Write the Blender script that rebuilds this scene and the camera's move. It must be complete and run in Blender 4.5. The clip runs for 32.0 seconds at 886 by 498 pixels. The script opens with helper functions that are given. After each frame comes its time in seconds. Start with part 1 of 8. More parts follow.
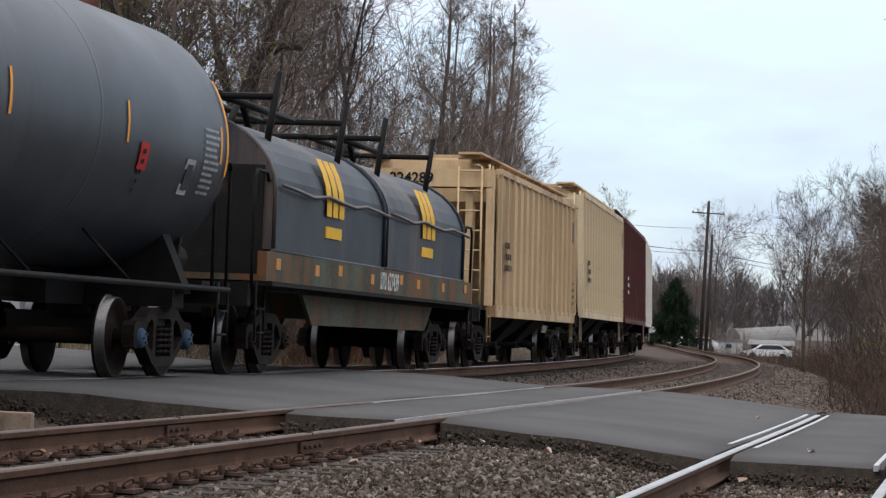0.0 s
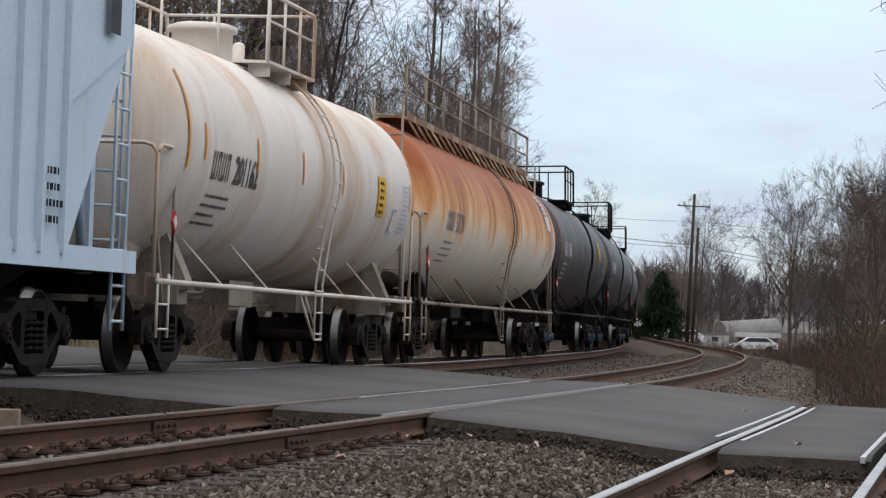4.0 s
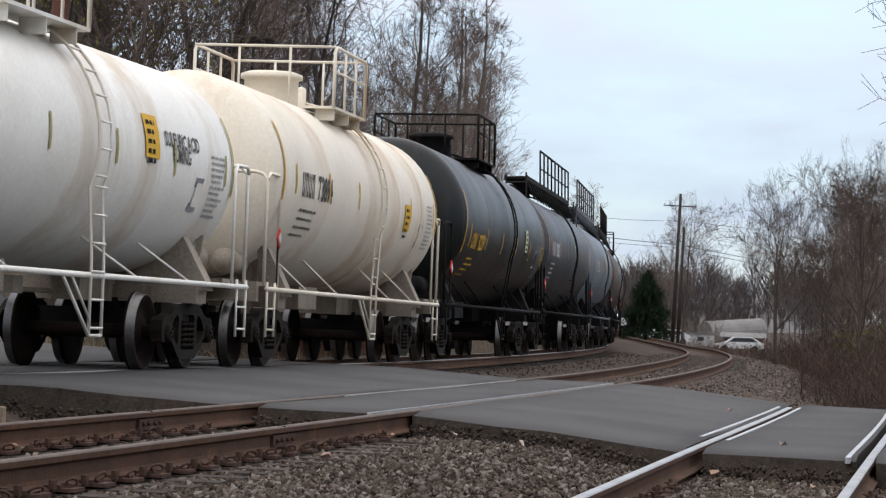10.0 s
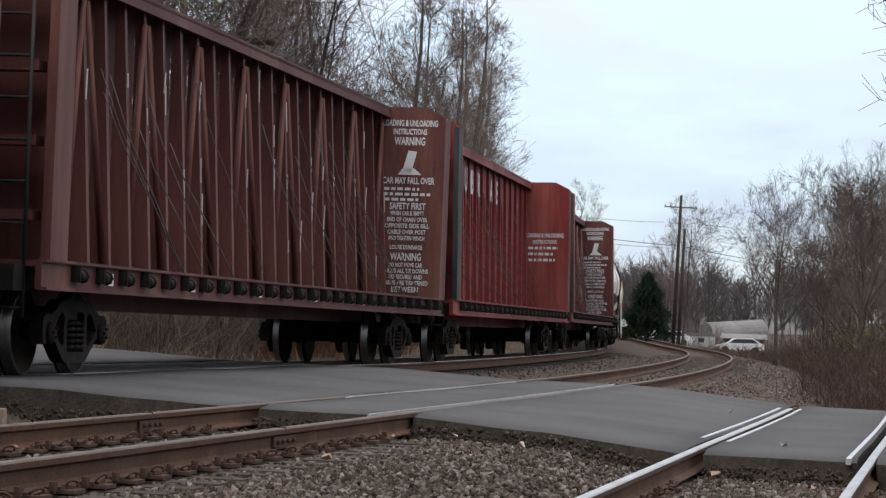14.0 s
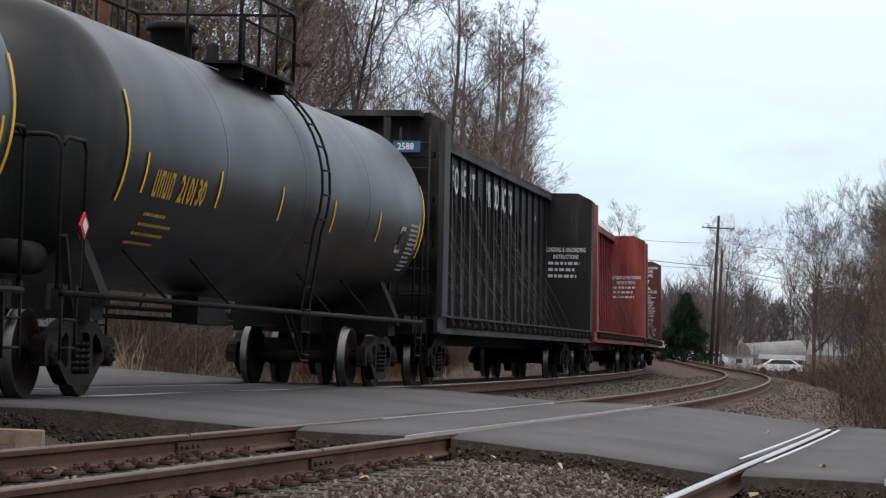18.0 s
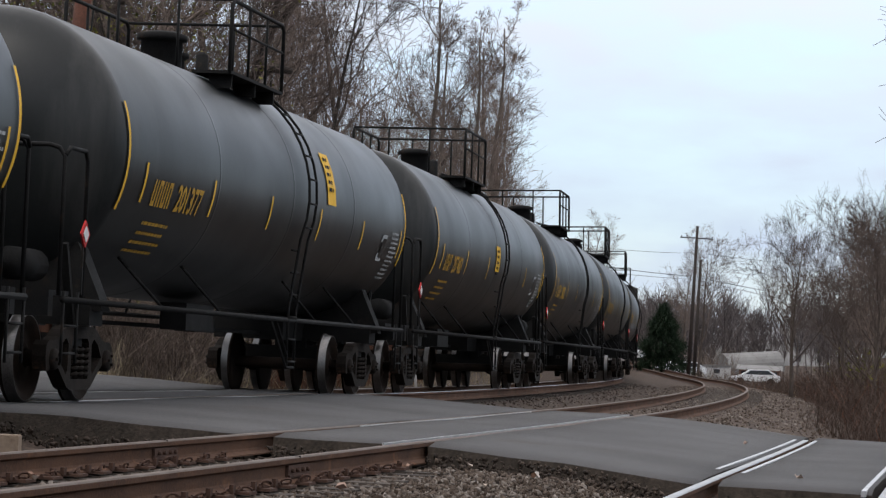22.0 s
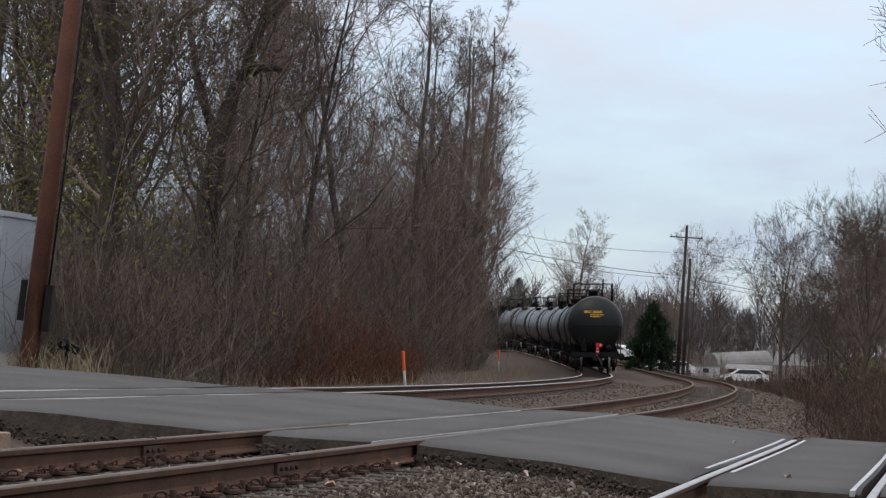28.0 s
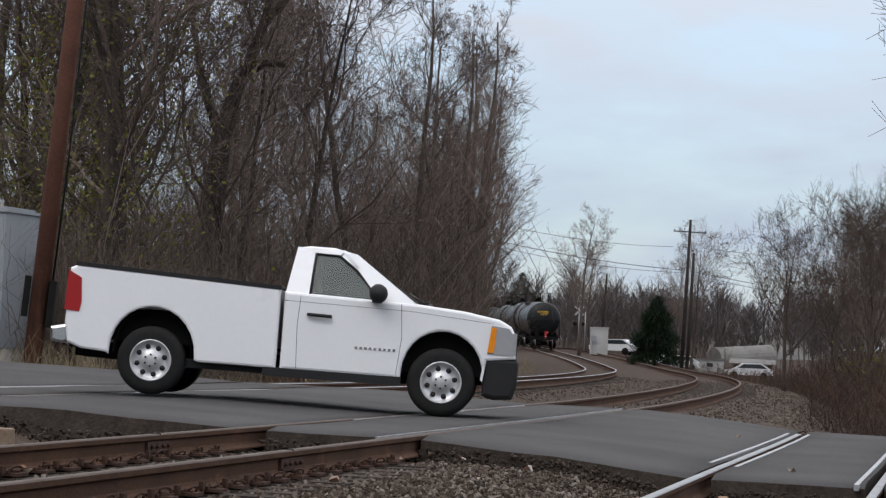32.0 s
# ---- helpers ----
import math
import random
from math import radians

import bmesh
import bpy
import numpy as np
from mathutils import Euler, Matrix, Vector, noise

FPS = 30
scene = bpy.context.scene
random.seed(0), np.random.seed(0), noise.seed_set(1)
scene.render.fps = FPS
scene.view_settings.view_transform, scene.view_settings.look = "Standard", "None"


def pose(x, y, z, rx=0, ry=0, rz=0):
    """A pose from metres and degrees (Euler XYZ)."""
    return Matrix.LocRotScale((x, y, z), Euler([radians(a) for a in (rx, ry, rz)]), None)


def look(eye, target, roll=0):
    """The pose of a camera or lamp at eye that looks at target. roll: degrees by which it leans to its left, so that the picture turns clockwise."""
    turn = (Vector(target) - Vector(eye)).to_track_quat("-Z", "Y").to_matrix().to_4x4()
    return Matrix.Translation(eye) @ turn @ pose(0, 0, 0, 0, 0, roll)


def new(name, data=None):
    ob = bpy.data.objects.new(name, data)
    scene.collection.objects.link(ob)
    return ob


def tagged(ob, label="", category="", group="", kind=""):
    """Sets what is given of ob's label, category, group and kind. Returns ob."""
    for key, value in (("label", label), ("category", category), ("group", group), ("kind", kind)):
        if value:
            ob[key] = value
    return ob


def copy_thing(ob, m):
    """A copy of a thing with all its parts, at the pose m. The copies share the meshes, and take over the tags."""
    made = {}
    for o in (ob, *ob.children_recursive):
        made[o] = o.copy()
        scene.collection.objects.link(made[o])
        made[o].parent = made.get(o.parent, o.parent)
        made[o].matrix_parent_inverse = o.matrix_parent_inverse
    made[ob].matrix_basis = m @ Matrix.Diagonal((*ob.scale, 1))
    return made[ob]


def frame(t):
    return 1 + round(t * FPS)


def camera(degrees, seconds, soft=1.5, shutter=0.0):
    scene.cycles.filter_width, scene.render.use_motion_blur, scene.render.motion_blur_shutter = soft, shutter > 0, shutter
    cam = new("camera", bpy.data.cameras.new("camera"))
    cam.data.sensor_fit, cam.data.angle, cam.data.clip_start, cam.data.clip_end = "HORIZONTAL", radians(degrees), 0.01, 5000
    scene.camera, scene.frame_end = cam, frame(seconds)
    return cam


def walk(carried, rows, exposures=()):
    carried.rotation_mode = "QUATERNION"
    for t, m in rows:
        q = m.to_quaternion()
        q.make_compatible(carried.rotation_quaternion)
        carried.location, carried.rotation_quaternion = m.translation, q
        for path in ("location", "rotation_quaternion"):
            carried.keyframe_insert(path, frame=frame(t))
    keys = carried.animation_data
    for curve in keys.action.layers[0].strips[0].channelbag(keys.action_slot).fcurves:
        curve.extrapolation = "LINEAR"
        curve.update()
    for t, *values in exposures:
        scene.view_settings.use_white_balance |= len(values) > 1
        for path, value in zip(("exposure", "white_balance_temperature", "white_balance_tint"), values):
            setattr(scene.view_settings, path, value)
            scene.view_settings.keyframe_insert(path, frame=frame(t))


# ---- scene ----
# camera on a low tripod beside the crossing, turned a little by hand: seconds, pitch, roll, yaw
TURNS = [
    (0, 1.683, -2.288, 0.402), (0.5, 1.606, -2.183, 0.146), (1, 1.515, -2.152, -0.016), (1.5, 1.472, -2.155, -0.090),
    (2, 1.484, -2.170, -0.047), (2.5, 1.519, -2.071, -0.004), (3, 1.533, -2.007, 0.039), (3.5, 1.566, -2.074, 0.061),
    (4, 1.575, -1.969, 0.118), (4.5, 1.600, -1.952, 0.135), (6.5, 1.631, -1.977, 0.040), (7, 1.608, -2.045, -0.003),
    (7.5, 1.578, -2.071, -0.035), (8, 1.569, -2.130, -0.055), (8.5, 1.533, -2.105, -0.115), (9, 1.515, -2.118, -0.174),
    (9.5, 1.536, -2.104, -0.190), (10, 1.561, -2.179, -0.181), (10.5, 1.568, -2.130, -0.151), (11, 1.581, -2.169, -0.124),
    (11.5, 1.585, -2.210, -0.117), (12, 1.614, -2.176, -0.125), (12.5, 1.626, -2.159, -0.124), (13, 1.635, -2.163, -0.109),
    (13.5, 1.630, -2.189, -0.096), (15.5, 1.425, -1.886, -0.512), (16, 1.516, -1.924, -0.409), (16.5, 1.618, -1.992, -0.446),
    (17, 1.705, -2.006, -0.530), (17.5, 1.834, -1.922, 0.278), (18, 2.008, -2.061, 0.618), (18.5, 2.131, -2.269, 0.542),
    (19, 2.206, -2.292, 0.476), (19.5, 2.240, -2.215, 0.412), (20, 2.249, -2.405, 0.315), (20.5, 2.235, -2.437, 0.240),
    (21, 2.224, -2.465, 0.191), (21.5, 2.197, -2.451, 0.186), (22, 2.193, -2.522, 0.155), (22.5, 2.173, -2.486, 0.132),
    (23, 2.156, -2.515, 0.109), (23.5, 2.154, -2.540, 0.078), (24, 2.147, -2.542, 0.060), (24.5, 2.163, -2.538, 0.056),
    (25, 2.155, -2.514, 0.060), (25.5, 2.153, -2.585, 0.056), (27.5, 2.172, -2.691, -0.036), (28, 2.174, -2.672, -0.071),
    (28.5, 2.156, -2.666, -0.072), (29, 2.148, -2.594, -0.073), (29.5, 2.142, -2.539, -0.060), (30, 2.138, -2.580, -0.034),
    (30.5, 2.121, -2.595, -0.017), (31, 2.099, -2.649, 0.001), (31.5, 2.084, -2.599, -0.001), (32, 2.066, -2.542, 0.010),
]
LENS = 18.44
EYE = (0.0, 0.0, 0.78)
cam = camera(LENS, 32.0, soft=1.3)
# the camera meters on the dark or pale cars as they pass: seconds, stops
GAIN = [(0, 0.22), (1, 0.18), (2, 0.18), (3, 0.18), (4, 0.08), (7, 0.26), (8, 0.26), (9, 0.28), (10, 0.12), (11, -0.14), (12, 0.04), (13, 0.16), (16, 0.3), (17, 0.28), (19, 0.26), (20, 0.14), (22, 0.14), (25, 0.06), (28, -0.06), (32, -0.16)]
walk(cam, [(t, pose(*EYE, 90 + p, r, y)) for t, p, r, y in TURNS], GAIN)

# ---- sky and sun: high thin overcast over a pale blue sky ----
world = bpy.data.worlds.new("sky")
scene.world = world
world.use_nodes = True
wn, wl = world.node_tree.nodes, world.node_tree.links
wn.clear()
w_out = wn.new("ShaderNodeOutputWorld")
w_bg = wn.new("ShaderNodeBackground")
w_sky = wn.new("ShaderNodeTexSky")
w_sky.sky_type, w_sky.sun_disc = "NISHITA", False
SUN_EL, SUN_AZ = radians(48), radians(215)
w_sky.sun_elevation, w_sky.sun_rotation = SUN_EL, SUN_AZ
w_sky.air_density, w_sky.dust_density = 1.2, 0.4
w_co = wn.new("ShaderNodeTexCoord")
w_map = wn.new("ShaderNodeMapping")
w_map.inputs["Scale"].default_value = (2.2, 2.2, 7.0)
w_map.inputs["Location"].default_value = (0.35, 0.1, 0.23)
w_noise = wn.new("ShaderNodeTexNoise")
w_noise.inputs["Scale"].default_value = 5.0
w_noise.inputs["Detail"].default_value = 7.0
w_noise.inputs["Roughness"].default_value = 0.5
w_ramp = wn.new("ShaderNodeValToRGB")
w_ramp.color_ramp.elements[0].position, w_ramp.color_ramp.elements[0].color = 0.40, (0.18, 0.18, 0.18, 1)
w_ramp.color_ramp.elements[1].position, w_ramp.color_ramp.elements[1].color = 0.64, (1, 1, 1, 1)
w_mix = wn.new("ShaderNodeMix")
w_mix.data_type = "RGBA"
w_mix.inputs["B"].default_value = (8.7, 9.1, 9.75, 1)
wl.new(w_co.outputs["Generated"], w_map.inputs["Vector"])
wl.new(w_map.outputs["Vector"], w_noise.inputs["Vector"])
wl.new(w_noise.outputs["Fac"], w_ramp.inputs["Fac"])
wl.new(w_ramp.outputs["Color"], w_mix.inputs["Factor"])
w_blue = wn.new("ShaderNodeVectorMath")
w_blue.operation = "MULTIPLY_ADD"
w_blue.inputs[1].default_value, w_blue.inputs[2].default_value = (1.0, 1.0, 1.0), (3.3, 3.75, 4.7)
wl.new(w_sky.outputs["Color"], w_blue.inputs[0])
wl.new(w_blue.outputs["Vector"], w_mix.inputs["A"])
# an overcast sky is brighter overhead than at the horizon
w_sep = wn.new("ShaderNodeSeparateXYZ")
w_rise = wn.new("ShaderNodeMapRange")
w_rise.inputs["From Min"].default_value, w_rise.inputs["From Max"].default_value = 0.05, 0.75
w_tone = wn.new("ShaderNodeMix")
w_tone.data_type = "RGBA"
w_tone.inputs["A"].default_value, w_tone.inputs["B"].default_value = (0.65, 0.72, 0.825, 1), (2.80, 2.50, 2.18, 1)
w_bright = wn.new("ShaderNodeVectorMath")
w_bright.operation = "MULTIPLY"
wl.new(w_co.outputs["Generated"], w_sep.inputs["Vector"])
wl.new(w_sep.outputs["Z"], w_rise.inputs["Value"])
wl.new(w_mix.outputs["Result"], w_bright.inputs[0])
wl.new(w_rise.outputs["Result"], w_tone.inputs["Factor"])
wl.new(w_tone.outputs["Result"], w_bright.inputs[1])
wl.new(w_bright.outputs["Vector"], w_bg.inputs["Color"])
w_bg.inputs["Strength"].default_value = 0.1
wl.new(w_bg.outputs["Background"], w_out.inputs["Surface"])

sun_data = bpy.data.lights.new("sun", "SUN")
sun_data.energy, sun_data.angle, sun_data.color = 0.75, radians(24), (1.0, 0.96, 0.9)
sun = new("sun", sun_data)
sun.matrix_world = look((math.sin(SUN_AZ) * 50, math.cos(SUN_AZ) * 50, 50 * math.tan(SUN_EL)), (0, 0, 0))

# ---- materials ----
MATS = {}


def mat(name, c1, c2=None, rough=0.7, metal=0.0, scale=8.0, fine=60.0, bump=0.15, spread=0.5, streak=0.0, c3=None, patch=1.5, vary=0.0, coat=0.0):
    """Surface with a coarse and a fine noise between two colours, an optional third colour in worn
    patches or run-down streaks, fine relief, and a slight difference from piece to piece."""
    if name in MATS:
        return MATS[name]
    m = bpy.data.materials.new(name)
    MATS[name] = m
    m.use_nodes = True
    n, l = m.node_tree.nodes, m.node_tree.links
    bsdf = n["Principled BSDF"]
    bsdf.inputs["Metallic"].default_value = metal
    bsdf.inputs["Specular IOR Level"].default_value = 0.34 if rough < 0.31 or metal > 0.3 else 0.2 if rough < 0.56 else 0.12
    if coat:
        bsdf.inputs["Coat Weight"].default_value = coat
        bsdf.inputs["Coat Roughness"].default_value = 0.08
    c2 = c2 or tuple(v * 0.75 for v in c1)
    co = n.new("ShaderNodeTexCoord")
    big = n.new("ShaderNodeTexNoise")
    big.inputs["Scale"].default_value, big.inputs["Detail"].default_value = scale, 6.0
    small = n.new("ShaderNodeTexNoise")
    small.inputs["Scale"].default_value, small.inputs["Detail"].default_value = fine, 4.0
    l.new(co.outputs["Object"], big.inputs["Vector"])
    l.new(co.outputs["Object"], small.inputs["Vector"])
    mx = n.new("ShaderNodeMix")
    mx.data_type = "RGBA"
    mx.inputs["A"].default_value, mx.inputs["B"].default_value = (*c1, 1), (*c2, 1)
    add = n.new("ShaderNodeMath")
    add.operation = "MULTIPLY_ADD"
    add.inputs[1].default_value, add.inputs[2].default_value = 0.5, 0.0
    l.new(small.outputs["Fac"], add.inputs[0])
    add2 = n.new("ShaderNodeMath")
    add2.operation = "MULTIPLY_ADD"
    add2.inputs[1].default_value = 0.5
    l.new(big.outputs["Fac"], add2.inputs[0])
    l.new(add.outputs[0], add2.inputs[2])
    rng = n.new("ShaderNodeMapRange")
    rng.inputs["From Min"].default_value, rng.inputs["From Max"].default_value = 0.5 - spread / 3, 0.5 + spread / 3
    l.new(add2.outputs[0], rng.inputs["Value"])
    l.new(rng.outputs["Result"], mx.inputs["Factor"])
    col = mx.outputs["Result"]
    if c3:
        mp = n.new("ShaderNodeMapping")
        mp.inputs["Scale"].default_value = (1, 1, 0.12) if streak else (1, 1, 1)
        l.new(co.outputs["Object"], mp.inputs["Vector"])
        pn = n.new("ShaderNodeTexNoise")
        pn.inputs["Scale"].default_value, pn.inputs["Detail"].default_value, pn.inputs["Roughness"].default_value = patch, 7.0, 0.65
        l.new(mp.outputs["Vector"], pn.inputs["Vector"])
        pr = n.new("ShaderNodeMapRange")
        lo = 0.62 - (streak or 0.1) * 0.25
        pr.inputs["From Min"].default_value, pr.inputs["From Max"].default_value = lo, lo + 0.14
        l.new(pn.outputs["Fac"], pr.inputs["Value"])
        m3 = n.new("ShaderNodeMix")
        m3.data_type = "RGBA"
        m3.inputs["B"].default_value = (*c3, 1)
        l.new(pr.outputs["Result"], m3.inputs["Factor"])
        l.new(col, m3.inputs["A"])
        col = m3.outputs["Result"]
    if vary:
        oi = n.new("ShaderNodeObjectInfo")
        hv = n.new("ShaderNodeHueSaturation")
        vr = n.new("ShaderNodeMapRange")
        vr.inputs["To Min"].default_value, vr.inputs["To Max"].default_value = 1 - vary, 1 + vary
        l.new(oi.outputs["Random"], vr.inputs["Value"])
        l.new(vr.outputs["Result"], hv.inputs["Value"])
        l.new(col, hv.inputs["Color"])
        col = hv.outputs["Color"]
    l.new(col, bsdf.inputs["Base Color"])
    rr = n.new("ShaderNodeMapRange")
    rr.inputs["To Min"].default_value, rr.inputs["To Max"].default_value = max(0.02, rough - 0.1), min(1, rough + 0.1)
    l.new(big.outputs["Fac"], rr.inputs["Value"])
    l.new(rr.outputs["Result"], bsdf.inputs["Roughness"])
    if bump:
        bp = n.new("ShaderNodeBump")
        bp.inputs["Strength"].default_value, bp.inputs["Distance"].default_value = bump, 0.01
        l.new(small.outputs["Fac"], bp.inputs["Height"])
        l.new(bp.outputs["Normal"], bsdf.inputs["Normal"])
    return m


def islands(name, colours, rough=0.9):
    """Many loose pieces in one mesh, each with a colour of its own."""
    m = bpy.data.materials.new(name)
    MATS[name] = m
    m.use_nodes = True
    n, l = m.node_tree.nodes, m.node_tree.links
    bsdf = n["Principled BSDF"]
    bsdf.inputs["Roughness"].default_value = rough
    bsdf.inputs["Specular IOR Level"].default_value = 0.12
    g = n.new("ShaderNodeNewGeometry")
    r = n.new("ShaderNodeValToRGB")
    r.color_ramp.interpolation = "LINEAR"
    while len(r.color_ramp.elements) < len(colours):
        r.color_ramp.elements.new(0.5)
    for i, c in enumerate(colours):
        r.color_ramp.elements[i].position = i / (len(colours) - 1)
        r.color_ramp.elements[i].color = (*c, 1)
    l.new(g.outputs["Random Per Island"], r.inputs["Fac"])
    co = n.new("ShaderNodeTexCoord")
    nz = n.new("ShaderNodeTexNoise")
    nz.inputs["Scale"].default_value, nz.inputs["Detail"].default_value = 30.0, 4.0
    l.new(co.outputs["Object"], nz.inputs["Vector"])
    mx = n.new("ShaderNodeMix")
    mx.data_type, mx.blend_type = "RGBA", "MULTIPLY"
    mx.inputs["Factor"].default_value = 0.5
    l.new(r.outputs["Color"], mx.inputs["A"])
    l.new(nz.outputs["Fac"], mx.inputs["B"])
    l.new(mx.outputs["Result"], bsdf.inputs["Base Color"])
    return m


def plain(name, c, rough=0.6, metal=0.0, emit=0.0):
    if name in MATS:
        return MATS[name]
    m = mat(name, c, tuple(v * 0.86 for v in c), rough, metal, 5, 40, 0.05)
    if emit:
        b = m.node_tree.nodes["Principled BSDF"]
        b.inputs["Emission Color"].default_value, b.inputs["Emission Strength"].default_value = (*c, 1), emit
    return m


M_STEEL_HEAD = mat("polished rail steel", (0.36, 0.355, 0.36), (0.22, 0.21, 0.20), 0.42, 0.85, 3, 90, 0.05)
M_DULL_HEAD = mat("dull rail head", (0.12, 0.098, 0.085), (0.075, 0.056, 0.046), 0.72, 0.1, 3, 90, 0.1)
M_RAIL_RUST = mat("rusted rail steel", (0.098, 0.050, 0.029), (0.046, 0.027, 0.019), 0.85, 0.0, 2, 50, 0.4, c3=(0.16, 0.075, 0.038), patch=3)
M_SLEEPER = mat("weathered oak sleeper", (0.075, 0.062, 0.052), (0.035, 0.028, 0.024), 0.95, 0, 3, 35, 0.6, vary=0.3)
M_CLIP = mat("rusted clip", (0.075, 0.042, 0.030), (0.035, 0.022, 0.018), 0.85, 0, 9, 60, 0.3)
M_ASPHALT = mat("worn grey asphalt", (0.073, 0.071, 0.071), (0.046, 0.044, 0.044), 0.85, 0, 0.45, 70, 0.6, c3=(0.047, 0.040, 0.035), patch=0.30)
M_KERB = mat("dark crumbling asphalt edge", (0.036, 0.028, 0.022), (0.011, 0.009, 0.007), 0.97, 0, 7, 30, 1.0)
M_GROUND = mat("ballast and dirt", (0.072, 0.051, 0.038), (0.027, 0.019, 0.015), 0.95, 0, 6, 22, 1.0, 0.35, c3=(0.110, 0.086, 0.068), patch=0.6)
M_STONE = islands("crushed grey-brown ballast stone", [(0.016, 0.012, 0.009), (0.066, 0.048, 0.036), (0.130, 0.102, 0.083), (0.036, 0.025, 0.018), (0.082, 0.060, 0.045), (0.235, 0.205, 0.180), (0.048, 0.034, 0.026)])
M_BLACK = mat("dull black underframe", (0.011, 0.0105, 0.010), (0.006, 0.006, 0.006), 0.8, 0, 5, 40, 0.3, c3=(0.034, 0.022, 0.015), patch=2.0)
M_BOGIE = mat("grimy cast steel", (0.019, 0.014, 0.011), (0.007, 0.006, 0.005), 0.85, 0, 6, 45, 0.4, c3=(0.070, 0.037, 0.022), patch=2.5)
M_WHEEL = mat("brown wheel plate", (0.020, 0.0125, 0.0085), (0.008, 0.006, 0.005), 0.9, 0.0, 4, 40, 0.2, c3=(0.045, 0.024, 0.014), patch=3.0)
M_TREAD = mat("bright wheel tread", (0.17, 0.16, 0.155), (0.07, 0.065, 0.06), 0.34, 0.9, 4, 60, 0.05)
M_WHITE = plain("white lettering", (0.50, 0.50, 0.49))
M_YELLOW = plain("yellow lettering", (0.62, 0.36, 0.03))
M_ORANGE = plain("orange reflector tape", (0.70, 0.28, 0.03))
M_STENCIL = plain("faded white stencil paint", (0.30, 0.31, 0.32))
M_RED = plain("red paint", (0.36, 0.020, 0.018))


# ---- mesh building ----
class Mesh:
    """Gathers faces; each takes a material slot and a smooth flag."""

    def __init__(self):
        self.v, self.f, self.m, self.s = [], [], [], []
        self.starts = []

    def add(self, verts, faces, slot=0, smooth=False):
        o = len(self.v)
        self.starts.append((o, len(self.f)))
        self.v += [tuple(p) for p in verts]
        self.f += [tuple(i + o for i in f) for f in faces]
        self.m += [slot] * len(faces)
        self.s += [smooth] * len(faces)
        return self

    def box(self, c, d, rz=0.0, ry=0.0, rx=0.0, slot=0, taper=1.0):
        x, y, z = d[0] / 2, d[1] / 2, d[2] / 2
        q = [(-x, -y, -z), (x, -y, -z), (x, y, -z), (-x, y, -z), (-x * taper, -y * taper, z), (x * taper, -y * taper, z), (x * taper, y * taper, z), (-x * taper, y * taper, z)]
        if rz or ry or rx:
            r = Euler((radians(rx), radians(ry), radians(rz))).to_matrix()
            q = [r @ Vector(p) for p in q]
        q = [(p[0] + c[0], p[1] + c[1], p[2] + c[2]) for p in q]
        return self.add(q, [(0, 3, 2, 1), (4, 5, 6, 7), (0, 1, 5, 4), (1, 2, 6, 5), (2, 3, 7, 6), (3, 0, 4, 7)], slot)

    def tube(self, pts, r, n=6, slot=0, smooth=True, caps=True):
        """A round bar along points; r is one radius or one for each point."""
        pts = [Vector(p) for p in pts]
        rs = r if isinstance(r, (list, tuple)) else [r] * len(pts)
        vs, up = [], None
        for i, p in enumerate(pts):
            d = (pts[min(i + 1, len(pts) - 1)] - pts[max(i - 1, 0)])
            d = d.normalized() if d.length > 1e-9 else Vector((0, 0, 1))
            if up is None:
                up = Vector((0, 0, 1)) if abs(d.z) < 0.9 else Vector((1, 0, 0))
            a = d.cross(up)
            a = a.normalized() if a.length > 1e-6 else d.orthogonal().normalized()
            b = a.cross(d)
            up = b
            vs += [p + (a * math.cos(k * math.tau / n) + b * math.sin(k * math.tau / n)) * rs[i] for k in range(n)]
        fs = [(i * n + k, i * n + (k + 1) % n, (i + 1) * n + (k + 1) % n, (i + 1) * n + k) for i in range(len(pts) - 1) for k in range(n)]
        if caps:
            fs += [tuple(range(n))[::-1], tuple((len(pts) - 1) * n + k for k in range(n))]
        return self.add(vs, fs, slot, smooth)

    def lathe(self, prof, axis="x", c=(0, 0, 0), n=32, slot=0, smooth=True):
        """Turns (along, radius) pairs round an axis."""
        vs = []
        for a, r in prof:
            for k in range(n):
                u, w = r * math.cos(k * math.tau / n), r * math.sin(k * math.tau / n)
                p = (a, u, w) if axis == "x" else (w, a, u) if axis == "y" else (u, w, a)
                vs.append((p[0] + c[0], p[1] + c[1], p[2] + c[2]))
        fs = [(i * n + k, i * n + (k + 1) % n, (i + 1) * n + (k + 1) % n, (i + 1) * n + k) for i in range(len(prof) - 1) for k in range(n)]
        return self.add(vs, [f[::-1] for f in fs], slot, smooth)

    def slab(self, poly, y0, y1, slot=0, plane="xz"):
        """A flat outline pushed to a thickness: along y for xz, along x for yz, along z for xy."""
        def p(a, b, h):
            return (a, h, b) if plane == "xz" else (h, a, b) if plane == "yz" else (a, b, h)
        n = len(poly)
        vs = [p(a, b, y0) for a, b in poly] + [p(a, b, y1) for a, b in poly]
        fs = [tuple(range(n)), tuple(range(2 * n - 1, n - 1, -1))] + [(i, n + i, n + (i + 1) % n, (i + 1) % n) for i in range(n)]
        return self.add(vs, fs, slot)

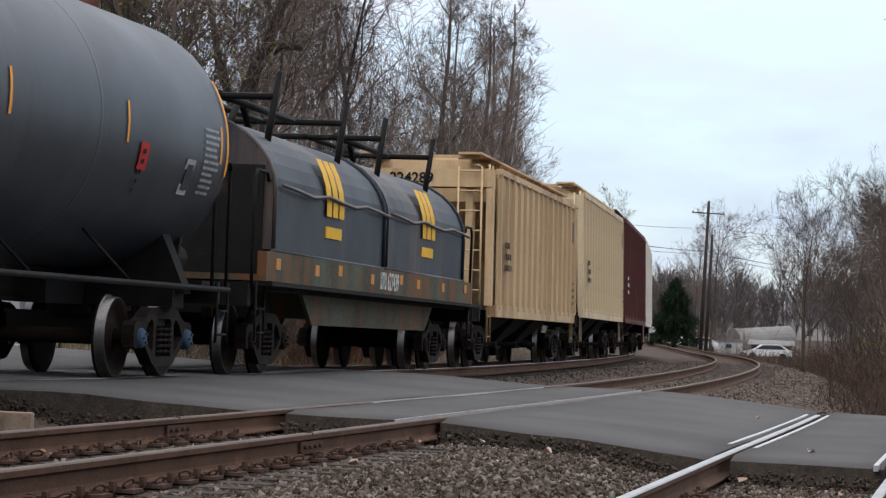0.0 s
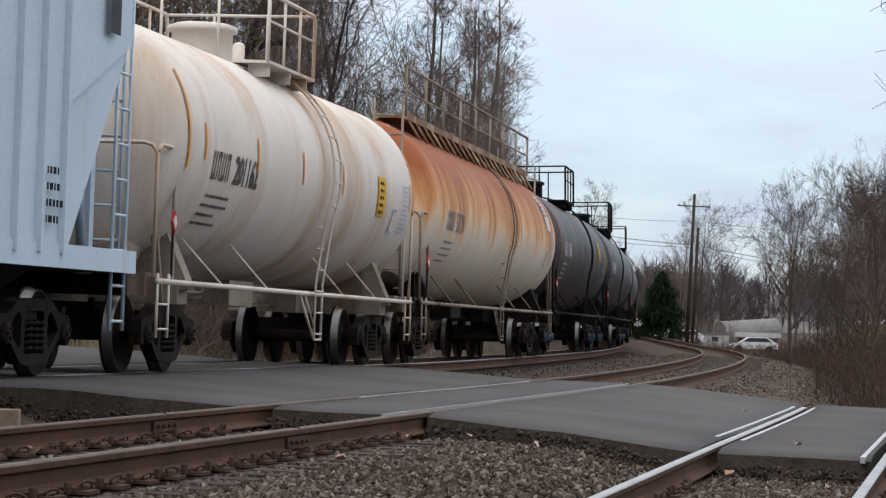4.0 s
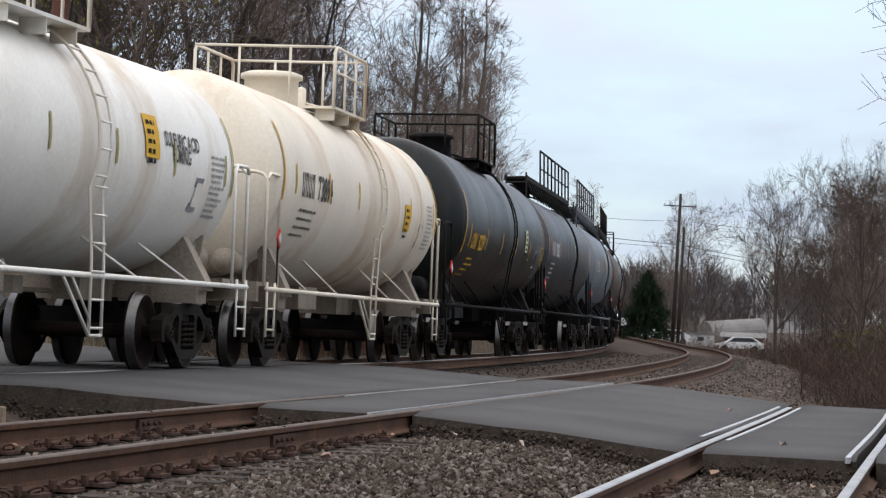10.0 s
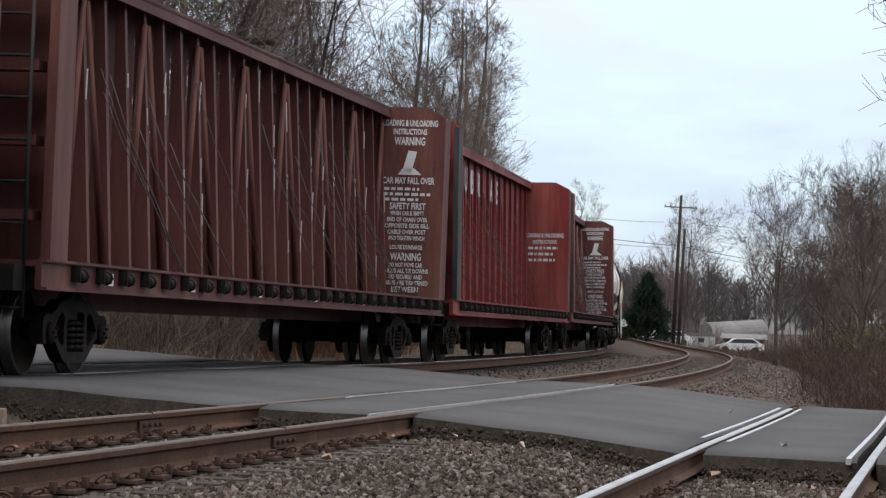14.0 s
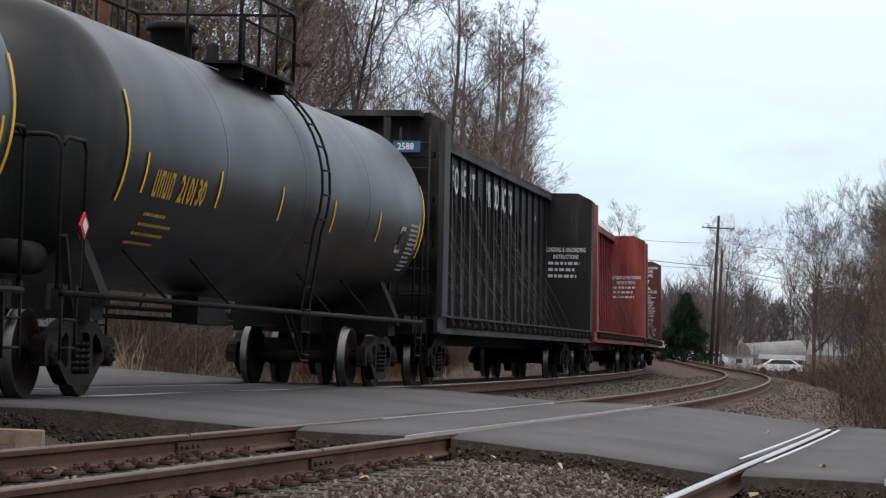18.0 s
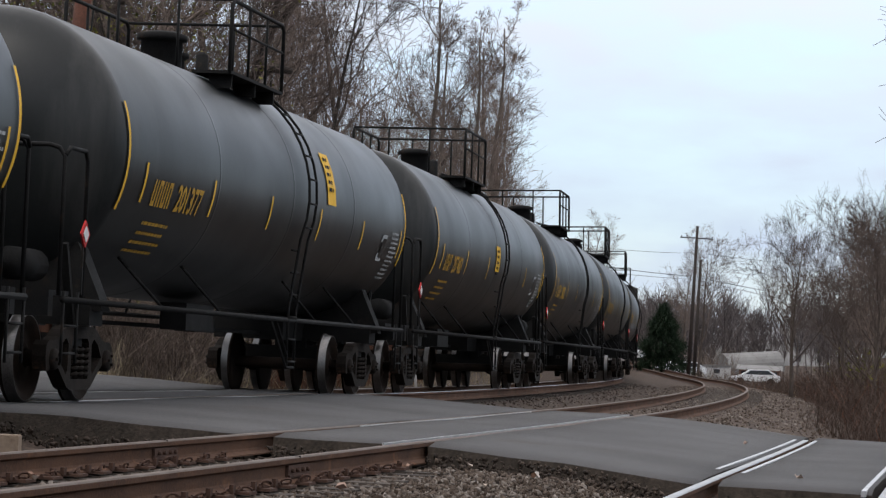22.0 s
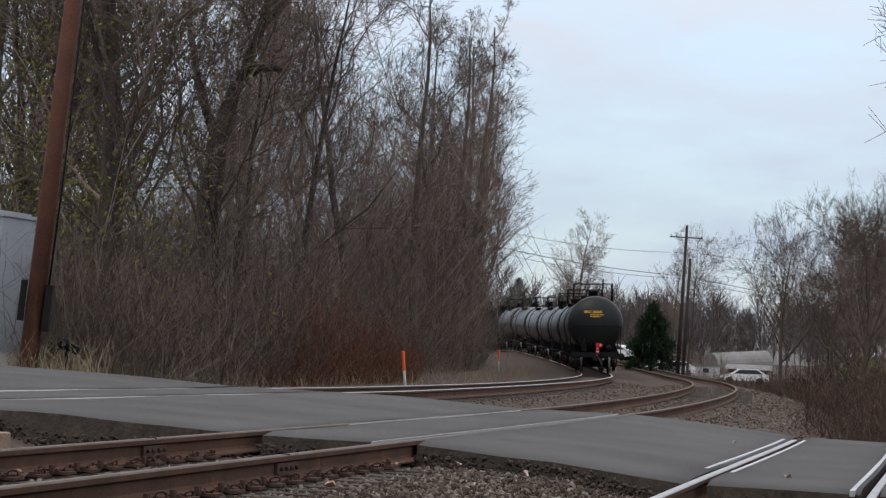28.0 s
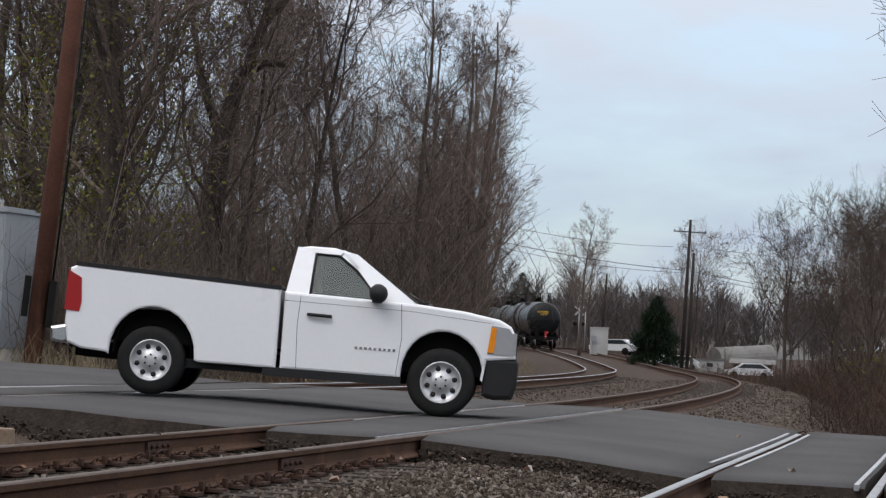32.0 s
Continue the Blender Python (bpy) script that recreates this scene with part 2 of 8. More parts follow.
    def data(self, name, mats):
        me = bpy.data.meshes.new(name)
        me.from_pydata(self.v, [], self.f)
        for m in (mats if isinstance(mats, (list, tuple)) else [mats]):
            me.materials.append(m)
        me.polygons.foreach_set("material_index", self.m)
        me.polygons.foreach_set("use_smooth", self.s)
        me.update()
        return me


def part(name, mesh, mats, parent=None, label=""):
    """Links a gathered mesh, or mesh data, as one object under its thing or part."""
    ob = new(name, mesh.data(name, mats) if isinstance(mesh, Mesh) else mesh)
    ob.parent = parent
    if label:
        ob["label"] = label
    if name in ("stencil", "small_print", "label_print", "loading_rules"):
        ob["kind"] = "stuff"
    return ob


def pieces(name, mesh, mats, parent, label=""):
    """Links every shape gathered in a mesh as an object of its own."""
    ends = mesh.starts[1:] + [(len(mesh.v), len(mesh.f))]
    for (v0, f0), (v1, f1) in zip(mesh.starts, ends):
        one = Mesh()
        one.add(mesh.v[v0:v1], [tuple(i - v0 for i in f) for f in mesh.f[f0:f1]])
        one.s = mesh.s[f0:f1]
        part(name, one, mats, parent, label)


def thing(name, label, category, group="", kind="", at=None):
    ob = tagged(new(name), label, category, group, kind)
    if at is not None:
        ob.matrix_basis = at
    return ob


# ---- the line of the railway: s metres along the far track, c metres to its right ----
LINE = (-0.0901, 1.0753, -7.903, 19.2754, -4.864)


def _line():
    y = np.arange(-760.0, 700.0, 0.25)
    u = (y - 30) / 100
    d = np.polyder(LINE)
    far = np.maximum(u - 2.9, 0)
    x = np.polyval(LINE, np.clip(u, 0, 2.9)) + np.polyval(d, 0) * np.minimum(u, 0) + np.polyval(d, 2.9) * far + np.polyval(np.polyder(d), 2.9) / 2 * far ** 2
    s = np.concatenate([[0], np.cumsum(np.hypot(np.diff(x), np.diff(y)))])
    return s - np.interp(30, y, s), x, y


LS, LX, LY = _line()


def zline(y):
    """Height of the far track's rail tops at the distance y."""
    y = np.asarray(y, float)
    return np.interp(y, [-100, 36, 50, 150], [0.085, 0.085, 0.045, 0.03]) + 0.65 * (np.clip(y - 150, 0, 112) / 72) ** 1.5


def zmid(y):
    return np.interp(np.asarray(y, float), [0, 45, 80], [0, 0, 1]) * (zline(y) - 0.0) * 1.0


def place(s, c=0.0):
    """x, y and heading (radians, anticlockwise from +x) at s, c."""
    x, y = np.interp(s, LS, LX), np.interp(s, LS, LY)
    x2, y2 = np.interp(s + 0.5, LS, LX), np.interp(s + 0.5, LS, LY)
    h = math.atan2(y2 - y, x2 - x)
    return x + c * math.sin(h), y - c * math.cos(h), h


def s_at(y):
    return float(np.interp(y, LY, LS))

# ---- ground, road and tracks ----
def c_of(x, y):
    """Metres to the right of the far track."""
    k = np.interp(y, LY, np.gradient(LX, LY))
    return (x - np.interp(y, LY, LX)) / np.sqrt(1 + k * k)


def zroad(c):
    return np.interp(c, [-30, -8, -4.4, -2.6, -0.9, 0.9, 2.1, 4.0, 5.85, 7.0, 8.2, 9.8, 12, 30], [0.35, 0.26, 0.21, 0.16, 0.085, 0.085, 0.085, 0.0, 0.0, -0.08, -0.195, -0.20, -0.27, -0.5])


def road_near(c):
    return 26.0 - 0.36 * np.clip(c, -12, 14)


def road_far(c):
    return 43.6 - 0.5 * np.clip(c, -12, 14)


def ground_z(x, y):
    c = c_of(x, y)
    zt = zline(np.clip(y, -50, 400))
    far = np.interp(c, [-200, -40, -16, -7, -4.2, -2.6, -1.6, 1.7, 2.5, 3.3, 6.6, 7.6, 8.6, 11, 14, 30, 200], [2.0, 1.2, 0.25, -0.15, -0.4, -0.42, -0.22, -0.22, -0.36, -0.22, -0.22, -0.34, -0.60, -1.25, -1.8, -1.8, 0.2]) + zt
    near = np.interp(c, [-200, -40, -12, -4, -2.2, -1.5, 1.6, 2.4, 3.4, 6.5, 7.2, 8.0, 10.2, 12, 30, 200], [1.0, 0.5, -0.05, -0.2, -0.25, -0.14, -0.14, -0.26, -0.235, -0.235, -0.28, -0.43, -0.44, -0.5, -0.9, -1.0])
    k = np.clip((y - 36) / 10, 0, 1)
    z = near * (1 - k) + far * k
    z = z + np.clip((y - 320) / 900, 0, 1) * 6.0
    on = (y > road_near(c) - 0.0) & (y < road_far(c) + 0.0)
    edge = np.minimum(y - road_near(c), road_far(c) - y)
    return np.where(on, np.minimum(z, zroad(c) - 0.12 - 0.2 * np.clip(edge, 0, 1)), z)


def spread_axis(lo, hi, fine_lo, fine_hi, step, n):
    a = np.arange(fine_lo, fine_hi + step / 2, step)
    left = fine_lo - (fine_lo - lo) * (np.linspace(0, 1, n) ** 2.2)[1:][::-1]
    right = fine_hi + (hi - fine_hi) * (np.linspace(0, 1, n) ** 2.2)[1:]
    return np.concatenate([left, a, right])


def grid_mesh(name, xs, ys, zf, mats, smooth=True):
    gx, gy = np.meshgrid(xs, ys)
    gz = zf(gx, gy)
    v = np.stack([gx, gy, gz], -1).reshape(-1, 3)
    nx, ny = len(xs), len(ys)
    i = (np.arange(ny - 1)[:, None] * nx + np.arange(nx - 1)[None, :]).reshape(-1)
    f = np.stack([i, i + 1, i + nx + 1, i + nx], -1)
    me = bpy.data.meshes.new(name)
    me.from_pydata(v.tolist(), [], f.tolist())
    me.polygons.foreach_set("use_smooth", [smooth] * len(f))
    me.materials.append(mats)
    return new(name, me)


def rough_ground(x, y):
    z = ground_z(x, y)
    near = np.clip(1 - np.abs(y - 40) / 160, 0, 1)
    wob = np.sin(x * 3.1 + y * 1.7) * np.sin(y * 2.3 - x * 0.8) + 0.6 * np.sin(x * 7.3 - y * 5.1) * np.sin(y * 6.7 + x * 2.1)
    return z + 0.012 * wob * near


ground = grid_mesh("ground", spread_axis(-2500, 2500, -14, 22, 0.25, 26), spread_axis(-900, 4500, 8, 130, 0.33, 40), rough_ground, M_GROUND)
tagged(ground, "grey-brown ballast and dirt ground beside the railway", "ground", kind="structure")


def road_strip(name, c0, c1, label):
    """A slab of asphalt between two lines parallel to the rails, 0.3 m deep."""
    cs = np.linspace(c0, c1, max(2, int((c1 - c0) / 0.35) + 1))
    m = Mesh()
    rows = 46
    top, bot = [], []
    for j in range(rows + 1):
        for c in cs:
            ragged = 0.10 * math.sin(c * 3.7) + 0.06 * math.sin(c * 9.1 + 1)
            y = road_near(c) + ragged + (road_far(c) - road_near(c) - ragged) * j / rows
            h = np.interp(y, LY, np.gradient(LX, LY))
            x = np.interp(y, LY, LX) + c * math.sqrt(1 + h * h)
            z = float(zroad(c)) + 0.006 * math.sin(x * 1.1 + y * 0.7) - (0.035 if j in (0, rows) else 0)
            top.append((x, y, z))
            bot.append((x, y - (0.28 if j == 0 else 0), z - 0.42 + (0.12 if c < 3 else 0)))
    n, k = len(cs), len(top)
    fs = [(j * n + i, j * n + i + 1, (j + 1) * n + i + 1, (j + 1) * n + i) for j in range(rows) for i in range(n - 1)]
    m.add(top + bot, fs, 0, True)
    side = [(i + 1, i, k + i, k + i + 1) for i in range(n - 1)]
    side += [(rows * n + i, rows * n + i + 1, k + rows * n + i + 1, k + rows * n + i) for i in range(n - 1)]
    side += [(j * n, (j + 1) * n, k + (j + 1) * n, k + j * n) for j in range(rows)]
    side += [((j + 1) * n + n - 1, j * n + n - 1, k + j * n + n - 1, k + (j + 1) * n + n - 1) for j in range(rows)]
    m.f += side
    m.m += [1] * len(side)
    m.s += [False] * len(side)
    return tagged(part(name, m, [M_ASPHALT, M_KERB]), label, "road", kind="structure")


RAILS = [(-0.755, "far"), (0.755, "far"), (4.195, "mid"), (5.705, "mid"), (8.245, "near"), (9.755, "near")]
GAP_IN, GAP_OUT = 0.11, 0.05
edges = [-40.0]
for i, (c, _) in enumerate(RAILS):
    inner_right = i % 2 == 0
    edges += [c - (GAP_OUT if inner_right else GAP_IN), c + (GAP_IN if inner_right else GAP_OUT)]
edges.append(30.0)
for i in range(0, len(edges), 2):
    road_strip("road", edges[i], edges[i + 1], "worn grey asphalt of the level crossing between rails")


def rail_z(kind, y):
    if kind == "far":
        return float(zline(y)) + 0.004
    if kind == "mid":
        return float(zmid(y)) + 0.004
    return float(np.interp(y, [14, 24, 30], [-0.235, -0.20, -0.19])) + 0.004


PROFILE = [(-0.076, -0.186), (0.076, -0.186), (0.076, -0.174), (0.018, -0.150), (0.009, -0.130), (0.009, -0.060), (0.037, -0.044), (0.038, -0.012), (0.030, -0.002), (-0.030, -0.002), (-0.038, -0.012), (-0.037, -0.044), (-0.009, -0.060), (-0.009, -0.130), (-0.018, -0.150), (-0.076, -0.174)]


def rail(c, kind, ys, parent):
    m = Mesh()
    vs, n = [], len(PROFILE)
    for y in ys:
        s = s_at(y)
        x0, y0, h = place(s, c)
        z = rail_z(kind, y0)
        cant = CANT(y0) * c if kind == "far" else 0.0
        vs += [(x0 + a * math.sin(h), y0 - a * math.cos(h), z + b + cant) for a, b in PROFILE]
    fs, sl = [], []
    for j in range(len(ys) - 1):
        for k in range(n):
            fs.append((j * n + k, j * n + (k + 1) % n, (j + 1) * n + (k + 1) % n, (j + 1) * n + k))
            sl.append(1 if k in (7, 8, 9) else 0)
    fs += [tuple(range(n))[::-1], tuple((len(ys) - 1) * n + k for k in range(n))]
    m.add(vs, fs)
    m.m = sl + [0, 0]
    return part("rail", m, [M_RAIL_RUST, M_DULL_HEAD if kind == "mid" else M_STEEL_HEAD], parent)


def CANT(y):
    """Rise of the curve's outer rail, as a slope across the track."""
    return float(np.interp(y, [44, 75, 190, 330], [0, 0.036, 0.036, 0.03]))


def track(label, kind, c0, y0, y1, sleepers, clips):
    t = thing("railway_track", label, "railway track", kind="structure")
    ys = np.concatenate([np.arange(y0, min(90, y1), 1.0), np.arange(min(90, y1), y1 + 0.1, 4.0)])
    rail(c0 - 0.755, kind, ys, t)
    rail(c0 + 0.755, kind, ys, t)
    tie = Mesh()
    tie.box((0, 0, 0), (0.23, 2.55, 0.18))
    tie_data = tie.data("sleeper", M_SLEEPER)
    plate = Mesh()
    plate.box((0, 0, 0), (0.19, 0.36, 0.02)).box((0, 0.095, 0.015), (0.19, 0.02, 0.02)).box((0, -0.095, 0.015), (0.19, 0.02, 0.02))
    plate_data = plate.data("tie_plate", M_CLIP)
    clip = Mesh()
    loop = [(0.060 * math.cos(a), 0.030 + 0.035 * math.sin(a * 0.5), 0.032 + 0.024 * math.sin(a)) for a in np.linspace(-0.7, 3.9, 13)]
    clip.tube(loop, 0.012, 5).box((0, 0.01, 0.0), (0.10, 0.07, 0.03))
    clip.v = [(a * 0.66, b * 0.66, z * 0.72) for a, b, z in clip.v]
    clip_data = clip.data("rail_clip", M_CLIP)
    anchor = Mesh()
    anchor.box((0, 0, 0.0), (0.035, 0.19, 0.035)).box((0, 0.085, 0.03), (0.05, 0.03, 0.07)).box((0, -0.085, 0.02), (0.05, 0.03, 0.05))
    anchor_data = anchor.data("rail_anchor", M_CLIP)
    rng = random.Random(int(c0 * 10) + 3)
    for y in sleepers:
        x, yy, h = place(s_at(y), c0)
        z = rail_z(kind, yy) - 0.186
        turn = math.degrees(h)
        o = part("sleeper", tie_data, None, t)
        o.matrix_basis = pose(x, yy, z - 0.108, 0, 0, turn + rng.uniform(-1.2, 1.2))
        if y > clips:
            continue
        for side in (-0.755, 0.755):
            px, py, _ = place(s_at(y), c0 + side)
            o = part("tie_plate", plate_data, None, t)
            o.matrix_basis = pose(px, py, z + 0.004, 0, 0, turn)
            for lr in (0.105, -0.105):
                qx, qy, _ = place(s_at(y) + rng.uniform(-0.02, 0.02), c0 + side - lr)
                o = part("rail_clip", clip_data, None, t)
                o.matrix_basis = pose(qx, qy, z + 0.022, rng.uniform(-30, 12), rng.uniform(-18, 18), turn + (0 if lr > 0 else 180) + rng.uniform(-28, 28))
            ax, ay, _ = place(s_at(y) + 0.16 * rng.choice((1, -1)), c0 + side)
            o = part("rail_anchor", anchor_data, None, t)
            o.matrix_basis = pose(ax, ay, z + 0.015, 0, 0, turn)
    return t


off_road = lambda y, c: y < road_near(c) - 0.2 or y > road_far(c) + 0.3
track("rusty main-line rails with bright heads on oak sleepers", "far", 0.0, -60.0, 480.0, [y for y in np.arange(14, 120, 0.53) if off_road(y, 0)], 0)
track("rusty rails with spring clips through the level crossing", "mid", 4.95, -60.0, 440.0, [y for y in np.arange(13, 110, 0.53) if off_road(y, 4.95)], 26)
track("low siding rails with polished heads ending at the road", "near", 9.0, -30.0, 39.0, [y for y in np.arange(10, 24, 0.53) if off_road(y, 9.0)], 26)

# bolted joint bars on the middle track
for c, y in ((5.705, 20.6), (4.195, 22.3)):
    x, yy, h = place(s_at(y), c)
    jt = thing("rail_joint", "rusty bolted joint bars on a rail", "rail joint", "rail joints", "structure", at=pose(x, yy, rail_z("mid", yy), 0, 0, math.degrees(h)))
    for side in (-1, 1):
        m = Mesh()
        m.box((0, side * 0.022, -0.096), (0.62, 0.024, 0.075)).box((0, side * 0.030, -0.135), (0.62, 0.034, 0.018))
        pieces("joint_bar", m, M_CLIP, jt)
        m = Mesh()
        for bx in (-0.22, -0.08, 0.08, 0.22):
            m.tube([(bx, side * 0.034, -0.096), (bx, side * 0.056, -0.096)], 0.017, 6)
        pieces("bolt", m, M_CLIP, jt)
    m = Mesh()
    m.box((0, 0, -0.005), (0.010, 0.078, 0.016))
    part("rail_gap", m, M_BLACK, jt)

# bright steel edges of the flange grooves
M_GUARD = mat("bright worn guard steel", (0.46, 0.46, 0.47), (0.26, 0.26, 0.265), 0.45, 0.6, 5, 60, 0.1)
for c, lift, a, b in ((8.115, 0.008, 0.24, 0.95), (8.39, 0.008, 0.22, 0.97), (9.58, 0.008, 0.1, 0.95), (9.93, 0.008, 0.15, 0.9), (4.31, 0.008, 0.25, 0.9), (5.595, 0.008, 0.0, 1.0), (0.64, 0.006, 0.1, 1.0)):
    m = Mesh()
    pts = []
    for k in range(13):
        y = road_near(c) + (road_far(c) - road_near(c)) * (a + (b - a) * k / 12)
        x, yy, h = place(s_at(y), c)
        wd = 0.020 if c > 7 else 0.008
        for e in (-wd, wd):
            pts.append((x + e * math.sin(h), yy - e * math.cos(h), float(zroad(c)) + lift))
        for e in (wd, -wd):
            pts.append((x + e * math.sin(h), yy - e * math.cos(h), float(zroad(c)) + lift - 0.05))
    fs = [(j * 4 + k, j * 4 + (k + 1) % 4, (j + 1) * 4 + (k + 1) % 4, (j + 1) * 4 + k) for j in range(12) for k in range(4)]
    m.add(pts, fs + [(3, 2, 1, 0), (48, 49, 50, 51)])
    tagged(part("guard_strip", m, M_GUARD if c > 1 else M_DULL_HEAD), "bright worn steel strip edging the flange groove", "guard strip", "flange guards", "structure")

# ---- loose ballast ----
def stones(name, label, count, region, size, seed, lift=0.0, material=None, heap=0.0):
    """Angular broken stones scattered in a stretch; region: x0, x1, y0, y1 and a test of c, y."""
    rng = np.random.default_rng(seed)
    x0, x1, y0, y1, keep = region
    # nearer ground is denser
    y = y0 + (y1 - y0) * rng.random(count * 3) ** 1.35
    x = x0 + (x1 - x0) * rng.random(count * 3)
    c = c_of(x, y)
    ok = keep(c, y)
    x, y = x[ok][:count], y[ok][:count]
    n = len(x)
    base = np.array([(1, 0, 0), (-1, 0, 0), (0, 1, 0), (0, -1, 0), (0, 0, 1), (0, 0, -1), (0.75, 0.75, 0.55), (-0.75, -0.7, 0.5)])
    tri = np.array([(0, 6, 4), (6, 2, 4), (2, 1, 4), (1, 7, 4), (7, 3, 4), (3, 0, 4), (2, 6, 5), (6, 0, 5), (1, 2, 5), (7, 1, 5), (3, 7, 5), (0, 3, 5)])
    jit = 1 + 0.65 * (rng.random((n, 8, 1)) - 0.5)
    q = rng.normal(size=(n, 4))
    q /= np.linalg.norm(q, axis=1)[:, None]
    w, a, b, d = q.T
    rot = np.stack([1 - 2 * (b * b + d * d), 2 * (a * b - d * w), 2 * (a * d + b * w), 2 * (a * b + d * w), 1 - 2 * (a * a + d * d), 2 * (b * d - a * w), 2 * (a * d - b * w), 2 * (b * d + a * w), 1 - 2 * (a * a + b * b)], -1).reshape(n, 3, 3)
    sc = size * (0.45 + 0.9 * rng.random((n, 1, 1)) ** 1.5) * np.array([1.25, 0.95, 0.7])
    v = np.einsum("nij,nkj->nki", rot, base[None] * jit * sc)
    z = ground_z(x, y) + lift + (size * 0.25 + heap) * rng.random(n)
    v += np.stack([x, y, z], -1)[:, None, :]
    f = (tri[None] + 8 * np.arange(n)[:, None, None]).reshape(-1, 3)
    me = bpy.data.meshes.new(name)
    me.vertices.add(n * 8)
    me.vertices.foreach_set("co", v.reshape(-1))
    me.loops.add(len(f) * 3)
    me.loops.foreach_set("vertex_index", f.reshape(-1))
    me.polygons.add(len(f))
    me.polygons.foreach_set("loop_start", np.arange(0, len(f) * 3, 3))
    me.update(calc_edges=True)
    me.materials.append(material or M_STONE)
    return tagged(new(name, me), label, "ballast", kind="stuff")


def clear_of_rails(c, y, w=0.10):
    ok = np.ones(len(c), bool)
    for r, _ in RAILS:
        ok &= np.abs(c - r) > w
    return ok


stones("ballast", "crushed grey-brown ballast stones between the rails", 52000, (-5, 6, 12.5, 26.2, lambda c, y: clear_of_rails(c, y, 0.13) & (c > 3.0) & (c < 13) & (y < road_near(c) - 0.05)), 0.0225, 5, 0.012)
stones("ballast", "grey ballast stones on the shoulders of the curve", 14000, (-6, 14, 38, 120, lambda c, y: clear_of_rails(c, y, 0.16) & (c > -3.0) & (c < 9.6) & (y > road_far(c) + 0.1)), 0.026, 6, 0.0)
M_CRUMB = islands("crumbled dark asphalt", [(0.020, 0.016, 0.013), (0.052, 0.039, 0.031), (0.032, 0.024, 0.019), (0.085, 0.064, 0.050), (0.026, 0.020, 0.017)])
stones("crumbled_edge", "dark crumbled asphalt and dirt along the road edge", 9000, (-6, 6, 20.5, 26.2, lambda c, y: clear_of_rails(c, y, 0.13) & (c > 1.2) & (c < 13) & (y < road_near(c) + 0.02) & (y > road_near(c) - 0.55)), 0.021, 15, 0.0, M_CRUMB, 0.13)
from mathutils.geometry import tessellate_polygon

# ---- the freight train: x is ahead, y to the left, z above the rail tops ----
def letters(text, height):
    """Flat outlines of a line of text: points and faces, as wide as the built-in font draws them."""
    cu = bpy.data.curves.new("letters", "FONT")
    cu.body, cu.size, cu.resolution_u = text, height / 0.7, 2
    cu.offset = height * 0.035
    ob = bpy.data.objects.new("letters", cu)
    scene.collection.objects.link(ob)
    me = bpy.data.meshes.new_from_object(ob.evaluated_get(bpy.context.evaluated_depsgraph_get()))
    v = [(p.co.x, p.co.y) for p in me.vertices]
    f = [tuple(p.vertices) for p in me.polygons]
    bpy.data.objects.remove(ob)
    bpy.data.curves.remove(cu)
    bpy.data.meshes.remove(me)
    return v, f


LETTERS = {}


def lettering(mesh, text, height, put, squeeze=1.0):
    """Adds text to a mesh; put turns (along, up) into a place."""
    if (text, height) not in LETTERS:
        LETTERS[(text, height)] = letters(text, height)
    v, f = LETTERS[(text, height)]
    mesh.add([put(a * squeeze, b) for a, b in v], f)
    return max(a for a, b in v) * squeeze


def bars(mesh, rows, height, gap, put, seed, length, dash=0.35):
    """Lines of writing too small to read, as short bars."""
    rng = random.Random(seed)
    for k in range(rows):
        x, z = 0.0, -k * (height + gap)
        end = length * rng.uniform(0.65, 1.0)
        while x < end:
            w = rng.uniform(0.3, 1.0) * dash
            quad = [put(x, z), put(min(x + w, end), z), put(min(x + w, end), z + height), put(x, z + height)]
            mesh.add(quad, [(0, 1, 2, 3)])
            x += w + dash * 0.25


def blocks(mesh, count, height, put, wide=0.62):
    """An owner's mark as a row of plain upright blocks. Returns its length."""
    w = height * wide
    for k in range(count):
        x = k * w * 1.25
        bar = (0.26, 0.62, 0.0, 0.2) if k % 2 == 0 else (0.26, 0.62, 0.8, 1.0)
        for a, b, c, d in ((0.0, 0.26, 0.0, 1.0), (0.62, 0.88, 0.0, 1.0), bar):
            mesh.add([put(x + a * w, c * height), put(x + b * w, c * height), put(x + b * w, d * height), put(x + a * w, d * height)], [(0, 1, 2, 3)])
    return count * w * 1.25


def on_tank(x0, a0, r, zc, side=-1, lift=0.012):
    """Puts (along, up) on the tank's right-hand flank, starting at x0 and the angle a0 above the middle."""
    def put(u, w):
        a = a0 + w / r
        return (x0 + u, side * (r + lift) * math.cos(a), zc + (r + lift) * math.sin(a))
    return put


def on_wall(x0, z0, y):
    return lambda u, w: (x0 + u, y, z0 + w)


def on_end(y0, z0, x):
    """On a face that looks back along the train."""
    return lambda u, w: (x, y0 - u, z0 + w)


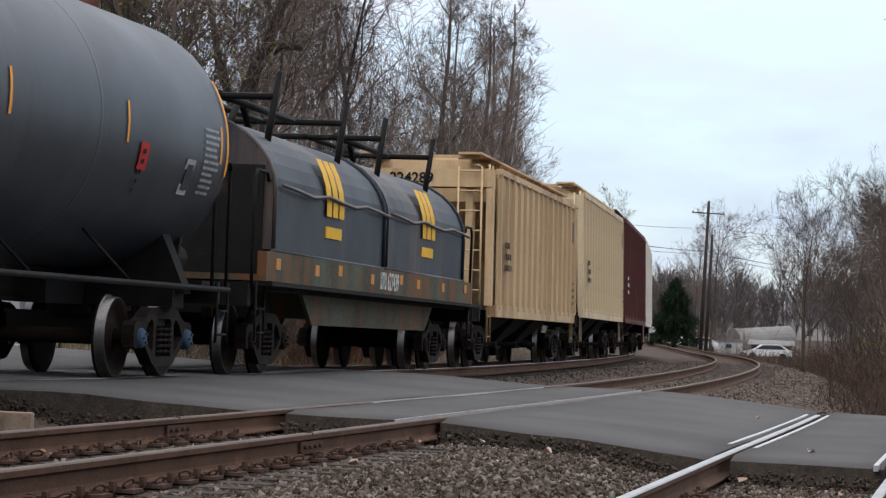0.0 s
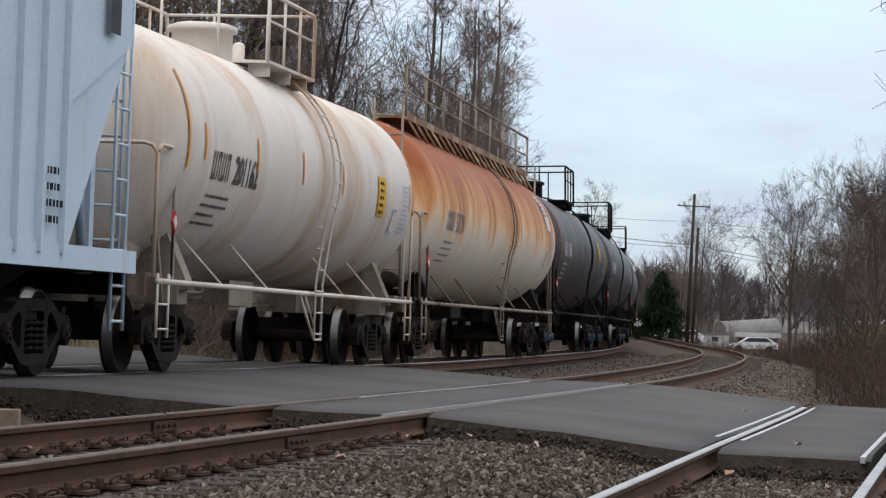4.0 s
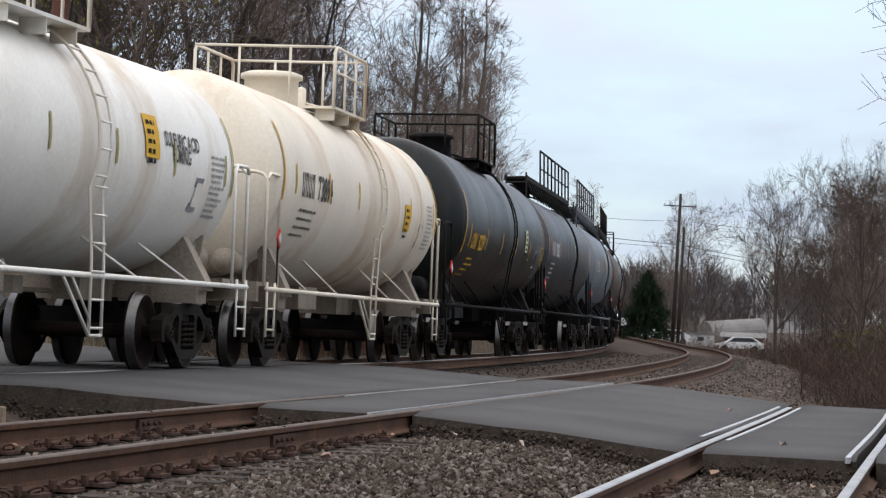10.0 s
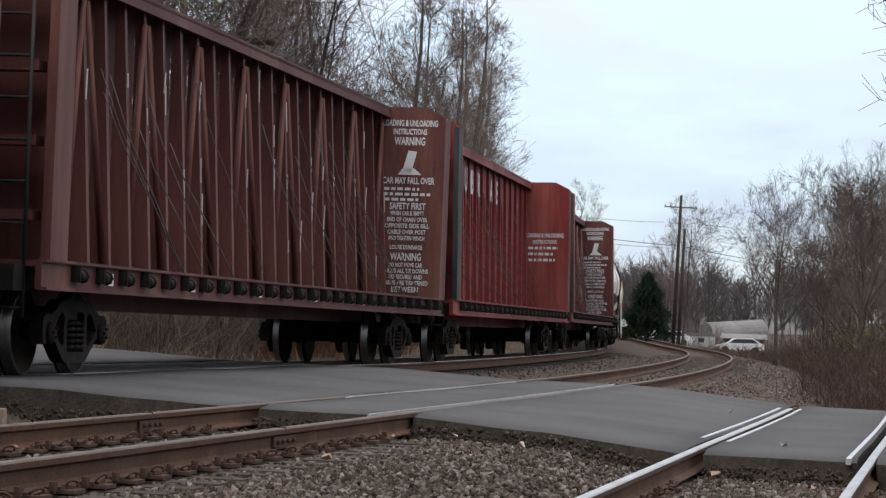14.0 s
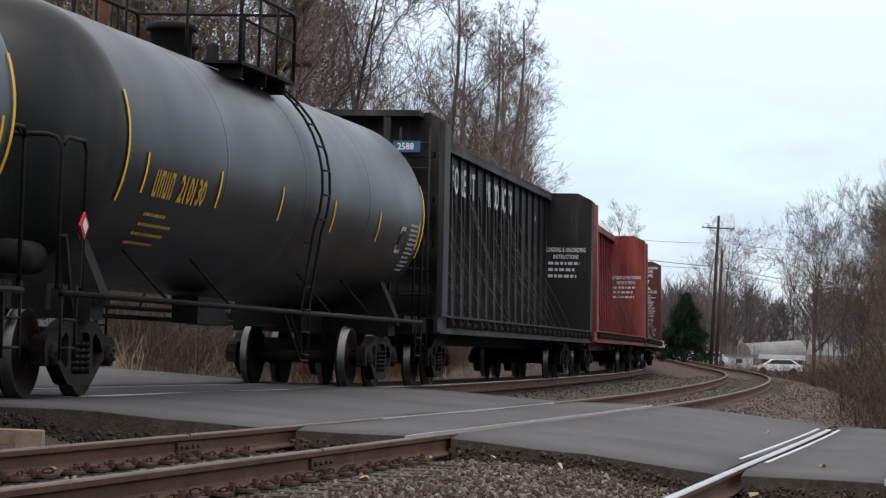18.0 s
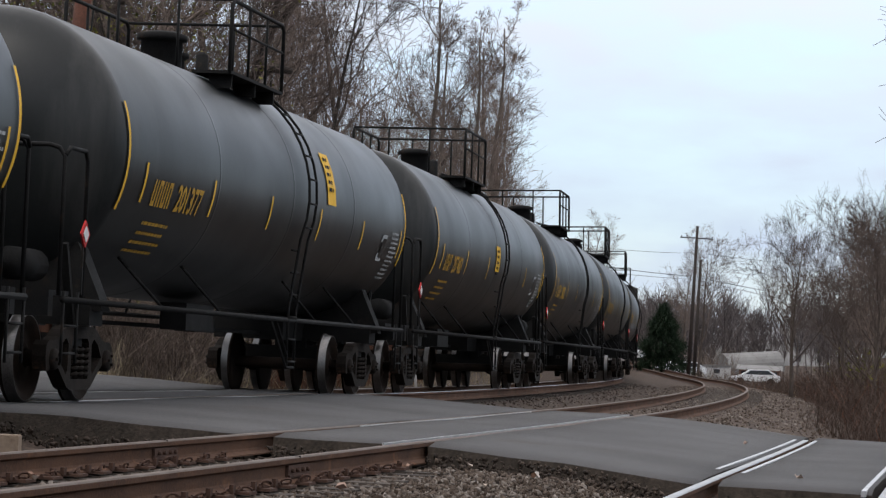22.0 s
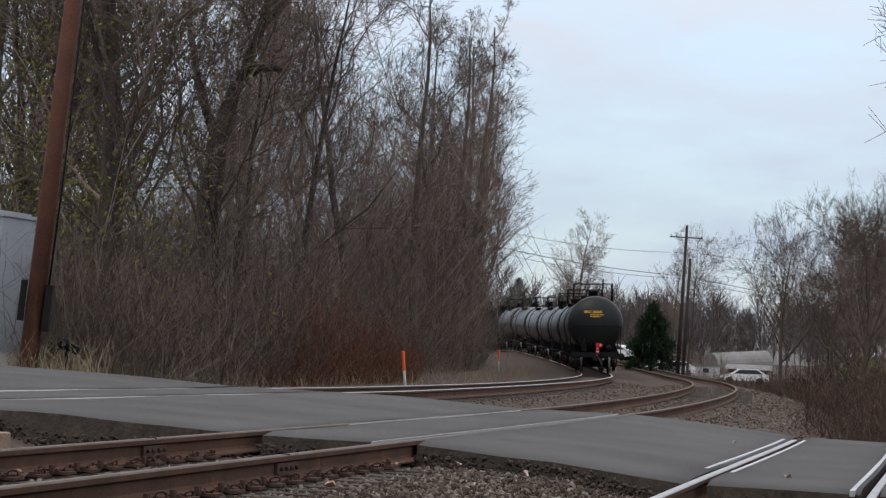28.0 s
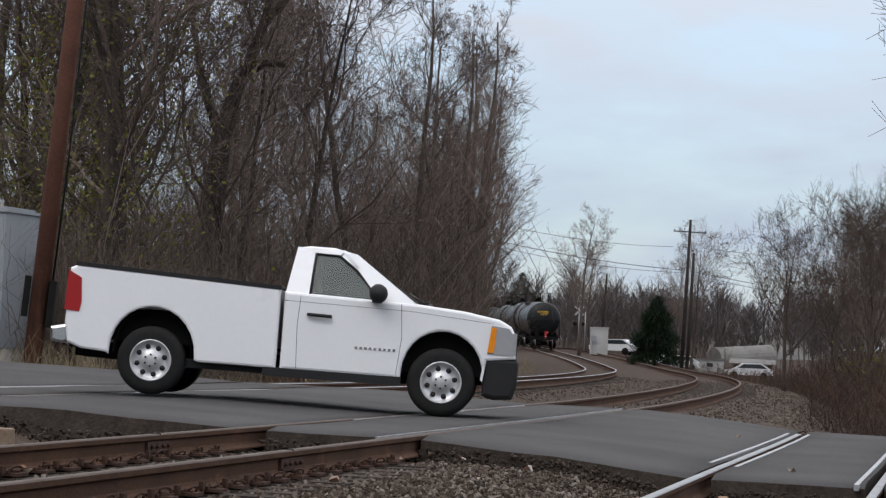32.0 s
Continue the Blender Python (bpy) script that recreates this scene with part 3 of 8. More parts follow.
# bogie pieces shared by the whole train
def bogie_pieces():
    side = Mesh()
    half_out = [(0.40, 0.81), (0.56, 0.77), (0.70, 0.69), (0.84, 0.65), (1.02, 0.65), (1.10, 0.60), (1.12, 0.48), (1.09, 0.35), (1.00, 0.33), (0.93, 0.40), (0.82, 0.42), (0.68, 0.35), (0.52, 0.24), (0.40, 0.16), (0.30, 0.135)]
    out = half_out + [(-a, b) for a, b in half_out[::-1]]
    holes = [[(-0.29, 0.25), (0.29, 0.25), (0.29, 0.64), (0.24, 0.68), (-0.24, 0.68), (-0.29, 0.64)], [(-0.74, 0.48), (-0.66, 0.43), (-0.45, 0.30), (-0.40, 0.34), (-0.39, 0.62), (-0.47, 0.68), (-0.60, 0.62)], [(0.74, 0.48), (0.60, 0.62), (0.47, 0.68), (0.39, 0.62), (0.40, 0.34), (0.45, 0.30), (0.66, 0.43)]]
    loops = [out] + holes
    flat = [p for lp in loops for p in lp]
    tris = [tuple(t) for t in tessellate_polygon([[Vector((a, b, 0)) for a, b in lp] for lp in loops])]
    nn = len(flat)
    fs = tris + [tuple(i + nn for i in t[::-1]) for t in tris]
    at = 0
    for lp in loops:
        k = len(lp)
        fs += [(at + i, at + (i + 1) % k, nn + at + (i + 1) % k, nn + at + i) for i in range(k)]
        at += k
    side.add([(a, -0.075, b) for a, b in flat] + [(a, 0.075, b) for a, b in flat], fs)
    spring = Mesh()
    pts = [(0.078 * math.cos(a), -0.03 + 0.078 * math.sin(a), 0.26 + 0.32 * k / 40) for k, a in enumerate(np.linspace(0, 10 * math.pi, 41))]
    spring.tube(pts, 0.021, 4)
    bolster = Mesh()
    bolster.box((0, 0, 0.60), (0.36, 2.1, 0.26)).box((0, 0, 0.78), (0.5, 0.5, 0.16)).box((0.55, 0, 0.42), (0.10, 1.7, 0.12)).box((-0.55, 0, 0.42), (0.10, 1.7, 0.12))
    bolster.box((0.42, 0.75, 0.5), (0.10, 0.12, 0.36)).box((-0.42, 0.75, 0.5), (0.10, 0.12, 0.36)).box((0.42, -0.75, 0.5), (0.10, 0.12, 0.36)).box((-0.42, -0.75, 0.5), (0.10, 0.12, 0.36))
    wheels = Mesh()
    wheels.lathe([(-1.12, 0.075), (-0.80, 0.085), (0.80, 0.085), (1.12, 0.075)], "y", n=12)
    for sg in (-1, 1):
        prof = [(0.685, 0.10), (0.685, 0.33), (0.680, 0.36), (0.680, 0.485), (0.712, 0.482)]
        tread = [(0.712, 0.482), (0.722, 0.462), (0.82, 0.452), (0.82, 0.44)]
        face = [(0.82, 0.44), (0.80, 0.37), (0.755, 0.34), (0.745, 0.20), (0.79, 0.15), (0.80, 0.10)]
        for pr, slot in ((prof, 0), (tread, 1), (face, 0)):
            wheels.lathe([(sg * a, r) for a, r in pr], "y", n=36, slot=slot)
    cap = Mesh()
    for sg in (1,):
        cap.lathe([(sg * 0.98, 0.115), (sg * 1.12, 0.115), (sg * 1.15, 0.09), (sg * 1.15, 0.001)], "y", n=16)
        for k in range(3):
            a = k * math.tau / 3
            cap.box((0.055 * math.cos(a), sg * 1.16, 0.055 * math.sin(a)), (0.03, 0.03, 0.03))
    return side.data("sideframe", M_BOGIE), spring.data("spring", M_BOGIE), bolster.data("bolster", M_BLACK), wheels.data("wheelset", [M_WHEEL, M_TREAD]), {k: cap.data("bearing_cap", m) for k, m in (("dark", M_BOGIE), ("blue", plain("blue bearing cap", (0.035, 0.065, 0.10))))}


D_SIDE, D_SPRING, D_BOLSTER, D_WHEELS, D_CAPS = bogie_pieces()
WHEELSETS = []


def bogie(car, x, cap="dark"):
    b = part("bogie", D_BOLSTER, None, car, "four-wheel cast steel railway bogie")
    b.matrix_basis = pose(x, 0, 0)
    for y in (-1.02, 1.02):
        o = part("sideframe", D_SIDE, None, b)
        o.matrix_basis = pose(0, y, 0)
        for dx in (-0.185, 0.0, 0.185):
            o = part("spring", D_SPRING, None, b)
            o.matrix_basis = pose(dx, y, 0)
    for dx in (-0.89, 0.89):
        o = part("wheelset", D_WHEELS, None, b, "steel wheels on an axle with bright treads")
        o.matrix_parent_inverse = pose(dx, 0, 0.455)
        WHEELSETS.append(o)
        for turn in (0, 180):
            o = part("bearing_cap", D_CAPS[cap], None, b)
            o.matrix_basis = pose(dx, 0, 0.455, 0, 0, turn)


def coupler(car, x, sg, m=None):
    k = Mesh()
    k.box((x - sg * 0.30, 0, 0.84), (0.9, 0.14, 0.16)).box((x + sg * 0.12, 0.02, 0.84), (0.24, 0.26, 0.28)).box((x + sg * 0.2, -0.10, 0.84), (0.18, 0.09, 0.24))
    part("coupler", k, m or M_BOGIE, car)
    hose = Mesh()
    hose.tube([(x - sg * 0.3, -0.35, 0.72), (x - sg * 0.1, -0.36, 0.5), (x + sg * 0.05, -0.3, 0.33), (x + sg * 0.2, -0.18, 0.32), (x + sg * 0.33, -0.05, 0.42)], 0.028, 6)
    part("air_hose", hose, M_BLACK, car, "hanging black rubber air hose")


def ladder(mesh, x, y, z0, z1, w=0.42, step=0.32, along="x", r=0.018):
    d = (w / 2, 0) if along == "x" else (0, w / 2)
    for sg in (-1, 1):
        mesh.tube([(x + sg * d[0], y + sg * d[1], z0), (x + sg * d[0], y + sg * d[1], z1)], r, 5)
    z = z0 + 0.1
    while z < z1:
        mesh.tube([(x - d[0], y - d[1], z), (x + d[0], y + d[1], z)], r * 0.8, 5)
        z += step


def tank_shell(r, half, n=48, seams=5, bulge=0.42):
    """A welded barrel with domed heads and faint seams."""
    head = [(half * 0 + r * bulge * math.sin(a), r * math.cos(a)) for a in np.linspace(0, math.pi / 2, 12)]
    b = half - r * bulge
    prof = [(-b - a, max(q, 0.001)) for a, q in head[::-1]]
    for k in range(1, seams + 1):
        x = -b + 2 * b * k / (seams + 1)
        prof += [(x - 0.06, r), (x - 0.02, r), (x - 0.008, r + 0.0035), (x + 0.008, r + 0.0035), (x + 0.02, r), (x + 0.06, r)]
    prof += [(b + a, max(q, 0.001)) for a, q in head]
    return prof


def tank_car(o):
    """A tank car; o gives its sizes, paint and fittings."""
    g = o.get
    L, r, zc = o["L"], g("D", 3.03) / 2, g("zc", 2.72)
    sx = g("shift", 0.0)
    half = g("tank", L - 1.2 - 2 * sx) / 2
    drop = g("drop", 0.0)
    paint, trim = o["paint"], g("trim", M_BLACK)
    rail_m = g("rails", trim)
    car = thing("tank_car", o["label"], "tank car", "cars of the freight train")
    body = Mesh()
    prof = tank_shell(r, half, seams=g("seams", 3))
    if g("two"):
        # two paints: the barrel's upper, lower and middle bands are separate plates
        hi, lo = Mesh(), Mesh()
        fine = prof[:1]
        for (xa, ra), (xb, rb) in zip(prof[:-1], prof[1:]):
            k = max(1, int((xb - xa) / 0.25))
            fine += [(xa + (xb - xa) * i / k, ra + (rb - ra) * i / k) for i in range(1, k + 1)]
        prof = fine
        n = 64
        for i in range(len(prof) - 1):
            (xa, ra), (xb, rb) = prof[i], prof[i + 1]
            xm = (xa + xb) / 2
            for k in range(n):
                a0, a1 = k * math.tau / n, (k + 1) * math.tau / n
                q = [(xa, ra * math.cos(a0), zc + ra * math.sin(a0)), (xa, ra * math.cos(a1), zc + ra * math.sin(a1)), (xb, rb * math.cos(a1), zc + rb * math.sin(a1)), (xb, rb * math.cos(a0), zc + rb * math.sin(a0))]
                zm = sum(p[2] for p in q) / 4
                dark = zm < zc - r * 0.28 or abs(xm - g("band", 0.5)) < 0.75
                (lo if dark else hi).add(q, [(3, 2, 1, 0)], 0, True)
        part("tank", hi, paint, car, "white upper barrel of the tank")
        part("lower_tank", lo, g("two"), car, "black lower barrel and middle band")
    else:
        body.lathe(prof, "x", (sx, 0, zc), 56)
        part("tank", body, paint, car)
    # raised bands round the barrel
    for bx in g("bands", ()):
        m = Mesh()
        m.lathe([(bx - 0.06, r + 0.002), (bx - 0.05, r + 0.022), (bx + 0.05, r + 0.022), (bx + 0.06, r + 0.002)], "x", (0, 0, zc), 48)
        part("tank_band", m, g("bandm", paint), car)
    end = L / 2 - 0.52
    # stub sills, end platforms, bolsters and saddles
    for sg in (-1, 1):
        m = Mesh()
        m.box((sg * (end - 1.55), 0, 0.98), (3.1, 0.36, 0.34)).box((sg * end, 0, 1.02), (0.14, 2.55, 0.26)).box((sg * (end - 0.32), 0, 1.13), (0.62, 2.5, 0.05))
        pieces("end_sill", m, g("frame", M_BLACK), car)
        m = Mesh()
        bx = sg * g("centres", L / 2 - 2.1)
        m.slab([(-1.36, 0.98), (1.36, 0.98), (1.32, 1.12), (1.02, zc - r * 0.62), (0.7, zc - r * 0.80), (-0.7, zc - r * 0.80), (-1.02, zc - r * 0.62), (-1.32, 1.12)], bx - 0.14, bx + 0.14, plane="yz")
        m.box((bx, 0, 0.92), (0.44, 2.5, 0.20)).box((bx + sg * 0.4, -1.05, 1.25), (0.06, 0.08, 0.9), ry=sg * 22).box((bx + sg * 0.4, 1.05, 1.25), (0.06, 0.08, 0.9), ry=sg * 22)
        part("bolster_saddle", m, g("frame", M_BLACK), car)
        bogie(car, bx, g("cap", "dark"))
        coupler(car, sg * (L / 2 - 0.16), sg)
        # end handrail
        m = Mesh()
        x = sg * (end + 0.02)
        top = g("endrail", 2.62)
        m.tube([(x, -1.36, 1.1), (x, -1.36, top - 0.12), (x, -1.30, top - 0.03), (x, -1.2, top), (x, 1.2, top), (x, 1.30, top - 0.03), (x, 1.36, top - 0.12), (x, 1.36, 1.1)], 0.024, 6)
        x2 = sg * (end - 0.66)
        m.tube([(x, -1.37, top - 0.1), (x - sg * 0.1, -1.38, top - 0.02), (x2 + sg * 0.08, -1.38, top - 0.02), (x2, -1.38, top - 0.12), (x2, -1.38, 1.1)], 0.024, 6)
        part("end_handrail", m, rail_m, car)
        m = Mesh()
        ladder(m, sg * (end - 0.25), -1.40, 0.42, 1.15, 0.45, 0.28)
        part("step_ladder", m, rail_m, car)
        m = Mesh()
        m.tube([(sg * (end - 0.1), 0.62, 1.05), (sg * (end - 0.1), 0.62, 1.9)], 0.04, 6)
        if sg < 0:
            m.lathe([(sg * (end + 0.03), 0.27), (sg * (end + 0.06), 0.30), (sg * (end + 0.03), 0.30)], "x", (0, 0.62, 1.75), 20)
            m.box((sg * (end + 0.02), 0.62, 1.75), (0.05, 0.56, 0.04)).box((sg * (end + 0.02), 0.62, 1.75), (0.05, 0.04, 0.56)).box((sg * (end - 0.12), 0.62, 1.5), (0.22, 0.26, 0.5))
        part("brake_stand", m, M_BLACK, car)
        m = Mesh()
        m.tube([(sg * (end - 0.15), -0.75, 1.42), (sg * (end - 0.95), -0.75, 1.42)], 0.17, 12)
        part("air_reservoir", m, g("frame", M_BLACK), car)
    # side pipe rails with slanting struts
    for sg in (-1, 1):
        m = Mesh()
        z = 1.06
        m.tube([(-end, sg * 1.40, z), (end, sg * 1.40, z)], 0.036, 6)
        part("side_rail", m, rail_m, car)
        m = Mesh()
        for k in (-2, -1, 1, 2):
            x = k * (half / 3.2)
            m.tube([(x, sg * 1.40, z), (x - 0.6, sg * r * 0.68, zc - r * 0.735)], 0.018, 5)
        pieces("rail_strut", m, rail_m, car)
    # middle ladder and its step frame
    lx = g("ladder", 0.55)
    for sg in (-1, 1):
        m = Mesh()
        for dx in (-0.21, 0.21):
            pts = [(lx + dx, sg * 1.42, 0.42), (lx + dx, sg * 1.42, 1.2)] + [(lx + dx, sg * (r + 0.13) * math.cos(a), zc + (r + 0.13) * math.sin(a)) for a in np.linspace(-0.35, 1.42, 12)]
            m.tube(pts, 0.019, 5)
        for z in np.arange(0.5, zc - r * 0.3, 0.30):
            m.tube([(lx - 0.21, sg * 1.43, z), (lx + 0.21, sg * 1.43, z)], 0.015, 5)
        for a in np.arange(-0.25, 1.4, 0.2):
            p = (sg * (r + 0.13) * math.cos(a), zc + (r + 0.13) * math.sin(a))
            m.tube([(lx - 0.21, *p), (lx + 0.21, *p)], 0.015, 5)
        m.tube([(lx - 1.1, sg * 1.40, 1.06), (lx - 0.21, sg * 1.42, 0.42), (lx + 0.21, sg * 1.42, 0.42)], 0.02, 5)
        m.tube([(lx - 0.8, sg * 1.40, 1.06), (lx - 0.21, sg * 1.42, 0.6)], 0.016, 5)
        part("ladder", m, rail_m, car)
    # top fittings
    top = zc + r
    if g("style", "nest") == "nest":
        px, pl = g("nest", 0.35), g("nestlen", 2.7)
        m = Mesh()
        q = g("dome", 0.42)
        m.lathe([(top - 0.12, q), (top + 0.34, q), (top + 0.35, q + 0.06), (top + 0.42, q + 0.06), (top + 0.46, q - 0.05), (top + 0.48, 0.001)], "z", (px - 0.55, 0, 0), 24)
        part("manway", m, g("domem", trim), car, "bolted cover over the valves")
        m = Mesh()
        for sg in (-1, 1):
            m.box((px + 0.15, sg * 0.86, top - 0.10), (pl, 0.52, 0.04)).box((px + 0.15, sg * 0.94, top - 0.20), (0.03, 0.30, 0.18)).box((px - pl * 0.38, sg * 0.94, top - 0.20), (0.03, 0.30, 0.18)).box((px + pl * 0.42, sg * 0.94, top - 0.20), (0.03, 0.30, 0.18))
        pieces("platform", m, trim, car)
        m = Mesh()
        hz = top + 0.82
        for sg in (-1, 1):
            a, b = px + 0.15 - pl / 2, px + 0.15 + pl / 2
            m.tube([(a, sg * 1.1, top - 0.1), (a, sg * 1.1, hz - 0.08), (a + 0.1, sg * 1.1, hz), (b - 0.1, sg * 1.1, hz), (b, sg * 1.1, hz - 0.08), (b, sg * 1.1, top - 0.1)], 0.027, 6)
            m.tube([(a, sg * 1.1, top + 0.45), (b, sg * 1.1, top + 0.45)], 0.018, 5)
            for x in np.linspace(a, b, 4)[1:-1]:
                m.tube([(x, sg * 1.1, top - 0.1), (x, sg * 1.1, hz)], 0.020, 5)
        for x in (px + 0.15 - pl / 2, px + 0.15 + pl / 2):
            m.tube([(x, -1.1, hz), (x, 1.1, hz)], 0.022, 5)
            for y in (-0.4, 0.4):
                m.tube([(x, y, top - 0.05), (x, y, hz)], 0.020, 5)
        pieces("guard_rail", m, rail_m, car, "pipe railing round the top platform")
        m = Mesh()
        m.lathe([(top - 0.05, 0.12), (top + 0.2, 0.12), (top + 0.24, 0.18), (top + 0.30, 0.18), (top + 0.31, 0.001)], "z", (px + 0.45, 0.1, 0), 14)
        m.lathe([(top - 0.05, 0.09), (top + 0.32, 0.09), (top + 0.36, 0.05), (top + 0.37, 0.001)], "z", (px + 0.85, -0.15, 0), 12)
        part("valve", m, trim, car)
    else:
        a, b = -half + 1.0, half - 1.0
        m = Mesh()
        wz = top + g("walk", 0.22)
        m.box(((a + b) / 2, -0.62, wz), (b - a, 0.5, 0.06)).box(((a + b) / 2, -0.36, wz), (b - a, 0.04, 0.12)).box(((a + b) / 2, -0.88, wz), (b - a, 0.04, 0.12))
        part("walkway", m, trim, car, "long walkway grating along the tank top")
        m = Mesh()
        for x in np.arange(a + 0.2, b, 0.85):
            m.tube([(x, -0.86, wz - 0.02), (x, -1.10, top - 0.34)], 0.026, 5)
        pieces("walkway_bracket", m, trim, car)
        m = Mesh()
        hz = wz + g("railing", 0.93)
        xs = np.linspace(a + g("rail_from", 0.0) * (b - a), b, 9)
        for x in xs:
            m.tube([(x, -0.88, wz), (x, -0.88, hz)], 0.026, 5)
        m.tube([(xs[0], -0.88, hz), (xs[-1], -0.88, hz)], 0.028, 6)
        m.tube([(xs[0], -0.88, (wz + hz) / 2), (xs[-1], -0.88, (wz + hz) / 2)], 0.02, 5)
        pieces("guard_rail", m, rail_m, car, "pipe railing beside the long walkway")
        m = Mesh()
        m.lathe([(top - 0.1, 0.42), (top + 0.30, 0.42), (top + 0.31, 0.48), (top + 0.40, 0.48), (top + 0.45, 0.001)], "z", (g("nest", 0.3), 0.1, 0), 20)
        part("manway", m, g("domem", trim), car)
        m = Mesh()
        ladder(m, -half + 0.15, -0.72, 1.2, top + 0.3, 0.5, 0.33, "y", 0.024)
        ladder(m, half - 0.15, -0.72, 1.2, top + 0.3, 0.5, 0.33, "y", 0.024)
        part("end_ladder", m, rail_m, car)
    # belly valve
    m = Mesh()
    m.lathe([(zc - r - 0.25, 0.16), (zc - r + 0.05, 0.20)], "z", (0.2, 0, 0), 12).box((0.2, 0, zc - r - 0.22), (0.5, 0.24, 0.12)).box((-0.9, -0.5, 1.02), (1.3, 0.34, 0.34)).box((1.6, 0.1, 0.95), (1.0, 0.3, 0.2))
    m.tube([(-end + 1.5, 0.2, 0.9), (end - 1.5, 0.2, 0.9)], 0.03, 5)
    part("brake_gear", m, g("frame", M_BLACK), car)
    # reflector dashes
    if g("dash"):
        for x in g("dashes", np.linspace(-half + 1.35, half - 0.9, 6)):
            m = Mesh()
            a1 = 0.16
            for k in range(4):
                a0, a2 = -0.13 - drop + (a1 + 0.13) * k / 4, -0.13 - drop + (a1 + 0.13) * (k + 1) / 4
                p = on_tank(x + sx, 0, r, zc, lift=0.014)
                m.add([p(-0.032, a0 * r), p(0.032, a0 * r), p(0.032, a2 * r), p(-0.032, a2 * r)], [(0, 1, 2, 3)])
            part("reflector", m, o["dash"], car)
        for x in (-half + r * 0.42, half - r * 0.42):
            m = Mesh()
            for k in range(10):
                a0, a2 = -0.22 - drop + 0.78 * k / 10, -0.22 - drop + 0.78 * (k + 1) / 10
                p = on_tank(x + sx, 0, r, zc, lift=0.014)
                m.add([p(-0.034, a0 * r), p(0.034, a0 * r), p(0.034, a2 * r), p(-0.034, a2 * r)], [(0, 1, 2, 3)])
            part("reflector", m, o["dash"], car)
    # the owner's mark, the number and small print
    ink = g("ink", M_WHITE)
    mx = g("mark", -half + 1.75) + sx
    if g("number"):
        m = Mesh()
        put = on_tank(mx, g("mark_a", -0.14 - drop), r, zc)
        w = blocks(m, 4, g("size", 0.34), put, 0.5) + 0.18
        part("owner_mark", m, ink, car)
        m = Mesh()
        lettering(m, o["number"], g("size", 0.34), lambda u, v: put(u + w, v), 0.8)
        part("car_number", m, ink, car)
        m = Mesh()
        bars(m, 4, 0.040, 0.085, on_tank(mx + 0.05, g("mark_a", -0.14 - drop) - 0.15, r, zc), len(o["number"]) + int(L * 7), 1.2, 0.12)
        part("small_print", m, ink, car)
    for text, h, x, a in g("notices", ()):
        m = Mesh()
        lettering(m, text, h, on_tank(x, a, r, zc), 0.85)
        part("notice", m, ink, car)
    m = Mesh()
    bars(m, 11, 0.034, 0.040, on_tank(half - 1.55 + sx, 0.10 - drop, r, zc), int(L * 10) + 3, 0.62, 0.085)
    part("stencil", m, g("stencil", M_STENCIL), car)
    m = Mesh()
    p = on_tank(half - 2.25 + sx, -0.42, r, zc)
    m.add([p(0, 0), p(0.34, 0), p(0.40, 0.42), p(0.06, 0.42)], [(0, 1, 2, 3)])
    p = on_tank(half - 2.25 + sx, -0.42, r, zc, lift=0.018)
    m.add([p(0.07, 0.06), p(0.30, 0.06), p(0.33, 0.36), p(0.10, 0.36)], [(0, 1, 2, 3)], 1)
    part("inspection_plate", m, [g("stencil", M_STENCIL), paint], car)
    if g("sticker"):
        tx, sa, sw, sh = o["sticker"]
        m = Mesh()
        p = on_tank(tx, sa, r, zc, lift=0.016)
        for k in range(3):
            m.add([p(0, sh * k / 3), p(sw, sh * k / 3), p(sw, sh * (k + 1) / 3), p(0, sh * (k + 1) / 3)], [(0, 1, 2, 3)])
        part("sticker", m, g("stickerm", M_YELLOW), car, "square hazard label")
        m = Mesh()
        bars(m, 5, 0.05, 0.06, on_tank(tx + 0.08, sa + (sh - 0.12) / r, r, zc, lift=0.021), 9, sw - 0.16, 0.2)
        part("label_print", m, M_BLACK, car)
    for sg in (-1,):
        m = Mesh()
        m.box((sg * (end - 0.6), -1.405, 1.75), (0.20, 0.02, 0.20), ry=45)
        m.box((sg * (end - 0.6), -1.418, 1.75), (0.12, 0.01, 0.12), ry=45, slot=1)
        m.box((sg * (end - 0.6), -1.39, 1.4), (0.025, 0.02, 0.55), slot=2)
        part("placard", m, [M_RED, M_WHITE, M_BLACK], car, "red and white diamond placard")
    return car


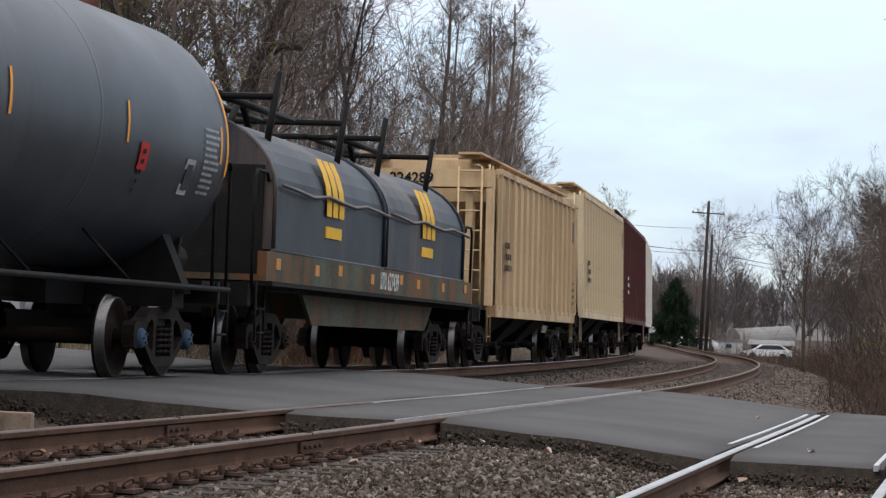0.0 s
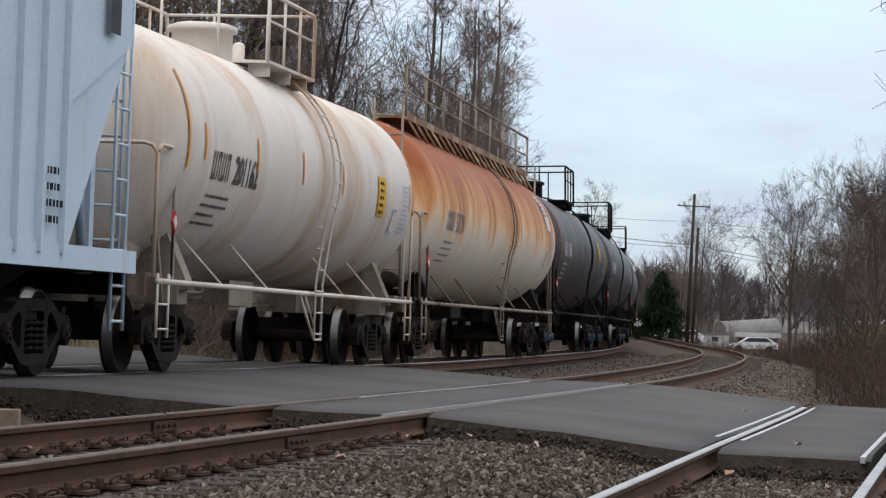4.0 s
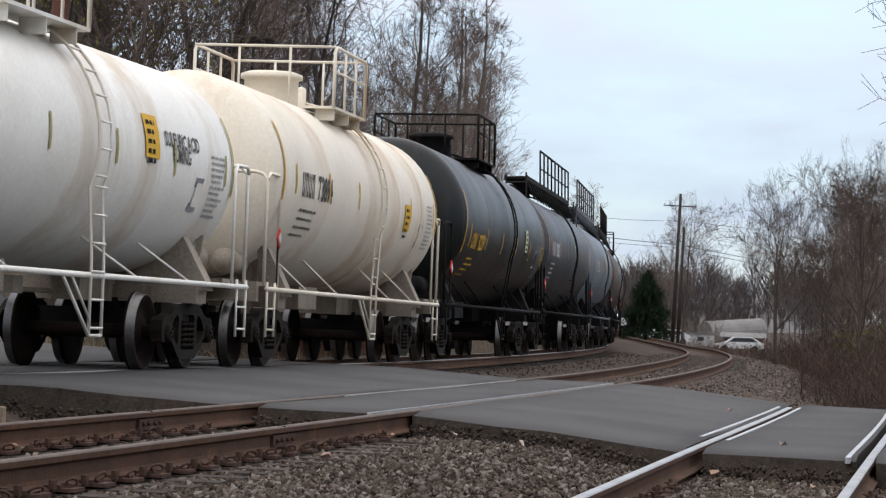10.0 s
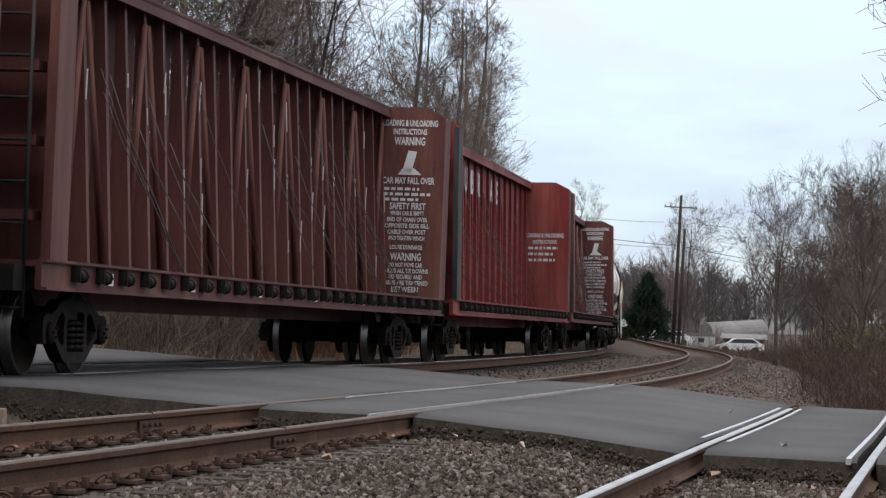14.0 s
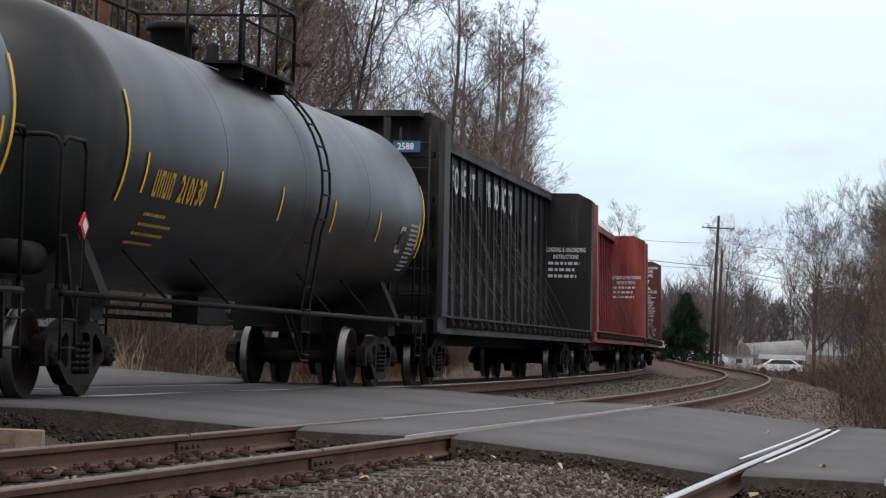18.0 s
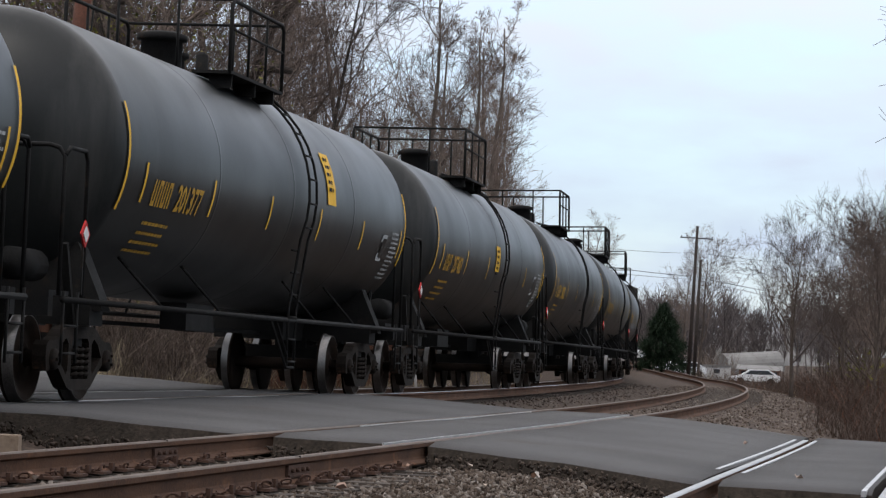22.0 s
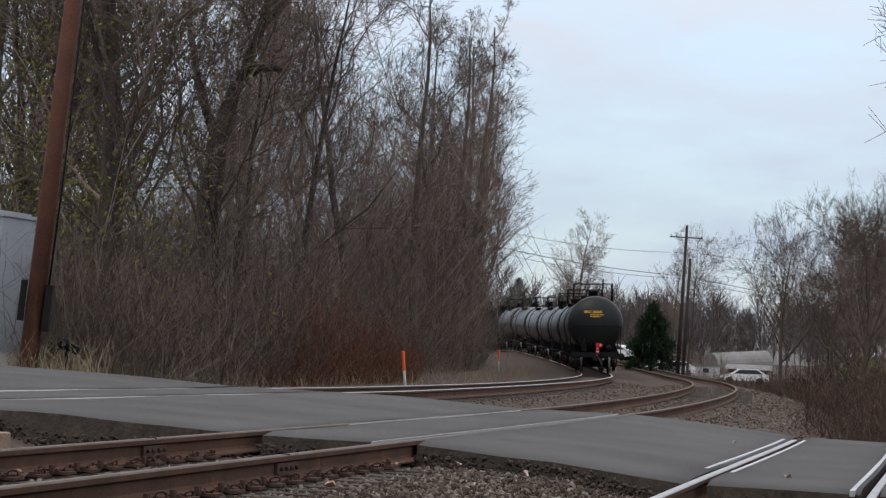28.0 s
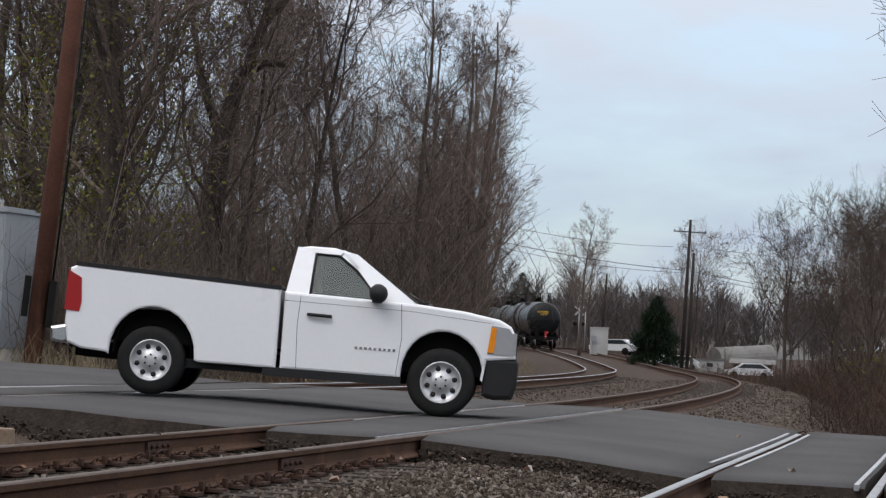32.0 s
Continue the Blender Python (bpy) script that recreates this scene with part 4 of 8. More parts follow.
def hopper_car(o):
    """A covered hopper with ribbed sides, hatches and sloped bays."""
    g = o.get
    L, W, top = o["L"], 1.5, g("top", 4.55)
    paint = o["paint"]
    end = L / 2 - 0.55
    half = g("box", end - 0.45)
    z0 = g("sill", 1.28)
    car = thing("hopper_car", o["label"], "hopper car", "cars of the freight train")
    slope = g("slope", 2.1)
    m = Mesh()
    hull = [(-half, z0 + slope), (-half + slope * 0.8, z0), (half - slope * 0.8, z0), (half, z0 + slope), (half, top - 0.28), (-half, top - 0.28)]
    m.slab(hull, -W + 0.06, W - 0.06)
    m.slab([(-W + 0.06, top - 0.28), (W - 0.06, top - 0.28), (0.75, top), (-0.75, top)], -half, half, plane="yz")
    part("body", m, paint, car)
    n = g("ribs", 14)
    rib = Mesh()
    rib.slab([(-0.06, -0.03), (0.06, -0.03), (0.035, 0.075), (-0.035, 0.075)], z0 - 0.02, top - 0.26, plane="xy")
    rib_data = rib.data("side_rib", paint)
    side = Mesh()
    skin = end - g("skin", 0.55)
    cut = g("cut", 0.0)
    flank = [(-skin + cut, z0), (skin - cut, z0), (skin - cut, top - 2.0), (skin, top - 1.2), (skin, top - 0.28), (-skin, top - 0.28), (-skin, top - 1.2), (-skin + cut, top - 2.0)] if cut else [(-skin, z0), (skin, z0), (skin, top - 0.28), (-skin, top - 0.28)]
    for sg in (-1, 1):
        side.slab(flank, sg * (W - 0.035) - 0.015, sg * (W - 0.035) + 0.015)
    part("side_sheet", side, paint, car)
    for k in range(n):
        x = -skin + cut + 0.12 + (2 * (skin - cut) - 0.24) * k / (n - 1)
        for sg in (-1, 1):
            ob = part("side_rib", rib_data, None, car)
            ob.matrix_basis = pose(x, sg * (W - 0.03), 0, 0, 0, 180 if sg < 0 else 0)
    m = Mesh()
    for sg in (-1, 1):
        m.box((0, sg * (W - 0.03), top - 0.24), (2 * skin, 0.12, 0.12)).box((0, sg * (W - 0.06), z0 - 0.04), (2 * min(end, skin + 0.35), 0.14, 0.24))
    pieces("side_sill", m, g("sillm", paint), car)
    # bays
    nb = g("bays", 3)
    for k in range(nb):
        x = (k - (nb - 1) / 2) * (2 * half - 2.6) / nb
        m = Mesh()
        b = (2 * half - 2.6) / nb / 2 * 0.92
        m.add([(x - b, -1.3, z0), (x + b, -1.3, z0), (x + b, 1.3, z0), (x - b, 1.3, z0), (x - 0.35, -0.5, 0.42), (x + 0.35, -0.5, 0.42), (x + 0.35, 0.5, 0.42), (x - 0.35, 0.5, 0.42)], [(4, 5, 6, 7), (0, 1, 5, 4), (1, 2, 6, 5), (2, 3, 7, 6), (3, 0, 4, 7)])
        m.box((x, 0, 0.42), (0.9, 1.2, 0.14)).tube([(x, -1.0, 0.45), (x, 1.0, 0.45)], 0.05, 8)
        part("discharge_bay", m, g("baym", M_BLACK), car)
    for sg in (-1, 1):
        m = Mesh()
        m.box((sg * (end - 1.6), 0, 0.98), (3.2, 0.4, 0.32)).box((sg * end, 0, 1.02), (0.14, 2.8, 0.28)).box((sg * (end - 0.45), 0, 1.14), (0.9, 2.7, 0.05))
        pieces("end_sill", m, g("frame", M_BLACK), car)
        m = Mesh()
        for y in (-1.0, 1.0):
            m.box((sg * (end - g("inset", 0.3) + 0.05), y, (1.1 + top) / 2 - 0.2), (0.14, 0.14, top - 1.5))
        m.tube([(sg * (end - g("inset", 0.3)), -1.0, 1.2), (sg * (half - 0.1), -0.9, z0 + slope)], 0.06, 5).tube([(sg * (end - g("inset", 0.3)), 1.0, 1.2), (sg * (half - 0.1), 0.9, z0 + slope)], 0.06, 5)
        if g("hood"):
            ins = g("inset", 0.3)
            m.box((sg * (end - ins), 0, top - 0.42), (0.6, 2.9, 0.34)).box((sg * (end - ins + 0.18), -1.42, (z0 + top) / 2 - 0.1), (0.2, 0.14, top - z0 - 0.3)).box((sg * (end - ins + 0.18), 1.42, (z0 + top) / 2 - 0.1), (0.2, 0.14, top - z0 - 0.3))
        pieces("end_post", m, paint, car)
        m = Mesh()
        for y in (-1.40,):
            ladder(m, sg * (end - g("inset", 0.3)), y, 0.5, top - 0.15, 0.45, 0.38, r=0.022)
        ladder(m, sg * (end - g("inset", 0.3) + 0.38), -1.05, 1.0, top - 0.2, 0.45, 0.38, "y", r=0.022)
        part("ladder", m, g("rails", paint), car)
        bogie(car, sg * (L / 2 - 2.55), g("cap", "dark"))
        coupler(car, sg * (L / 2 - 0.16), sg)
        m = Mesh()
        m.tube([(sg * (end - 0.45), -0.5, 1.5), (sg * (end - 0.45), 0.5, 1.5)], 0.2, 12)
        part("air_reservoir", m, g("frame", M_BLACK), car)
    m = Mesh()
    for sg in (-1, 1):
        m.box((0, sg * 1.02, top + 0.06), (2 * (end - g("inset", 0.3) + 0.3), 0.45, 0.04))
    for x in np.arange(-end + g("inset", 0.3), end - g("inset", 0.3) + 0.3, 1.4):
        m.box((x, 0, top + 0.01), (0.08, 2.4, 0.06))
    part("running_board", m, g("roofm", paint), car, "grated walkway along the roof")
    for x in np.linspace(-half + 1.2, half - 1.2, 5):
        m = Mesh()
        m.lathe([(top - 0.03, 0.42), (top + 0.13, 0.42), (top + 0.16, 0.36), (top + 0.17, 0.001)], "z", (x, 0, 0), 18)
        part("roof_hatch", m, paint, car)
    ink = g("ink", M_BLACK)
    m = Mesh()
    bars(m, 4, 0.07, 0.09, on_wall(skin - cut - 0.75, z0 + 0.75, -W - 0.055), 31, 0.55, 0.12)
    bars(m, 3, 0.12, 0.10, on_wall(-skin + 0.5, z0 + 1.2, -W - 0.055), 32, 1.2, 0.3)
    part("stencil", m, ink, car)
    m = Mesh()
    m.add([on_wall(skin - 0.95, top - 1.15, -W - 0.055)(*q) for q in ((0, 0), (0.34, 0), (0.34, 0.50), (0, 0.50))], [(0, 1, 2, 3)])
    part("reporting_panel", m, plain("dark stencil panel", (0.04, 0.045, 0.05)), car)
    if g("sign"):
        m = Mesh()
        put = on_wall(-1.0, z0 + 1.35, -W - 0.06)
        m.add([put(0, 0), put(0.55, 0), put(0.55, 0.75), put(0, 0.75)], [(0, 1, 2, 3)])
        part("sticker", m, M_YELLOW, car, "peeling yellow label")
    if g("number"):
        m = Mesh()
        xe = -(end - g("inset", 0.3)) - 0.315 if g("hood") else -end - 0.06
        w = blocks(m, 4, 0.20, on_end(1.25, top - 0.52, xe), 0.6) + 0.12
        lettering(m, o["number"], 0.20, lambda u, v: on_end(1.25 - w, top - 0.52, xe)(u, v), 1.0)
        part("car_number", m, ink, car)
    return car


def coil_car(o):
    """A coil car: a trough on a fish-bellied frame under two rounded hoods."""
    L = o["L"]
    end = L / 2 - 0.55
    car = thing("coil_car", o["label"], "coil car", "cars of the freight train")
    dark, rusty = o["paint"], o["frame"]
    for k, (a, b) in enumerate(((-end + 0.75, -0.25), (-0.15, end - 1.3))):
        m = Mesh()
        arc = [(-1.42, 1.62), (-1.42, 2.35)] + [(1.42 * math.sin(t), 2.35 + 1.05 * math.cos(t)) for t in np.linspace(-math.pi / 2, math.pi / 2, 17)[1:-1]] + [(1.42, 2.35), (1.42, 1.62)]
        m.slab(arc, a, b, plane="yz")
        hood = part("hood", m, dark, car, "rounded dark steel hood with a lifting frame")
        m = Mesh()
        for x in (a + 0.05, b - 0.05):
            arc2 = [(x, y * 1.012, z + 0.01) for y, z in arc]
            m.tube(arc2, 0.035, 5)
        m.tube([(a, -1.43, 1.60), (b, -1.43, 1.60)], 0.025, 5)
        part("hood_rim", m, dark, hood)
        m = Mesh()
        for x in (a + (b - a) * 0.2, a + (b - a) * 0.8):
            m.tube([(x, -0.95, 3.05), (x + 0.25, -1.02, 4.05)], 0.05, 5).tube([(x, 0.95, 3.05), (x + 0.25, 1.02, 4.05)], 0.05, 5)
            m.tube([(x + 0.15, -0.98, 3.72), (x + 0.15, 0.98, 3.72)], 0.05, 5)
        m.tube([(a + (b - a) * 0.2, -0.25, 3.72), (a + (b - a) * 0.8, -0.25, 3.72)], 0.06, 5).tube([(a + (b - a) * 0.2, 0.25, 3.72), (a + (b - a) * 0.8, 0.25, 3.72)], 0.05, 5)
        m.tube([(x2, 0.0, 3.4 + 0.38 * math.sin(tt)) for x2, tt in zip(np.linspace(a + (b - a) * 0.42, a + (b - a) * 0.58, 8), np.linspace(0, math.pi, 8))], 0.05, 5)
        part("lifting_frame", m, M_BLACK, hood)
        m = Mesh()
        put = lambda u, w, x0=a + (b - a) * 0.42: (x0 + u, -1.435 * math.cos(max(0, (w + 2.2 - 2.35)) / 1.25), 2.2 + w)
        for i in range(3):
            for j in range(4):
                q = [put(i * 0.40 + du * 0.32, j * 0.2 + dw * 0.2) for du, dw in ((0, 0), (1, 0), (1, 1), (0, 1))]
                m.add([(p[0], p[1] - 0.02, p[2]) for p in q], [(0, 1, 2, 3)])
        part("owner_mark", m, M_YELLOW, hood)
        m = Mesh()
        m.box((a + (b - a) * 0.5, -1.43, 1.98), (1.0, 0.02, 0.16))
        part("yellow_bar", m, M_YELLOW, hood)
    m = Mesh()
    m.box((0, -1.40, 1.40), (2 * end - 0.8, 0.12, 0.38)).box((0, 1.40, 1.40), (2 * end - 0.8, 0.12, 0.38)).box((0, 0, 1.25), (2 * end - 0.8, 2.7, 0.08))
    pieces("side_sill", m, rusty, car)
    m = Mesh()
    for sg in (-1, 1):
        m.slab([(-end + 3.2, 1.12), (end - 3.2, 1.12), (end - 3.9, 0.68), (-end + 3.9, 0.68)], sg * 1.24 - 0.03, sg * 1.24 + 0.03)
    m.box((0, 0, 0.98), (2 * end, 0.5, 0.4))
    pieces("belly_sill", m, o["belly"], car, "fish-bellied pale green rusty sill")
    m = Mesh()
    for sg in (-1, 1):
        m.box((0, sg * 1.44, 1.17), (2 * end - 0.3, 0.34, 0.05)).box((0, sg * 1.28, 1.14), (2 * end - 0.6, 0.08, 0.10))
    pieces("walkway_ledge", m, M_BLACK, car, "narrow black walkway ledge")
    m = Mesh()
    for k, x in enumerate(np.linspace(-end + 1.0, end - 1.4, 8)):
        m.box((x + 0.3 * math.sin(k * 2.1), -1.466, 1.44 + 0.03 * math.sin(k * 3.7)), (0.24, 0.012, 0.15))
    pieces("reflector", m, plain("faded orange reflector", (0.42, 0.19, 0.05)), car)
    m = Mesh()
    for a_, b_ in ((-end + 1.1, -0.1), (0.1, end - 1.0)):
        m.tube([(x, -1.47 - 0.02 * (i % 2), 2.46 - 0.03 * (i % 3)) for i, x in enumerate(np.linspace(a_, b_, 9))], 0.028, 5)
    pieces("latch_rod", m, M_CABLE, car, "grey hood latch rod")
    m = Mesh()
    w = blocks(m, 3, 0.26, on_wall(-0.6, 1.28, -1.475), 0.5)
    lettering(m, o["number"], 0.26, on_wall(-0.6 + w + 0.05, 1.28, -1.475), 0.8)
    part("car_number", m, M_WHITE, car)
    for sg in (-1, 1):
        m = Mesh()
        m.box((sg * end, 0, 1.02), (0.14, 2.7, 0.28)).box((sg * (end - 0.5), 0, 1.16), (0.9, 2.7, 0.05)).box((sg * (end - 0.75), 0, 1.95), (0.10, 2.6, 1.5))
        pieces("end_sill", m, M_BLACK, car)
        m = Mesh()
        x = sg * (end - 0.05)
        m.tube([(x, -1.36, 1.1), (x, -1.36, 2.5), (x - sg * 0.1, -1.36, 2.6), (x - sg * 0.6, -1.36, 2.6), (x - sg * 0.7, -1.36, 2.5)], 0.025, 6).tube([(x, 1.36, 1.1), (x, 1.36, 2.5)], 0.025, 6)
        pieces("end_handrail", m, M_BLACK, car)
        m = Mesh()
        ladder(m, sg * (end - 0.3), -1.42, 0.45, 1.2, 0.45, 0.3)
        part("step_ladder", m, M_BLACK, car)
        bogie(car, sg * (L / 2 - 2.6))
        coupler(car, sg * (L / 2 - 0.16), sg)
    return car


def lumber_car(o):
    """An empty centre-beam flat car: deck, two bulkheads and a tall spine down the middle."""
    L = o["L"]
    paint = o["paint"]
    end = L / 2 - 0.75
    top, deck = 4.62, 1.18
    car = thing("lumber_car", o["label"], "lumber car", "cars of the freight train")
    in_x = end - 0.55
    m = Mesh()
    m.box((0, 0, deck - 0.03), (2 * end, 2.76, 0.06)).box((0, 0, deck - 0.25), (2 * end, 0.6, 0.44))
    part("deck", m, o.get("deckm", paint), car)
    m = Mesh()
    for sg in (-1, 1):
        m.box((0, sg * 1.40, deck - 0.14), (2 * end, 0.07, 0.26)).box((0, sg * 1.43, deck + 0.0), (2 * end, 0.12, 0.03)).box((0, sg * 1.43, deck - 0.28), (2 * end, 0.12, 0.03))
    pieces("side_sill", m, paint, car)
    # tie-down winches along the sill
    wn_ = Mesh()
    wn_.tube([(-0.07, 0, 0), (0.10, 0, 0)], 0.058, 8).tube([(0.10, 0, 0), (0.14, 0, 0)], 0.075, 8).box((-0.085, 0.01, 0.02), (0.02, 0.11, 0.17))
    winch = wn_.data("winch", o.get("winchm", M_BOGIE))
    pt = Mesh()
    pt.box((0, 0, 0), (0.20, 0.012, 0.13))
    tag = pt.data("sill_plate", o.get("tagm", M_WHITE))
    xs = np.arange(-in_x + 0.5, in_x, 0.84)
    for k, x in enumerate(xs):
        for sg in (-1, 1):
            ob = part("winch", winch, None, car)
            ob.matrix_basis = pose(x, sg * 1.49, deck - 0.13)
        if k % 4 == 1:
            ob = part("sill_plate", tag, None, car)
            ob.matrix_basis = pose(x + 0.42, -1.442, deck - 0.14)
    # bulkheads
    bm = o.get("bulk", paint)
    for sg in (-1, 1):
        x = sg * (end - 0.30)
        outline = [(-1.50, deck), (1.50, deck), (1.50, top - 0.18), (1.14, top), (-1.14, top), (-1.50, top - 0.18)]
        m = Mesh()
        m.slab(outline, x - sg * 0.28 - 0.03, x - sg * 0.28 + 0.03, plane="yz")
        bh = part("bulkhead", m, bm, car, "tall steel bulkhead with painted loading rules")
        m = Mesh()
        for y in (-1.45, 1.45):
            m.box((x, y, (deck + top - 0.2) / 2), (0.5, 0.10, top - 0.2 - deck))
        m.box((x, 0, top - 0.05), (0.5, 2.1, 0.10))
        for z in np.arange(deck + 0.45, top - 0.3, 0.75):
            m.box((x + sg * 0.12, 0, z), (0.26, 2.6, 0.10))
        for y in (-0.5, 0.5):
            m.box((x + sg * 0.16, y, (deck + top) / 2), (0.14, 0.12, top - deck - 0.2))
        pieces("bulkhead_frame", m, o.get("framem", paint), bh)
        m = Mesh()
        ladder(m, sg * (end + 0.02), -1.0, 0.6, top - 0.3, 0.5, 0.42, "y", 0.022)
        m.tube([(sg * (end - 0.1), -1.42, deck + 0.7), (sg * (end - 0.1), -1.42, deck + 1.9)], 0.035, 5)
        part("ladder", m, o.get("framem", BLACKL), bh)
        m = Mesh()
        m.box((sg * (end + 0.06), 0, 1.0), (0.5, 2.5, 0.26)).box((sg * (end - 1.6), 0, 0.9), (3.4, 0.4, 0.3))
        pieces("end_sill", m, M_BLACK, car)
        bogie(car, sg * (L / 2 - 3.0))
        coupler(car, sg * (L / 2 - 0.16), sg)
    # lettering on the bulkhead that faces back
    m = Mesh()
    x = end - 0.30 - 0.28 - 0.035
    def line(text, h, z, width):
        v, f = LETTERS.setdefault((text, h), letters(text, h))
        lettering(m, text, h, on_end(-0.86 + width / 2, z, x), width / max(a for a, b in v))
    if o["kind"] == "truss":
        z = top - 0.34
        line("LOADING & UNLOADING", 0.11, z, 1.0)
        line("INSTRUCTIONS", 0.10, z - 0.15, 0.62)
        line("WARNING", 0.14, z - 0.34, 0.56)
        m.add([on_end(-0.74, z - 0.82, x)(*q) for q in ((0, 0), (0.16, -0.03), (0.26, 0.36), (0.10, 0.38))], [(0, 1, 2, 3)])
        m.add([on_end(-0.66, z - 0.88, x)(*q) for q in ((0, 0), (0.44, 0), (0.3, 0.12), (0.08, 0.11))], [(0, 1, 2, 3)])
        line(o["rule"], 0.115, z - 1.04, 0.95)
        bars(m, 3, 0.05, 0.045, on_end(-0.42, z - 1.16, x), 3, 0.9, 0.14)
        line("SAFETY FIRST", 0.115, z - 1.50, 0.66)
        for k, (text, width) in enumerate((("WHEN CAR IS EMPTY", 0.62), ("END OF CHAIN OVER", 0.74), ("OPPOSITE SIDE SILL", 0.82), ("CABLE OVER POST", 0.7), ("AND TIGHTEN WINCH", 0.66))):
            line(text, 0.075, z - 1.61 - k * 0.112, width)
        line("LOOSE DUNNAGE", 0.075, z - 2.22, 0.6)
        line("WARNING", 0.13, z - 2.42, 0.56)
        for k, (text, width) in enumerate((("DO NOT MOVE CAR", 0.62), ("UNLESS ALL TIE DOWNS", 0.84), ("ARE SECURED AND", 0.62), ("CABLES ARE TIGHTENED", 0.84))):
            line(text, 0.075, z - 2.54 - k * 0.107, width)
        line("BETWEEN", 0.095, z - 2.99, 0.5)
    else:
        z = (deck + top) / 2 + 0.25
        line("LOADING & UNLOADING", 0.11, z, 1.0)
        line("INSTRUCTIONS", 0.10, z - 0.17, 0.64)
        bars(m, 3, 0.07, 0.09, on_end(-0.42, z - 0.32, x), 6, 0.85, 0.15)
    part("loading_notice", m, M_WHITE, car, "painted white loading notice")
    # the spine
    m = Mesh()
    m.box((0, 0, top - 0.04), (2 * in_x, 0.98, 0.07)).box((0, -0.47, top - 0.11), (2 * in_x, 0.04, 0.16)).box((0, 0.47, top - 0.11), (2 * in_x, 0.04, 0.16))
    pieces("top_chord", m, paint, car)
    post = Mesh()
    hgt = top - 0.08 - deck
    foot = -0.58 if o["kind"] == "truss" else -0.43
    post.add([(-0.05, foot, 0), (0.05, foot, 0), (0.05, -0.38, hgt), (-0.05, -0.38, hgt), (-0.05, -0.30, 0), (0.05, -0.30, 0), (0.05, -0.28, hgt), (-0.05, -0.28, hgt)], [(0, 1, 2, 3), (1, 5, 6, 2), (5, 4, 7, 6), (4, 0, 3, 7)])
    post_data = post.data("spine_post", paint)
    pitch = 0.84 if o["kind"] == "truss" else 1.14
    n = int(2 * in_x / pitch)
    pxs = [-in_x + 0.35 + (2 * in_x - 0.7) * k / n for k in range(n + 1)]
    for x in pxs:
        for turn in (0, 180):
            ob = part("spine_post", post_data, None, car)
            ob.matrix_basis = pose(x, 0, deck, 0, 0, turn)
    bay = (2 * in_x - 0.7) / n
    if o["kind"] == "truss":
        brace = Mesh()
        brace.tube([(-bay * 0.42, -0.50, 0.1), (bay * 0.42, -0.40, hgt - 0.25)], 0.045, 4)
        bd = brace.data("spine_brace", paint)
        scuff = Mesh()
        scuff.box((0, 0, 0), (0.035, 0.012, 0.34))
        scd = scuff.data("paint_scuff", plain("bare scuffed steel", (0.42, 0.37, 0.35)))
        scr = random.Random(int(L * 10))
        for k in range(34):
            x = scr.choice(pxs) + scr.uniform(-0.02, 0.02)
            z = scr.uniform(0.5, hgt - 0.3)
            ob = part("paint_scuff", scd, None, car)
            ob.matrix_basis = pose(x, foot + (-0.38 - foot) * z / hgt - 0.008, deck + z, 0, scr.uniform(-14, 14), 0)
            ob.scale = (scr.uniform(0.5, 1.3), 1, scr.uniform(0.4, 1.6))
        sheet = Mesh()
        sheet.box((0, 0, 0.38), (bay, 0.04, 0.76))
        upper = Mesh()
        upper.box((0, 0.0, hgt - 0.16), (bay, 0.04, 0.32))
        sd, ud = sheet.data("spine_sheet", paint), upper.data("spine_sheet", paint)
        mid = Mesh()
        mid.box((0, 0, hgt / 2), (bay * 0.52, 0.03, hgt))
        md = mid.data("spine_panel", paint)
        for k in range(n):
            xm = (pxs[k] + pxs[k + 1]) / 2
            if k % 3 != 2:
                ob = part("spine_brace", bd, None, car)
                ob.matrix_basis = pose(xm, 0, deck)
                if k % 3 == 1:
                    ob.scale = (-1, 1, 1)
            for data in (sd, ud):
                ob = part("spine_sheet", data, None, car)
                ob.matrix_basis = pose(xm, 0, deck)
            ob = part("spine_panel", md, None, car)
            ob.matrix_basis = pose(xm + bay * 0.22, 0, deck)
    else:
        # solid sheets with a tall oval opening in every bay but the outer ones
        def sheet_with_oval(hole):
            q = Mesh()
            b, h = bay / 2, hgt
            if not hole:
                return q.box((0, 0, h / 2), (bay, 0.03, h)).data("spine_panel", paint)
            cx, cz, rx, rz = 0.0, h * 0.52, b * 0.60, h * 0.28
            corner = [math.atan2(zc_, xc_) % math.tau for xc_ in (-b, b) for zc_ in (-cz, h - cz)]
            ang = sorted(list(np.linspace(0, math.tau, 25)[:-1]) + corner)
            k2 = len(ang)
            vs = []
            for y in (-0.015, 0.015):
                vs += [(rx * math.cos(a), y, cz + rz * math.sin(a)) for a in ang]
                for a in ang:
                    ca, sa = math.cos(a), math.sin(a)
                    t = min(b / abs(ca) if abs(ca) > 1e-6 else 9, (h - cz if sa > 0 else cz) / abs(sa) if abs(sa) > 1e-6 else 9)
                    vs.append((t * ca, y, cz + t * sa))
            fs = []
            for i in range(k2):
                n_ = (i + 1) % k2
                fs += [(k2 + i, k2 + n_, n_, i), (2 * k2 + i, 2 * k2 + n_, 3 * k2 + n_, 3 * k2 + i), (i, n_, 2 * k2 + n_, 2 * k2 + i), (3 * k2 + i, 3 * k2 + n_, k2 + n_, k2 + i)]
            q.add(vs, fs)
            return q.data("spine_panel", paint)
        da, db = sheet_with_oval(True), sheet_with_oval(False)
